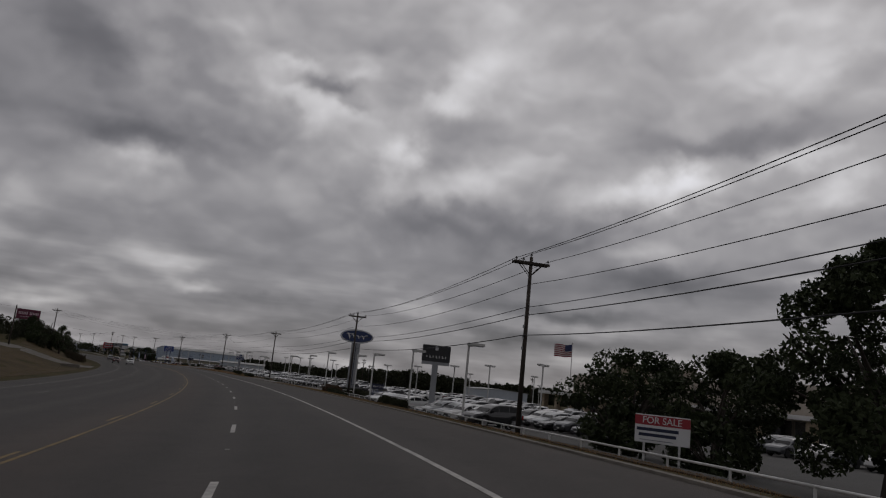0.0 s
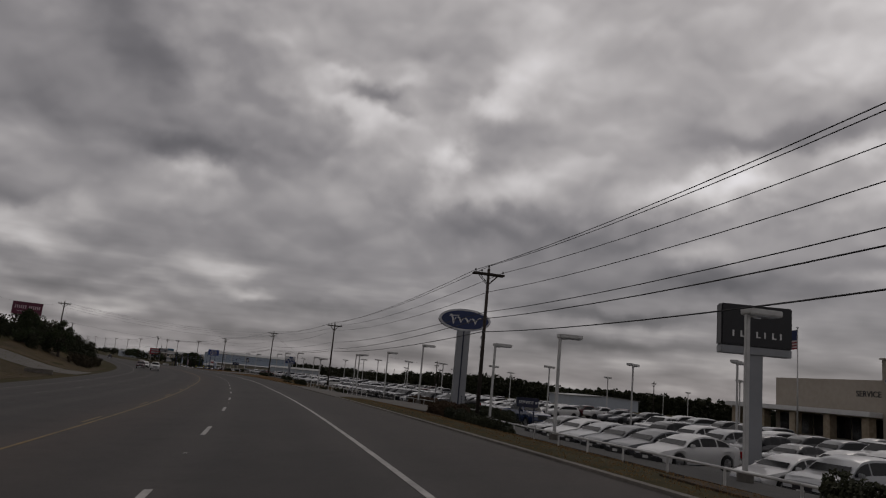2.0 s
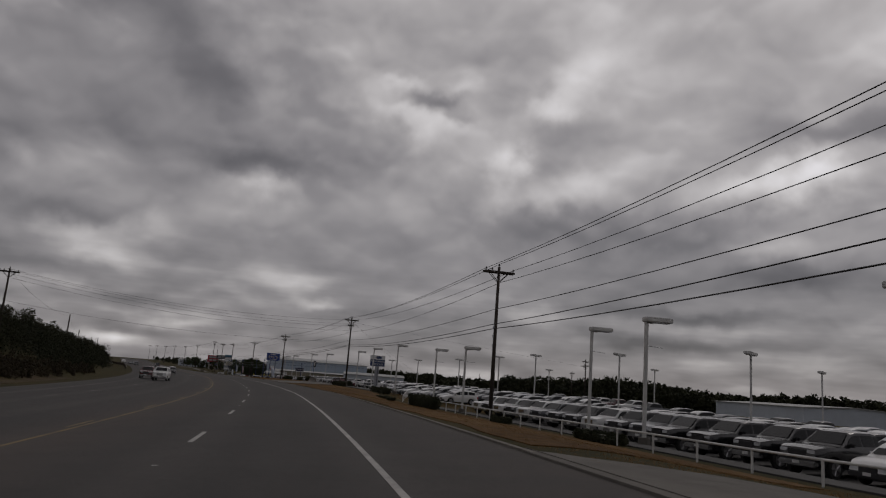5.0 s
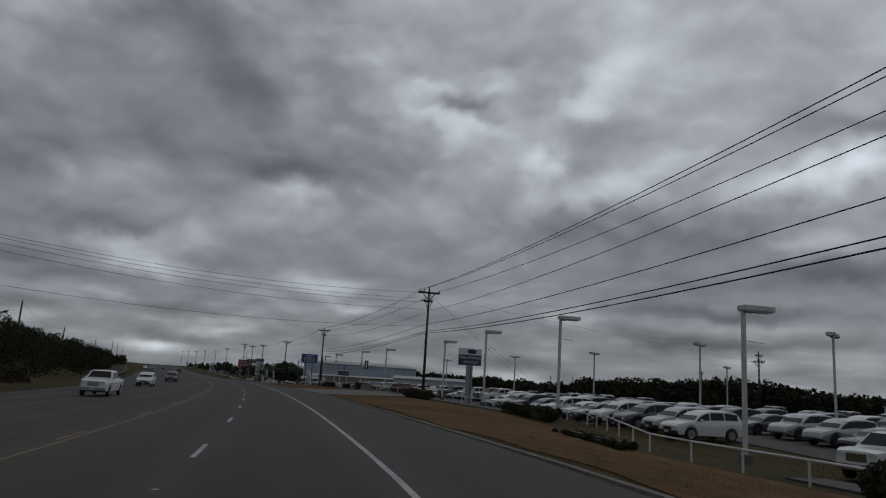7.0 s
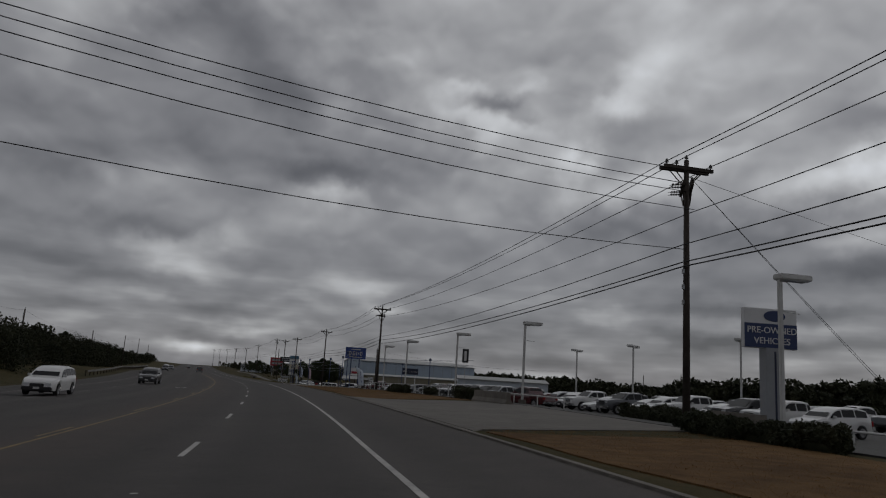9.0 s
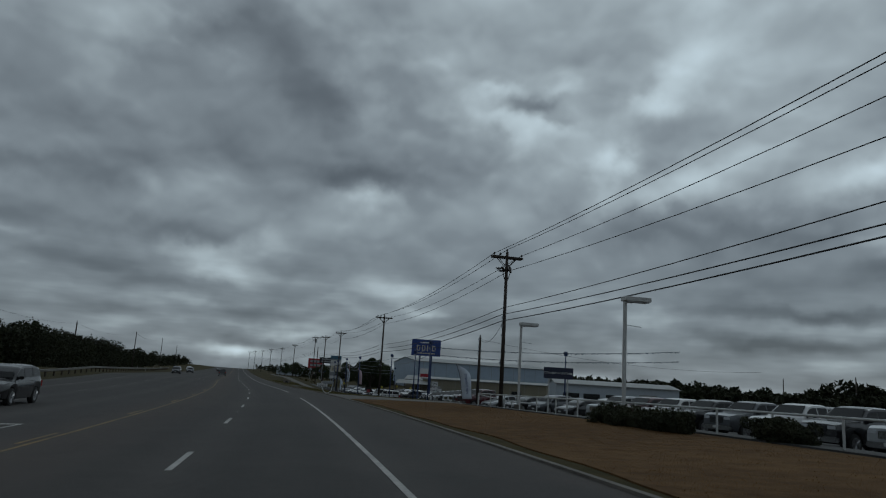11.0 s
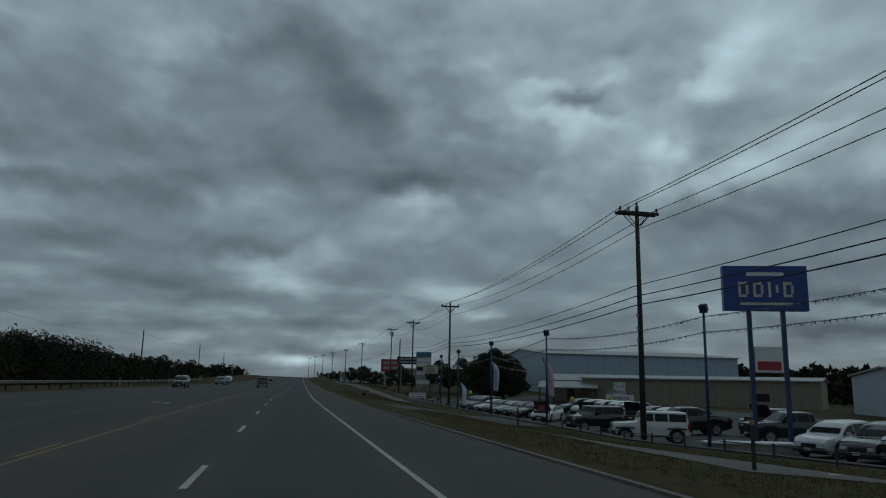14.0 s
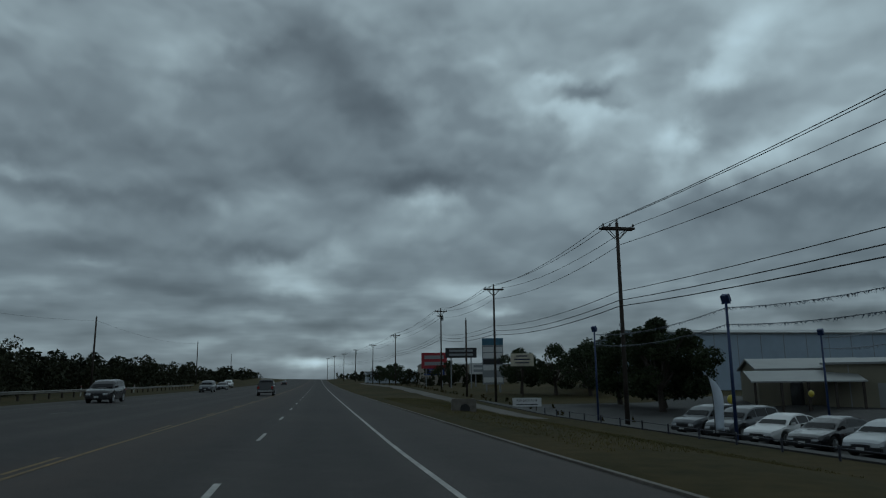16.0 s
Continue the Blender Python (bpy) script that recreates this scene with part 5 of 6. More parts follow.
def hedge(s0, s1, d, wide, tall, seed, material=None, label="clipped dark green hedge on the verge", leaf=0.06):
    m = stand((s0 + s1) / 2, d)
    half = (s1 - s0) / 2
    r = np.random.RandomState(seed)
    n = int(16 * half * wide * tall) + 20
    cs = np.stack((r.uniform(-wide / 2 + 0.2, wide / 2 - 0.2, n), r.uniform(-half + 0.2, half - 0.2, n), r.uniform(0.1, max(0.15, tall - 0.3), n)), 1)
    rad = r.uniform(0.20, 0.32, n) * min(1.0, tall)
    ob = thing("hedge", label, "hedge", m, "hedges")
    mpart("foliage", card_mesh("foliage", leaf_cards(cs, rad, n * 190, leaf, seed), material or HEDGE), ob)
    part("core", boxm(-wide / 2 + 0.42, wide / 2 - 0.42, -half + 0.5, half - 0.5, 0.0, tall * 0.55, bevel=0.1), material or HEDGE, ob, "dark twiggy inside of the hedge")
    return ob


hedge(53.5, 61, 11.4, 1.1, 1.0, 1)
hedge(81.5, 91.5, 12.1, 1.2, 0.8, 20)
hedge(92, 97, 13.0, 1.3, 0.9, 2)
hedge(97, 102.5, 13.8, 2.0, 1.1, 3, DRYLEAF, "reddish brown dry shrubs beside the sign", 0.1)
hedge(99, 110, 18.5, 2.2, 1.2, 4)
hedge(124, 132, 19.5, 1.8, 1.3, 5, DRYLEAF, "reddish brown dry shrubs beside the sign", 0.1)
hedge(176.5, 184.5, 12.6, 1.5, 1.15, 6)
hedge(208.5, 215.5, 15.2, 1.6, 0.85, 7)
hedge(196, 203, 13.3, 1.4, 0.5, 8, None, "low scrubby hedge on the dead grass bank")
hedge(236, 244.5, 14.6, 1.5, 0.9, 9)
hedge(248, 255, 17.8, 1.7, 1.0, 19)
hedge(274, 280, 15.6, 1.5, 1.1, 10)
hedge(288, 291, 15.8, 1.5, 0.9, 11)
hedge(291.5, 299, 13.9, 1.4, 1.0, 12)
hedge(150, 154, 14.3, 1.4, 0.7, 13)
hedge(163, 166, 13.8, 1.2, 0.6, 14)


def concrete_barrier(s0, s1, d):
    m = stand((s0 + s1) / 2, d)
    h = (s1 - s0) / 2
    prof = ((-0.3, 0), (0.3, 0), (0.28, 0.12), (0.12, 0.35), (0.09, 0.8), (-0.09, 0.8), (-0.12, 0.35), (-0.28, 0.12))
    vs = [(x, y, z) for y in (-h, h) for x, z in prof]
    fs = [(i, (i + 1) % 8, 8 + (i + 1) % 8, 8 + i) for i in range(8)] + [tuple(range(8))[::-1], tuple(range(8, 16))]
    return tagged(mpart("concrete_barrier", mesh_of("concrete_barrier", vs, fs, KERB), place=m), "weathered pale concrete traffic barrier beside the driveway", "barrier", "barriers")


concrete_barrier(263.5, 267.5, 14.4)
concrete_barrier(267.8, 271.5, 14.6)
concrete_barrier(241.5, 244.5, 16.0)


RAILSTEEL = mat("weathered_rail_steel", (0.10, 0.096, 0.088), 0.6, 0.3, scale=1.2, world_pos=True, second=(0.19, 0.18, 0.165), big_scale=0.2)


def guard_rail(s0, s1, d):
    ob = thing("guard_rail", "galvanised steel guard rail with timber posts along the far shoulder", "guard rail", Matrix())
    n = int((s1 - s0) / 3.8)
    prof = ((0, 0.53), (-0.05, 0.58), (-0.05, 0.63), (0, 0.67), (-0.05, 0.71), (-0.05, 0.76), (0, 0.81))
    for i in range(n):
        a, b = s0 + (s1 - s0) * i / n, s0 + (s1 - s0) * (i + 1) / n
        vs = [spot(s, d - x, z) for s in (a, b) for x, z in prof]
        mpart("beam", mesh_of("beam", vs, [(k, k + 1, k + 8, k + 7) for k in range(6)], RAILSTEEL), ob)
        part("post", boxm(-0.08, 0.08, -0.08, 0.08, -0.2, 0.8), POLEWOOD, ob, place=stand(a, d - 0.2))


guard_rail(330, 560, -22.4)


# ---- signs ----
BLUE_SIGN = mat("sign_blue", (0.012, 0.028, 0.10), 0.35, vary=0.08)
NAVY = mat("sign_navy", (0.012, 0.016, 0.045), 0.35, vary=0.08)
BOYD_BLUE = mat("sign_royal_blue", (0.02, 0.05, 0.22), 0.4, vary=0.1)
SIGN_BLACK = mat("sign_black", (0.012, 0.012, 0.015), 0.35)
SIGN_WHITE = mat("sign_white", (0.62, 0.62, 0.62), 0.4, vary=0.05)
SIGN_GREY = mat("sign_grey", (0.26, 0.27, 0.285), 0.45, vary=0.06)
SIGN_RED = mat("sign_red", (0.30, 0.018, 0.03), 0.4, vary=0.06)
SIGN_MAROON = mat("sign_maroon", (0.105, 0.012, 0.036), 0.4, vary=0.08)
PALE_PINK = mat("sign_pale_pink", (0.45, 0.33, 0.37), 0.5)
SILVER = mat("sign_silver", (0.45, 0.46, 0.48), 0.3, 0.6)
CREAM = mat("sign_cream", (0.5, 0.46, 0.36), 0.5)
FACE = Matrix.Rotation(radians(90), 4, "X")


def at_face(x, y, z):
    return Matrix.Translation((x, y, z)) @ FACE


def ellipse_plate(rx, rz, depth, seg=48):
    bm = bmesh.new()
    bmesh.ops.create_cone(bm, cap_ends=True, segments=seg, radius1=1, radius2=1, depth=depth, matrix=Matrix.Rotation(radians(90), 4, "X"))
    for v in bm.verts:
        v.co.x *= rx
        v.co.z *= rz
    return bm


def script_bars(parent, x, y, z, wide, tall, material):
    """A plain flowing stroke, with a bar through it, in place of a lettered brand."""
    n = 60
    vs, fs = [], []
    for i in range(n + 1):
        u = i / n
        amp = 0.5 - 0.26 * min(1.0, u * 3.0) + 0.16 * max(0.0, u - 0.8) / 0.2
        px = (u - 0.5) * wide + 0.10 * tall * math.sin(u * 26.0)
        pz = tall * amp * math.cos(u * 26.0) - 0.08 * tall
        w = 0.055 * tall * (1.0 + 0.5 * math.sin(u * 26.0 + 0.8))
        for dy in (0.0, -0.02):
            vs += [(px - w, dy, pz - w * 0.4), (px + w, dy, pz + w * 0.4)]
    for i in range(n):
        a = 4 * i
        fs += [(a + 2, a + 3, a + 7, a + 6), (a, a + 4, a + 5, a + 1), (a, a + 2, a + 6, a + 4), (a + 1, a + 5, a + 7, a + 3)]
    mpart("emblem_stroke", mesh_of("emblem_stroke", vs, fs, material), parent, place=Matrix.Translation((x, y, z)))
    part("emblem_stroke", boxm(-wide * 0.24, wide * 0.10, -0.012, 0.012, -tall * 0.035, tall * 0.035, bevel=0.008), material, parent, place=Matrix.Translation((x - wide * 0.30, y - 0.004, z + tall * 0.36)) @ Matrix.Rotation(radians(-6), 4, "Y"))


def oval_sign(s, d, dz_mid, turn):
    foot = spot(s, d, 0)
    h = float(line(s)[2]) + dz_mid - foot.z
    ob = thing("dealer_sign", "tall blue oval dealership sign on twin grey pylons", "sign", stand(s, d, turn))
    for x in (-0.40, 0.40):
        part("pylon", boxm(x - 0.32, x + 0.32, -0.28, 0.28, -0.2, h - 0.9, bevel=0.03), SIGN_GREY, ob, "light grey metal pylon")
    # navy bar colours in the shade of the gap between the pylons
    part("spine", boxm(-0.07, 0.07, -0.2, 0.2, -0.2, h - 0.9), NAVY, ob, "dark bar painted as shade in the gap between the pylons")
    part("rim", ellipse_plate(2.92, 1.22, 0.62), SILVER, ob, "silver oval rim", Matrix.Translation((0, 0, h)))
    part("inner_rim", ellipse_plate(2.78, 1.10, 0.66), SIGN_WHITE, ob, "white oval line", Matrix.Translation((0, 0, h)))
    face = part("face", ellipse_plate(2.68, 1.02, 0.70), BLUE_SIGN, ob, "deep blue oval face", Matrix.Translation((0, 0, h)))
    script_bars(ob, 0, -0.37, h, 3.4, 1.15, SIGN_WHITE)
    for i in range(4):
        part("number_bar", boxm(0.30, 0.42, -0.292, -0.282, 1.6 - 0.28 * i, 1.78 - 0.28 * i), NAVY, ob)
    return ob


oval_sign(123.0, 22.0, 9.25, -6)


def luxury_sign(s, d, z0, z1, wide, turn):
    foot = spot(s, d, 0)
    base = float(line(s)[2]) - foot.z
    ob = thing("dealer_sign", "black dealership sign panel with a pale trim on a grey post", "sign", stand(s, d, turn))
    part("post", boxm(-0.31, 0.31, -0.2, 0.2, -0.2, base + z0, bevel=0.03), SIGN_GREY, ob, "wide grey metal post")
    part("cabinet", boxm(-wide / 2, wide / 2, -0.28, 0.28, base + z0 + 0.32, base + z1, bevel=0.05), SIGN_BLACK, ob, "black sign cabinet")
    part("trim", boxm(-wide / 2 + 0.02, wide / 2 - 0.02, -0.27, 0.27, base + z0, base + z0 + 0.318, bevel=0.02), SIGN_GREY, ob, "light grey trim")
    for i in range(7):
        x = -1.02 + 0.34 * i
        part("letter_bar", boxm(x - 0.035, x + 0.035, -0.295, -0.282, base + z0 + 0.72, base + z0 + 0.98), SIGN_WHITE, ob)
        if i % 2:
            part("letter_bar", boxm(x + 0.04, x + 0.15, -0.295, -0.282, base + z0 + 0.72, base + z0 + 0.77), SIGN_WHITE, ob)
    part("emblem", boxm(-0.16, 0.16, -0.30, -0.282, base + z1 - 0.55, base + z1 - 0.12), SILVER, ob)
    return ob


luxury_sign(74.5, 20.0, 4.2, 6.3, 3.05, -12)


def panel_sign(name, label, s, d, z0, z1, wide, turn, face, post, posts=2, post_w=0.12, thick=0.2, category="sign", spread=0.32):
    """A flat sign cabinet on posts, its heights given above the road line. Returns it and the height of its foot."""
    foot = spot(s, d, 0)
    base = float(line(s)[2]) - foot.z
    ob = thing(name, label, category, stand(s, d, turn))
    xs = [0.0] if posts == 1 else [wide * spread * (-1 + 2 * i / (posts - 1)) for i in range(posts)]
    for x in xs:
        part("post", boxm(x - post_w / 2, x + post_w / 2, -post_w / 2, post_w / 2, -0.3, base + z0 + 0.02, bevel=0.01), post, ob)
    part("panel", boxm(-wide / 2, wide / 2, -thick / 2, thick / 2, base + z0, base + z1, bevel=0.02), face, ob)
    return ob, base


ob, b = panel_sign("dealer_sign", "white and blue pre-owned vehicles sign on a grey post", 250.3, 23.1, 4.25, 6.2, 2.7, -8, SIGN_WHITE, SIGN_GREY, 1, 0.68, 0.35)
part("lower_panel", boxm(-1.34, 1.34, -0.195, 0.195, b + 4.27, b + 5.45), BLUE_SIGN, ob, "blue lower panel")
part("emblem", ellipse_plate(0.55, 0.27, 0.40), BLUE_SIGN, ob, "blue oval emblem", Matrix.Translation((0.2, 0, b + 5.84)))
# navy strip on the single post, coloured as the shaded slit of two
part("spine", boxm(0.06, 0.16, -0.35, 0.35, -0.1, b + 4.1), NAVY, ob)
words("PRE-OWNED", 0.44, SIGN_WHITE, ob, at_face(0.05, -0.205, b + 5.12))
words("VEHICLES", 0.44, SIGN_WHITE, ob, at_face(0.05, -0.205, b + 4.6))
ob, b = panel_sign("service_sign", "dark blue service direction sign on short posts", 101.0, 20.6, 0.78, 1.52, 1.75, -8, NAVY, NAVY, 2, 0.1, 0.25)
words("SERVICE", 0.33, SIGN_WHITE, ob, at_face(-0.12, -0.14, b + 1.14))
part("arrow", boxm(0.62, 0.77, -0.14, -0.126, b + 1.06, b + 1.22), SIGN_WHITE, ob)
ob, b = panel_sign("collision_sign", "blue collision centre sign on two white posts", 321.6, 21.6, 2.62, 3.50, 2.3, -20, NAVY, WHITEPAINT, 2, 0.12, 0.2)
words("COLLISION CENTER", 0.225, SIGN_WHITE, ob, at_face(-0.12, -0.115, b + 3.06))
part("arrow", boxm(0.92, 1.06, -0.12, -0.102, b + 3.0, b + 3.12), SIGN_WHITE, ob)
ob, b = panel_sign("dealer_sign", "royal blue dealership sign raised on two blue posts", 376.2, 24.9, 5.85, 8.35, 4.5, -18, BOYD_BLUE, BLUEPOLE, 2, 0.22, 0.45, spread=0.2)
part("letter_bar", boxm(-1.0, 1.0, -0.245, -0.228, b + 7.78, b + 7.98, bevel=0.006), SIGN_WHITE, ob)
part("letter_bar", boxm(-1.4, 1.4, -0.245, -0.228, b + 6.16, b + 6.30, bevel=0.006), CREAM, ob)
for i in range(4):
    x = -1.2 + 0.8 * i
    part("letter_bar", boxm(x - 0.26, x - 0.12, -0.245, -0.228, b + 6.6, b + 7.45, bevel=0.006), CREAM, ob)
    if i != 2:
        part("letter_bar", boxm(x - 0.11, x + 0.2, -0.245, -0.228, b + 7.30, b + 7.45, bevel=0.006), CREAM, ob)
        part("letter_bar", boxm(x - 0.11, x + 0.2, -0.245, -0.228, b + 6.6, b + 6.75, bevel=0.006), CREAM, ob)
    part("letter_bar", boxm(x + 0.14, x + 0.28, -0.245, -0.228, b + (6.85 if i == 2 else 6.78), b + 7.27, bevel=0.006), CREAM, ob)
part("notice", boxm(-0.75, 0.75, -0.08, 0.08, b + 2.5, b + 3.9, bevel=0.02), SIGN_WHITE, ob, "small white and red notice board")
part("notice_band", boxm(-0.62, 0.62, -0.095, -0.083, b + 2.62, b + 3.1), SIGN_RED, ob, "red band")
ob, b = panel_sign("for_sale_sign", "red and white for sale board on timber posts by the trees", 29.0, 17.6, 0.2, 1.45, 2.5, -50, SIGN_WHITE, WHITEPAINT, 2, 0.09, 0.05)
part("red_band", boxm(-1.25, 1.25, -0.032, 0.0, b + 0.98, b + 1.4), SIGN_RED, ob, "red upper band")
words("FOR SALE", 0.42, SIGN_WHITE, ob, at_face(0, -0.045, b + 1.19))
for k, w in enumerate((0.95, 0.85)):
    part("letter_bar", boxm(-0.2 - w, -0.2 + w, -0.034, -0.027, b + 0.72 - 0.24 * k, b + 0.86 - 0.24 * k), NAVY, ob)
part("small_print", boxm(-1.0, 0.5, -0.034, -0.027, b + 0.3, b + 0.34), SIGN_GREY, ob)
ob, b = panel_sign("store_sign", "maroon store sign with pale lettering bars on tall posts", 227, -40.2, 9.0, 11.7, 5.8, 15, SIGN_MAROON, POLEWOOD, 2, 0.3, 0.4)
for k in range(13):
    if k != 6:
        part("letter_bar", boxm(-2.45 + 0.385 * k, -2.20 + 0.385 * k, -0.22, -0.203, b + 10.25, b + 10.95), PALE_PINK, ob)
for k in range(14):
    part("letter_bar", boxm(-1.9 + 0.28 * k, -1.74 + 0.28 * k, -0.22, -0.203, b + 9.55, b + 9.75), PALE_PINK, ob)
ob, b = panel_sign("small_sign", "plain cream sign board on one dark post", 478, 27.6, 3.4, 5.0, 2.9, -20, CREAM, POLEWOOD, 1, 0.15, 0.2)
for k, w in enumerate((0.7, 1.0, 0.9)):
    part("letter_bar", boxm(-w, w, -0.115, -0.1, b + 4.6 - 0.42 * k, b + 4.75 - 0.42 * k), NAVY, ob)
ob, b = panel_sign("lease_sign", "white for sale or lease banner low on the verge", 456.5, 21.0, -0.75, 0.05, 2.7, -15, SIGN_WHITE, POLEWOOD, 2, 0.07, 0.04)
words("FOR SALE/LEASE", 0.27, SIGN_BLACK, ob, at_face(0, -0.03, b - 0.2), extrude=0.006)
part("small_print", boxm(-1.0, 1.0, -0.03, -0.022, b - 0.6, b - 0.52), SIGN_BLACK, ob)
ob, b = panel_sign("directory_sign", "tall white tenant directory sign with stacked panels", 509.5, 32.6, 1.0, 8.7, 3.6, -15, SIGN_GREY, SIGN_GREY, 2, 0.25, 0.35)
for k in range(6):
    part("panel_insert", boxm(-1.65, 1.65, -0.2, -0.178, b + 1.3 + 1.02 * k, b + 2.15 + 1.02 * k), (SIGN_WHITE, SIGN_GREY, SIGN_WHITE, SIGN_BLACK, SIGN_WHITE, SIGN_WHITE)[k], ob)
part("cap", boxm(-1.8, 1.8, -0.2, 0.2, b + 7.6, b + 8.75), mat("sign_teal", (0.05, 0.13, 0.2), 0.4), ob, "blue-green cap panel")
for (s, d, z0, z1, w, m, lab) in ((572, 34.5, 4.6, 8.6, 6.5, SIGN_RED, "red store sign beyond the trees"), (548, 36, 6.6, 8.8, 7.0, SIGN_BLACK, "dark roadside sign board with rows of lettering"), (556, 44, 3.0, 5.6, 8.0, SIGN_WHITE, "white roadside sign board"), (600, 40, 3.0, 5.0, 6.0, BOYD_BLUE, "blue roadside sign board")):
    ob, b = panel_sign("roadside_sign", lab, s, d, z0, z1, w, -12, m, SIGN_GREY, 2, 0.25, 0.4)
    for k in range(2):
        part("letter_bar", boxm(-w * 0.38, w * 0.38, -0.22, -0.203, b + z0 + (z1 - z0) * (0.2 + 0.4 * k), b + z0 + (z1 - z0) * (0.42 + 0.4 * k)), SIGN_GREY if m is not SIGN_GREY else SIGN_WHITE, ob)
ob, b = panel_sign("banner", "vertical dark banner on a lamp post by the lot", 285.4, 17.9, 3.7, 5.0, 0.6, -20, SIGN_BLACK, WHITEPAINT, 1, 0.06, 0.05)
part("letter_bar", boxm(-0.12, 0.12, -0.035, -0.026, b + 3.9, b + 4.8), SIGN_WHITE, ob)


def feather_flag(s, d, height, turn, cloth, label, text, ink, lean=8, mirrored=False, wide=0.95, up=0.0):
    ob = thing("feather_flag", label, "flag", stand(s, d, turn, up) @ Matrix.Rotation(radians(lean), 4, "Y"), "feather flags")
    n = 16
    pole = []
    vs, fs = [], []
    for i in range(n + 1):
        u = i / n
        z = 0.45 + u * (height - 0.45)
        bend = 0.9 * max(0, u - 0.45) ** 2
        w = wide * (1 - max(0, (u - 0.62) / 0.38) ** 2.2) * (0.85 + 0.15 * u)
        wave = 0.06 * math.sin(u * 9)
        x = -bend
        pole.append(Vector((x, 0, z)))
        vs += [(x, 0, z), (x + w * 0.5, wave, z - 0.04), (x + w, wave * 0.4, z - 0.08)]
    for i in range(n):
        for j in range(2):
            a = 3 * i + j
            fs.append((a, a + 1, a + 4, a + 3))
    me = mesh_of("cloth", vs, fs, cloth, True)
    c = mpart("cloth", me, ob, "printed cloth blade")
    sm = c.modifiers.new("thickness", "SOLIDIFY")
    sm.thickness = 0.012
    bm = rodm((0, 0, -0.1 - up), pole[0], 0.025, 0.022, 6)
    for a, b2 in zip(pole, pole[1:]):
        rod(bm, a, b2, 0.02, 0.018, 6)
    part("pole", bm, WIRE, ob)
    if text:
        size = (height - 1.1) / len(text) * 1.42
        m = Matrix.Translation((wide * 0.46, -0.11, 0.6 + (height - 1.0) * 0.44)) @ Matrix.Rotation(radians(90), 4, "X") @ Matrix.Rotation(radians(90), 4, "Z")
        if mirrored:
            m = m @ Matrix.Diagonal((1, -1, 1, 1))
        words(text, size, ink, ob, m, extrude=0.01)
    return ob


CLOTH_W = mat("flag_cloth_white", (0.55, 0.60, 0.68), 0.8, vary=0.1)
CLOTH_P = mat("flag_cloth_pale_pink", (0.50, 0.38, 0.42), 0.8, vary=0.2)
INK_B = mat("ink_blue", (0.03, 0.06, 0.22), 0.7)
feather_flag(324.5, 14.7, 3.3, 0, CLOTH_W, "tall white feather flag with blue lettering on the verge", "FREE ESTIMATES", INK_B, -8, True)
feather_flag(404.6, 17.85, 3.2, 0, CLOTH_W, "tall white feather flag with blue lettering", "BEST BUYS", INK_B, 2, False, 0.6, 1.7)
feather_flag(389.8, 17.45, 3.3, 0, CLOTH_P, "tall pale pink printed feather flag", "", INK_B, -4, False, 0.55, 1.5)
feather_flag(424, 20.0, 3.2, 0, CLOTH_W, "tall white feather flag at the car row", "", INK_B, 0, False, 0.6)

# ---- flagpole with the national flag ----
ob = thing("flagpole", "white flagpole flying a red and white striped flag", "flagpole", stand(118, 62.4))
top = float(line(118)[2]) + 12.5 - spot(118, 62.4).z
part("shaft", rodm((0, 0, 0), (0, 0, top), 0.11, 0.06, 10), WHITEPAINT, ob, soft=True)
bm = bmesh.new()
bmesh.ops.create_uvsphere(bm, u_segments=10, v_segments=8, radius=0.14, matrix=Matrix.Translation((0, 0, top + 0.1)))
part("ball", bm, CHROME, ob)
FR, FW, FB = mat("flag_red", (0.22, 0.02, 0.03), 0.8), mat("flag_white", (0.5, 0.48, 0.47), 0.8), mat("flag_blue", (0.02, 0.03, 0.09), 0.8)


def wavy(x, z):
    return (-x * 0.97, 0.22 * math.sin(x * 1.7) * min(1, x), z - 0.10 * x - 0.12 * math.sin(x * 1.3))


FH, FL = 2.3, 3.9
for k in range(13):
    z1 = top - 0.15 - FH * k / 13
    z0 = z1 - FH / 13
    x0 = FL * 0.4 if k < 7 else 0.05
    vs = [wavy(x, z) for x in np.linspace(x0, FL, 12) for z in (z0, z1)]
    mpart("stripe", mesh_of("stripe", vs, [(2 * i, 2 * i + 2, 2 * i + 3, 2 * i + 1) for i in range(11)], (FR, FW)[k % 2], True), ob)
vs = [wavy(x, z) for x in np.linspace(0.05, FL * 0.4, 7) for z in (top - 0.15 - FH * 7 / 13, top - 0.15)]
mpart("canton", mesh_of("canton", vs, [(2 * i, 2 * i + 2, 2 * i + 3, 2 * i + 1) for i in range(6)], FB, True), ob, "blue star field")

# ---- buildings ----
STUCCO = mat("tan_stucco", (0.30, 0.265, 0.22), 0.85, scale=1.5, bump=0.3, bscale=30, second=(0.36, 0.32, 0.27))
STONE = mat("limestone_veneer", (0.24, 0.19, 0.13), 0.85, scale=2.2, bump=0.6, bscale=8, second=(0.42, 0.35, 0.26))
CANOPY = mat("canopy_metal", (0.62, 0.62, 0.61), 0.5, vary=0.06)
DARKGLASS = mat("shop_glass", (0.015, 0.018, 0.02), 0.08, spec=0.7)
METAL_W = mat("pale_metal_siding", (0.40, 0.44, 0.49), 0.5, vary=0.06, scale=0.8)
METAL_B = mat("blue_white_siding", (0.34, 0.41, 0.50), 0.5, vary=0.08, scale=0.6)
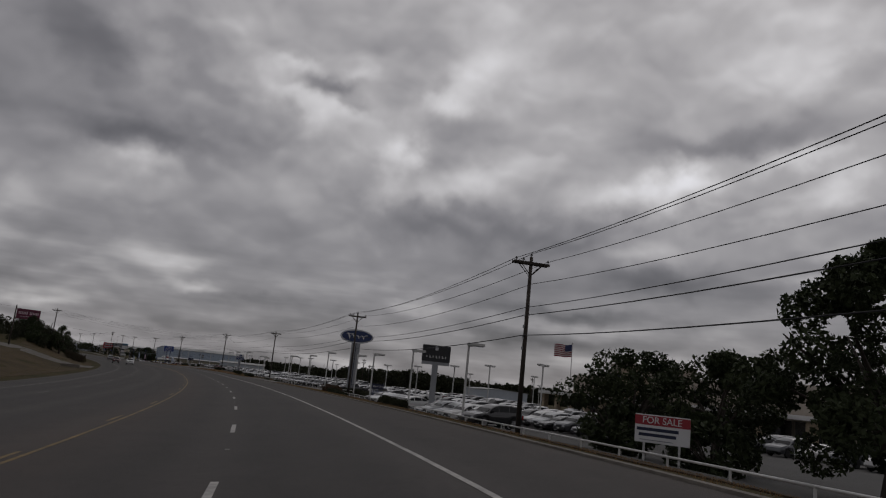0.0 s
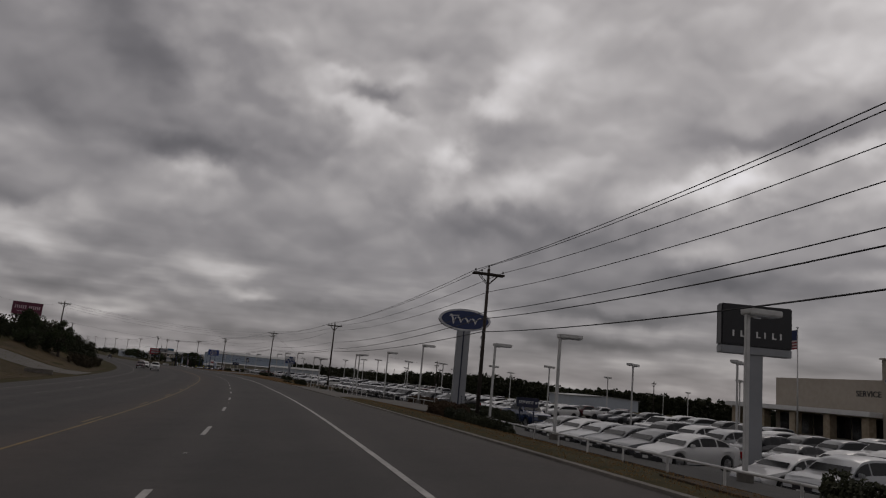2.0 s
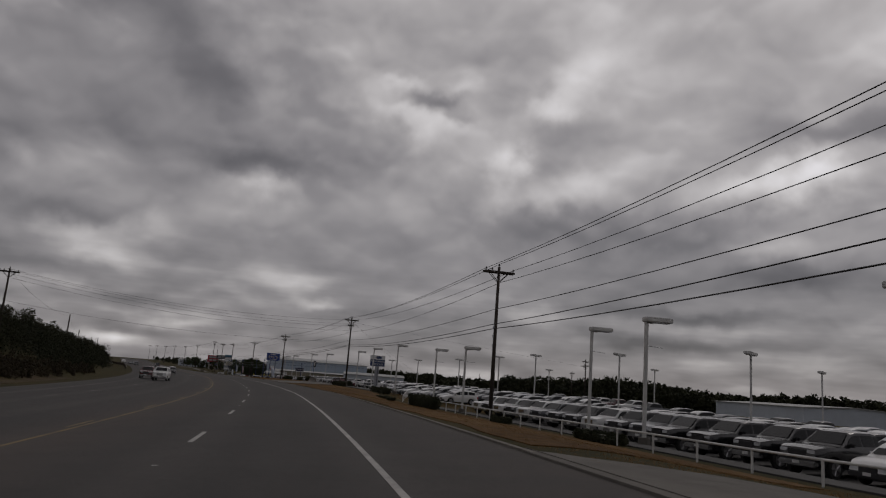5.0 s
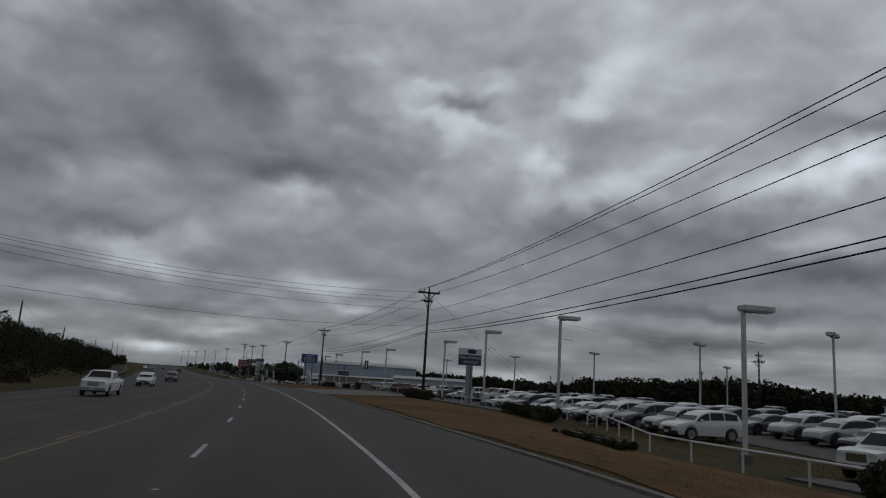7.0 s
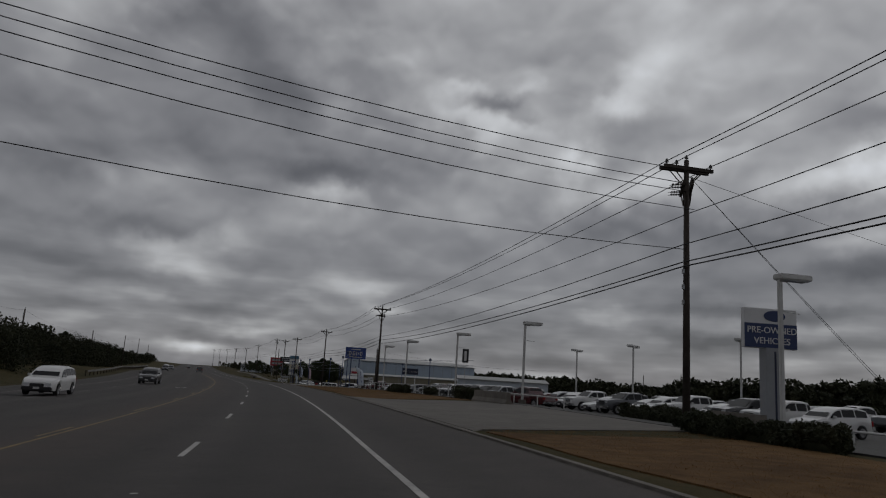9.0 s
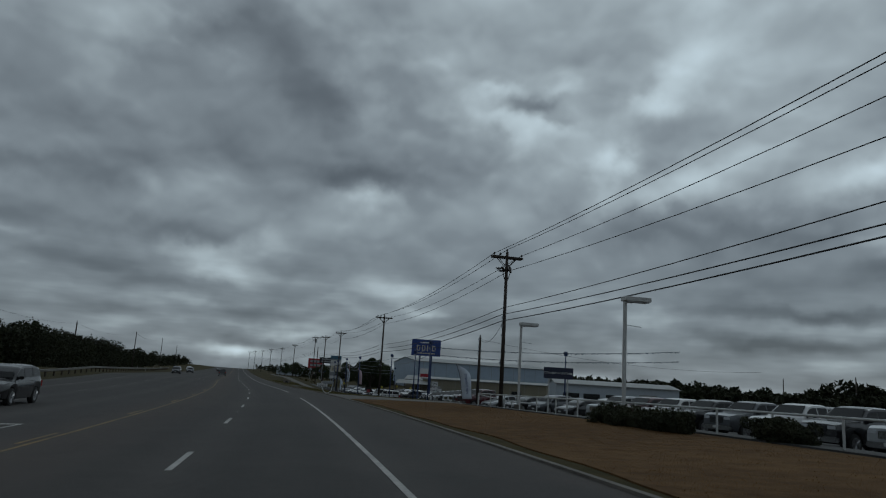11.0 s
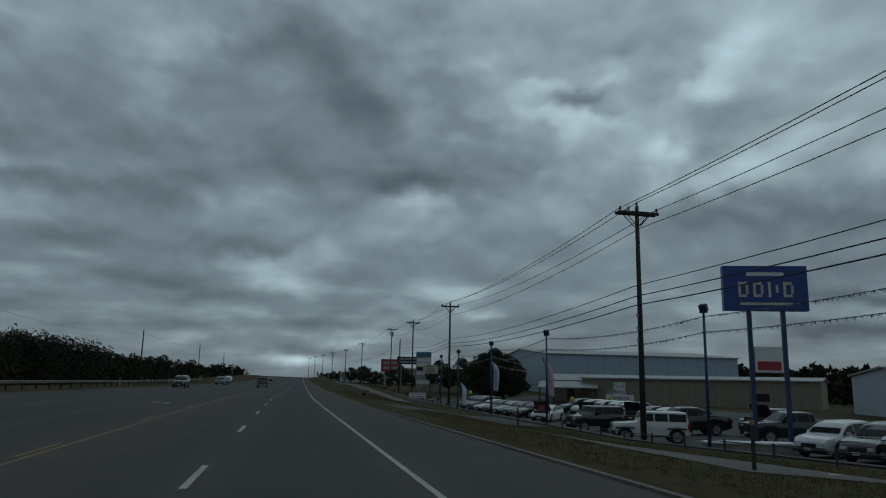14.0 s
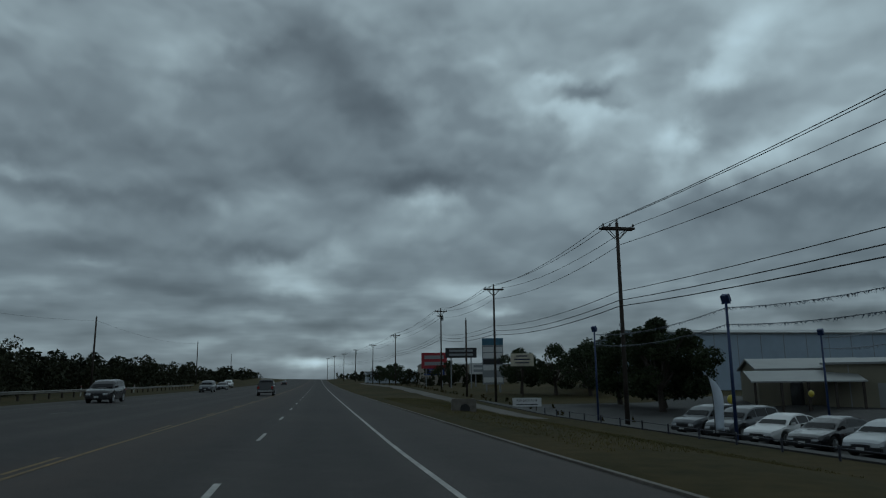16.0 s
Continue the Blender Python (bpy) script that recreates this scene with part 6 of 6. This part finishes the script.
METAL_T = mat("tan_metal_siding", (0.21, 0.19, 0.135), 0.6, vary=0.08, scale=0.7)
ROOF_M = mat("metal_roof", (0.26, 0.265, 0.26), 0.5, vary=0.1, scale=0.5)


def local(s, d, turn=0.0):
    return stand(s, d, turn)


def showroom():
    """Origin at the tower's road-side corner: x away from the road, y along it."""
    ob = thing("dealership_showroom", "tan stucco car showroom with a stone tower and white canopies", "building", local(101, 65.0))
    up = 9.2
    part("tower", boxm(0, 11, 0, 9, -0.5, up, bevel=0.04), STUCCO, ob, "tall tan stucco tower")
    part("stone_facing", boxm(-0.18, -0.004, -0.18, 5.4, -0.4, up - 0.15), STONE, ob, "rough limestone facing")
    part("stone_facing", boxm(-0.18, 1.4, -0.19, -0.004, -0.4, up - 0.15), STONE, ob, "rough limestone facing")
    part("coping", boxm(-0.25, 11.1, -0.25, 9.1, up, up + 0.16), STUCCO, ob)
    part("wing_wall", boxm(6.0, 16, 9.004, 32, -0.5, 7.4, bevel=0.03), STUCCO, ob, "lower tan stucco wing")
    part("wing_wall", boxm(6.0, 16, -34, -0.2, -0.5, 7.6, bevel=0.03), STUCCO, ob, "lower tan stucco wing")
    for y0, y1 in ((9.2, 33), (-36, -0.4)):
        part("canopy", boxm(-1.5, 6.2, y0, y1, 3.0, 3.55, bevel=0.03), CANOPY, ob, "white flat canopy")
        part("canopy_soffit", boxm(-1.2, 6.0, y0 + 0.2, y1 - 0.2, 2.9, 2.998), STUCCO, ob)
        n = 5
        for i in range(n):
            y = y0 + 1.2 + (y1 - y0 - 2.4) * i / (n - 1)
            part("pillar", boxm(-0.9, 0.1, y - 0.5, y + 0.5, -0.3, 2.9, bevel=0.03), STONE, ob, "square limestone pillar")
        for i in range(7):
            y = y0 + 0.8 + (y1 - y0 - 4) * i / 6.5
            part("shop_window", boxm(5.95, 5.997, y, y + (y1 - y0) / 8.5, 0.2, 2.75), DARKGLASS, ob, "dark shop window")
    part("emblem", ellipse_plate(1.5, 0.62, 0.12), SILVER, ob, "silver oval rim", Matrix.Translation((-0.24, 6.9, 6.9)) @ Matrix.Rotation(radians(-90), 4, "Z"))
    part("emblem_face", ellipse_plate(1.38, 0.53, 0.16), BLUE_SIGN, ob, "blue oval emblem", Matrix.Translation((-0.25, 6.9, 6.9)) @ Matrix.Rotation(radians(-90), 4, "Z"))
    for k in range(7):
        part("letter_bar", boxm(5.86, 5.99, -12 + 0.9 * k, -11.4 + 0.9 * k, 5.3, 6.0), SIGN_BLACK, ob)
    words("SERVICE", 1.0, SIGN_BLACK, ob, Matrix.Translation((5.97, 16.5, 5.7)) @ Matrix.Rotation(radians(-90), 4, "Z") @ FACE, extrude=0.03)
    part("shop_window", boxm(-0.21, -0.19, 1.4, 4.6, 0.1, 2.2), DARKGLASS, ob, "dark opening in the tower")


showroom()


def shed(label, s, d, turn, wide, deep, tall, wall, roof, ridge=0.8, doors=(), name="metal_building", seams=0):
    """A long metal building: x across its front, y back; front at y = 0, centre of the front at the origin."""
    ob = thing(name, label, "building", local(s, d, turn))
    part("wall", boxm(-wide / 2, wide / 2, 0, deep, -1.0, tall), wall, ob)
    vs = [(-wide / 2 - 0.3, -0.4, tall), (wide / 2 + 0.3, -0.4, tall), (wide / 2 + 0.3, deep / 2, tall + ridge), (-wide / 2 - 0.3, deep / 2, tall + ridge), (wide / 2 + 0.3, deep + 0.4, tall), (-wide / 2 - 0.3, deep + 0.4, tall)]
    vs += [(x, y, z + 0.18) for x, y, z in vs]
    fs = [(0, 1, 2, 3), (3, 2, 4, 5), (6, 9, 8, 7), (9, 11, 10, 8), (0, 6, 7, 1), (5, 4, 10, 11), (0, 3, 9, 6), (3, 5, 11, 9), (1, 7, 8, 2), (2, 8, 10, 4)]
    mpart("roof", mesh_of("roof", vs, fs, roof), ob)
    for sx in (-1, 1):
        x = sx * (wide / 2 - 0.02)
        mpart("gable", mesh_of("gable", [(x, 0, tall), (x, deep, tall), (x, deep / 2, tall + ridge)], [(0, 1, 2)], wall), ob)
    for x, w, z0, z1, m in doors:
        part("door" if z0 < 0.3 else "window", boxm(x - w / 2, x + w / 2, -0.05, -0.003, z0, z1), m, ob)
    for k in range(seams):
        x = -wide / 2 + wide * (k + 0.5) / seams
        part("seam", boxm(x - 0.04, x + 0.04, -0.03, -0.003, -0.9, tall - 0.05), roof, ob)
    return ob


shed("long low white service building with dark bay doors", 262, 146, 62, 78, 20, 3.6, METAL_W, ROOF_M, 0.6, [(-30 + 7 * i, 4.5, 0.0, 2.6, DARKGLASS) for i in range(8)], "service_building")
shed("large pale blue-white metal warehouse with a grey roof", 487, 78, -2, 46, 36, 8.4, METAL_B, ROOF_M, 1.6, [(-20, 3, 0, 2.4, ROOF_M), (10, 4, 0, 3.6, METAL_W)], "warehouse", 12)
shed("long low tan metal building behind the used cars", 435, 57, -44, 33, 14, 3.7, METAL_T, ROOF_M, 0.5, [(-12, 1.2, 0.0, 2.1, ROOF_M), (9, 2.4, 1.0, 2.0, DARKGLASS)], "metal_building", 9)
shed("small tan office with a gabled front and timber porch", 449, 46, -25, 9.5, 9, 3.2, METAL_T, ROOF_M, 1.0, [(2.2, 1.6, 2.0, 2.9, DARKGLASS), (-1.5, 1.1, 0, 2.1, DARKGLASS)], "office_building")
ob = thing("porch", "timber porch with a pale shed roof in front of the office", "porch", local(446.5, 42.8, -25))
mpart("roof", mesh_of("roof", [(-4.5, -2.2, 2.3), (4.5, -2.2, 2.3), (4.5, 1.6, 3.2), (-4.5, 1.6, 3.2), (-4.5, -2.2, 2.42), (4.5, -2.2, 2.42), (4.5, 1.6, 3.32), (-4.5, 1.6, 3.32)], [(0, 1, 2, 3), (4, 7, 6, 5), (0, 4, 5, 1), (1, 5, 6, 2), (3, 2, 6, 7), (0, 3, 7, 4)], ROOF_M), ob)
for i in range(5):
    part("post", boxm(-4.2 + 2.1 * i - 0.09, -4.2 + 2.1 * i + 0.09, -2.1, -1.92, -0.3, 2.32), POLEWOOD, ob)
ob = thing("banner", "white God Bless America banner on the tan wall", "banner", local(430.5, 43.4, -44))
part("panel", boxm(-0.8, 0.8, -0.05, 0.02, 0.9, 3.2), SIGN_WHITE, ob)
part("panel", boxm(-1.9, 1.9, -0.04, 0.03, 0.5, 1.6), SIGN_WHITE, ob)
for k, w in enumerate(("God", "Bless", "America")):
    words(w, 0.8, SIGN_BLACK, ob, at_face(0, -0.06, 2.75 - 0.78 * k), extrude=0.008)
shed("white body-shop building with large show windows", 394.2, 70, -21, 24, 16, 4.2, METAL_W, ROOF_M, 0.9, [(-9, 3.2, 0.4, 2.6, DARKGLASS), (-5, 3.2, 0.4, 2.6, DARKGLASS), (-1, 2.4, 0.0, 2.6, DARKGLASS), (6, 3.5, 0, 3.0, ROOF_M)], "body_shop")
shed("long pale grey store building up the road", 610, 62, -6, 46, 30, 5.5, STUCCO, ROOF_M, 0.6, [(-14 + 7 * i, 4, 0.3, 2.6, DARKGLASS) for i in range(5)], "store_building")
shed("wide low tan building on the rise", 740, 120, 20, 80, 30, 7.0, STUCCO, ROOF_M, 1.0, [], "store_building")
shed("flat white building far along the road", 690, 44, -3, 30, 20, 4.5, METAL_W, ROOF_M, 0.5, [], "store_building")


# ---- tinsel strings over the used car lot ----
TINSEL = mat("tinsel_foil", (0.03, 0.045, 0.075), 0.3, 0.6, vary=0.5, scale=20)


def tinsel(a, b, sag, seed):
    r = random.Random(seed)
    bm = bmesh.new()
    length = (b - a).length
    n = int(length / 0.07)
    along = (b - a).normalized()
    for i in range(n):
        u = i / n
        q = a.lerp(b, u)
        q.z -= 4 * sag * u * (1 - u)
        for k in range(2):
            l, w = r.uniform(-0.05, 0.17), r.uniform(0.015, 0.035)
            o = Vector((r.uniform(-0.16, 0.16), r.uniform(-0.16, 0.16), 0))
            v = [bm.verts.new(q + along * (k * 0.08 - w)), bm.verts.new(q + along * (k * 0.08 + w)), bm.verts.new(q + o + along * (k * 0.08) - Vector((0, 0, l)))]
            bm.faces.new(v)
    m = 10
    prev = None
    for i in range(m + 1):
        u = i / m
        q = a.lerp(b, u)
        q.z -= 4 * sag * u * (1 - u)
        if prev is not None:
            rod(bm, prev, q, 0.012, 0.012, 4)
        prev = q
    me = bpy.data.meshes.new("tinsel_garland")
    bm.to_mesh(me)
    bm.free()
    me.materials.append(TINSEL)
    return tagged(mpart("tinsel_garland", me), "dark fluttering tinsel garland strung between lot lamps", "garland", "tinsel garlands")


STRING = [(318, 30, 5.2), (339.8, 15.6, 5.35), (372.5, 18.7, 5.0), (389.5, 17.2, 4.9), (404.3, 17.6, 4.8), (420, 18.5, 4.8), (441, 21.3, 5.0)]
for k, ((s0, d0, t0), (s1, d1, t1)) in enumerate(zip(STRING, STRING[1:])):
    for dn in (0.0, 0.75):
        tinsel(level(s0, d0, t0 - dn), level(s1, d1, t1 - dn), 0.35 + 0.05 * (k % 2), 10 * k + int(dn * 10))
for dn in (0, 0.7):
    tinsel(level(433.5, 34.4, 4.3 - dn), level(404.3, 17.6, 4.2 - dn), 0.4, 91 + int(dn * 10))


# ---- trees, brush and woods ----
def oak(s, d, tall, spread, seed, label="dense dark live oak with a broad uneven crown", trunk_h=2.0, cards=5200, leaf=0.17, material=None):
    r = random.Random(seed)
    ob = thing("tree", label, "tree", stand(s, d, r.uniform(0, 360)), "roadside trees")
    bm = bmesh.new()
    lean = Vector((r.uniform(-0.4, 0.4), r.uniform(-0.4, 0.4), trunk_h))
    rod(bm, (0, 0, -0.2), lean * 0.5, 0.34 * tall / 8, 0.27 * tall / 8, 9)
    rod(bm, lean * 0.5, lean, 0.27 * tall / 8, 0.22 * tall / 8, 9)
    cs, rad = [], []
    for k in range(11):
        a = k * 2.4 + r.uniform(-0.4, 0.4)
        out = spread * r.uniform(0.35, 0.85)
        q = Vector((math.cos(a) * out, math.sin(a) * out, trunk_h + (tall - trunk_h) * r.uniform(0.15, 0.75)))
        m = lean.lerp(q, 0.5) + Vector((0, 0, r.uniform(0.1, 0.6)))
        rod(bm, lean, m, 0.13 * tall / 8, 0.08 * tall / 8, 6)
        rod(bm, m, q, 0.08 * tall / 8, 0.03, 6)
    for k in range(46):
        a, u = r.uniform(0, 6.283), r.random()
        z = trunk_h * 0.75 + (tall - trunk_h * 0.75 - 0.7) * u
        rim = spread * (1 - abs(2 * u - 0.85) ** 2.4 * 0.8) * r.uniform(0.35, 1.0)
        cs.append((math.cos(a) * rim, math.sin(a) * rim, z))
        rad.append(spread * r.uniform(0.13, 0.27))
    part("trunk", bm, BARK, ob)
    mpart("crown", card_mesh("crown", leaf_cards(cs, rad, cards, leaf, seed, 0.8), material or LEAF), ob, "dark leathery foliage")
    return ob


oak(39.5, 22.5, 7.0, 4.2, 21, cards=12000, leaf=0.14)
oak(33.0, 23.5, 6.6, 4.0, 22, cards=10000, leaf=0.14)
oak(23.5, 24.2, 11.0, 5.2, 23, cards=26000, leaf=0.15)
oak(36, 19.5, 3.6, 2.4, 28, "small dark understorey oak at the fence", 0.6, 2600)
oak(30, 20.5, 3.4, 2.4, 29, "small dark understorey oak at the fence", 0.4, 2400)
oak(453, 33.0, 9.0, 5.0, 24, cards=16000, leaf=0.17)
oak(459, 36.5, 8.8, 5.0, 25, cards=14000)
oak(466, 35.0, 8.2, 5.0, 62, cards=12000)
oak(500, 34.5, 7.6, 4.4, 63, cards=6000)
oak(494, 38.0, 7.8, 4.6, 64, cards=6000)
oak(488, 41, 8.0, 4.8, 26)
oak(497, 45, 8.0, 4.6, 27)
oak(507, 48, 7.6, 4.6, 30)
oak(560, 36, 6.5, 4.0, 31, cards=2600, leaf=0.25)
oak(640, 34, 7.5, 5.0, 32, cards=2600, leaf=0.25)
oak(655, 30, 7.0, 4.6, 33, cards=2600, leaf=0.25)
oak(672, 36, 7.5, 5.0, 34, cards=2600, leaf=0.25)
oak(215, -38, 6.2, 3.4, 35, "dark cedar-like roadside tree on the bank", 0.8, 4000)
oak(206, -30.5, 7.5, 3.0, 61, "tall dark tree at the edge of the far bank", 1.6, 5000)
oak(203, -36, 4.0, 2.8, 36, "dark shrubby tree on the bank", 0.4, 3000)
oak(246, -42, 6.0, 3.4, 37, "dark cedar-like roadside tree on the bank", 0.8, 3500)
oak(414, -38, 8.2, 3.6, 38, "tall dark tree above the roadside brush", 2.0, 4500)
oak(462, -36, 6.8, 2.6, 39, "tall dark tree above the roadside brush", 2.0, 3000)


def brush(s0, s1, d0, d1, tall0, tall1, clumps, cards, leaf, seed, label, name="brush", material=None):
    """A belt of scrub and small trees: uneven clumps of leaf sprays on the land."""
    r = np.random.RandomState(seed)
    cs, rad = [], []
    for _ in range(clumps):
        s, d = r.uniform(s0, s1), r.uniform(d0, d1)
        h = r.uniform(tall0, tall1) * (0.8 + 0.4 * (0.5 + 0.5 * noise.noise((s * 0.03, d * 0.05, seed))))
        base = spot(s, d)
        for u in (0.15, 0.5, 0.85):
            q = base + Vector((r.normal() * h * 0.12, r.normal() * h * 0.12, h * u))
            cs.append(tuple(q))
            rad.append(h * r.uniform(0.2, 0.34) * (1.1 - 0.5 * u))
    me = card_mesh(name, leaf_cards(cs, rad, cards, leaf, seed), material or BRUSHLEAF)
    return tagged(mpart(name, me), label, "brush", kind="stuff")


DRYBRUSH = mat("dry_brush_leaf", (0.030, 0.024, 0.015), 0.8, scale=0.9, world_pos=True, second=(0.070, 0.054, 0.034), big_scale=0.15, spec=0.2)
brush(204, 262, -24.6, -29, 0.5, 1.9, 120, 26000, 0.12, 60, "brown half-bare scrub at the foot of the bank", material=DRYBRUSH)
brush(198, 226, -32, -42, 1.6, 3.6, 50, 16000, 0.15, 40, "thick grey-green roadside scrub on the bank")
brush(222, 345, -27, -40, 2.3, 4.8, 320, 90000, 0.15, 41, "thick grey-green roadside scrub on the bank")
brush(225, 420, -38, -70, 2.8, 5.8, 300, 60000, 0.3, 42, "dark scrub and small trees on the hillside")
brush(385, 480, -30, -46, 3.8, 6.4, 420, 150000, 0.19, 48, "dark belt of roadside trees and scrub beyond the guard rail")
brush(350, 640, -32, -60, 3.6, 6.6, 640, 130000, 0.34, 43, "dark belt of roadside trees and scrub beyond the guard rail")
brush(40, 196, -40, -80, 0.8, 3.2, 50, 12000, 0.25, 44, "scattered dark scrub beside the far lanes")
brush(640, 1000, -26, -70, 3.0, 6.5, 200, 12000, 0.7, 45, "distant dark trees along the road")
brush(560, 1000, 34, 70, 2.0, 5.5, 160, 12000, 0.6, 46, "distant dark trees along the road")
brush(440, 640, 5.5 + 15.5, 26, 0.2, 0.5, 90, 4000, 0.1, 47, "rough grass tussocks along the ditch", material=GRASS)
for k, (a, b, d0, d1, h0, h1) in enumerate(((-140, 80, 215, 300, 6.0, 8.0), (80, 260, 190, 260, 5.5, 7.5), (260, 345, 160, 215, 5.5, 7.5), (345, 420, 140, 200, 8.0, 10.5), (420, 620, 105, 180, 6, 8.0), (330, 440, 95, 120, 3.5, 5.5))):
    brush(a, b, d0, d1, h0, h1, 480, 50000, 0.8, 50 + k, "distant dark evergreen woodland behind the lots", "woodland")

# ---- small roadside things ----
ob = thing("culvert", "square concrete culvert end with a dark round opening in the ditch", "culvert", stand(434.0, 9.6, -5))
bm = boxm(-0.75, 0.75, -0.1, 0.25, -0.4, 0.75, bevel=0.05)
part("headwall", bm, KERB, ob)
# black disc on the solid headwall, painting the shade inside the pipe
part("opening", rodm((0.05, -0.115, 0.15), (0.05, -0.09, 0.15), 0.3, 0.3, 20), SIGN_BLACK, ob, "black disc painted as the shaded pipe mouth")
ob = thing("culvert", "double concrete culvert end beside the far driveway", "culvert", stand(150, -24.5, 180))
part("headwall", boxm(-1.6, 1.6, -0.1, 0.3, -0.3, 0.6, bevel=0.05), KERB, ob)
# two more discs whose black stands for the shade within the pipes
for x in (-0.7, 0.7):
    part("opening", rodm((x, -0.115, 0.2), (x, -0.09, 0.2), 0.26, 0.26, 20), SIGN_BLACK, ob, "black disc painted as the shaded pipe mouth")
for s, d in ((455, -23.6), (478, -23.6), (505, -23.6), (535, -23.6)):
    ob = thing("delineator", "white reflector post beside the guard rail", "marker post", stand(s, d), "marker posts")
    part("post", boxm(-0.05, 0.05, -0.02, 0.02, 0, 1.15), WHITEPAINT, ob)
    part("reflector", boxm(-0.035, 0.035, -0.03, -0.021, 0.95, 1.1), TAIL, ob)
ob = thing("mailbox", "roadside mailbox on a curved white pipe stand", "mailbox", stand(344.6, 6.1, 10))
pts = [Vector((-0.75, 0, 1.15)), Vector((-0.72, 0, 0.6)), Vector((-0.5, 0, 0.15)), Vector((-0.1, 0, -0.05)), Vector((0.3, 0, 0.2)), Vector((0.42, 0, 0.7)), Vector((0.45, 0, 1.0))]
bm = bmesh.new()
for a, b2 in zip(pts, pts[1:]):
    rod(bm, a, b2, 0.045, 0.045, 8)
part("stand", bm, WHITEPAINT, ob, "curved white pipe")
for x, m in ((-0.08, SIGN_GREY),):
    bm = bmesh.new()
    box(bm, x - 0.55, x + 0.55, -0.24, 0.24, 0.93, 1.22, 0.05)
    part("box", bm, m, ob, "domed letter box")
part("door", boxm(0.475, 0.492, -0.19, 0.19, 0.96, 1.18), SIGN_BLACK, ob, "dark hatch")
for s, d in ((424, 21), (437, 36), (401, 24), (410, 32)):
    ob = thing("balloon", "small yellow party balloon tied to a parked car", "balloon", stand(s, d, 0, 2.1), "balloons")
    bm = bmesh.new()
    bmesh.ops.create_uvsphere(bm, u_segments=12, v_segments=10, radius=0.2)
    for v in bm.verts:
        v.co.z *= 1.2
    part("skin", bm, mat("balloon_yellow", (0.5, 0.42, 0.05), 0.3), ob, soft=True)
    part("string", rodm((0, 0, -0.22), (0, 0, -1.0), 0.006, 0.006, 4), WIRE, ob)


def octagon(r, depth):
    bm = bmesh.new()
    bmesh.ops.create_cone(bm, cap_ends=True, segments=8, radius1=r, radius2=r, depth=depth, matrix=Matrix.Rotation(radians(90), 4, "X") @ Matrix.Rotation(radians(22.5), 4, "Z"))
    return bm


def stop_sign(s, d, mid, turn, blade=False):
    ob = thing("stop_sign", "octagonal stop sign seen from its grey metal back", "road sign", stand(s, d, turn), "stop signs")
    part("post", boxm(-0.03, 0.03, -0.025, 0.025, -0.3, mid + (0.75 if blade else 0.35)), GALV, ob)
    part("back", octagon(0.47, 0.006), GALV, ob, "bare grey metal back", Matrix.Translation((0, 0.030, mid)))
    part("face", octagon(0.47, 0.004), SIGN_RED, ob, "red octagonal face", Matrix.Translation((0, 0.037, mid)))
    if blade:
        part("street_name_blade", boxm(-0.42, 0.42, -0.012, 0.012, mid + 0.56, mid + 0.80), NAVY, ob, "dark street name blade")


stop_sign(341.0, 7.6, 2.45, -99, True)
stop_sign(120.0, 18.5, 2.0, -99)
ob = thing("planter", "low pale rendered planter at the foot of the sign", "planter", stand(374.5, 22.2, -18))
part("wall", boxm(-2.2, 2.2, -0.6, 0.6, -0.2, 0.55, bevel=0.03), mat("planter_stone", (0.24, 0.225, 0.20), 0.85, scale=5, bump=0.3), ob, "pale rendered wall")
part("coping", boxm(-2.28, 2.28, -0.68, 0.68, 0.552, 0.64, bevel=0.02), SIGN_WHITE, ob, "white coping")
for s, d in ((355.5, 9.0), (376.0, 10.5)):
    ob = thing("marker_post", "thin dark marker post with a yellow cap in the grass", "marker post", stand(s, d), "marker posts")
    part("post", boxm(-0.03, 0.03, -0.03, 0.03, -0.2, 0.95), POLEWOOD, ob)
    part("cap", boxm(-0.04, 0.04, -0.04, 0.04, 0.952, 1.05), mat("cap_yellow", (0.3, 0.2, 0.03), 0.6), ob)
litter = mat("paper_litter", (0.5, 0.5, 0.48), 0.8)
r = random.Random(5)
for k in range(9):
    ob = part("litter", boxm(-0.12, 0.12, -0.07, 0.07, 0.0, 0.03, bevel=0.008), litter, place=stand(r.uniform(339, 358), r.uniform(8, 13.5), r.uniform(0, 180), 0.02))
    tagged(ob, "scrap of pale paper litter on the grass verge", "litter", "litter")
me = ribbon("driveway", 160, 178, -20.9, lambda s: -44 - 0 * s, 0.04, CONCRETE, 3, lift=1, cross=10)
tagged(mpart("driveway", me), "pale side road joining the far lanes", "driveway", "driveways", "structure")
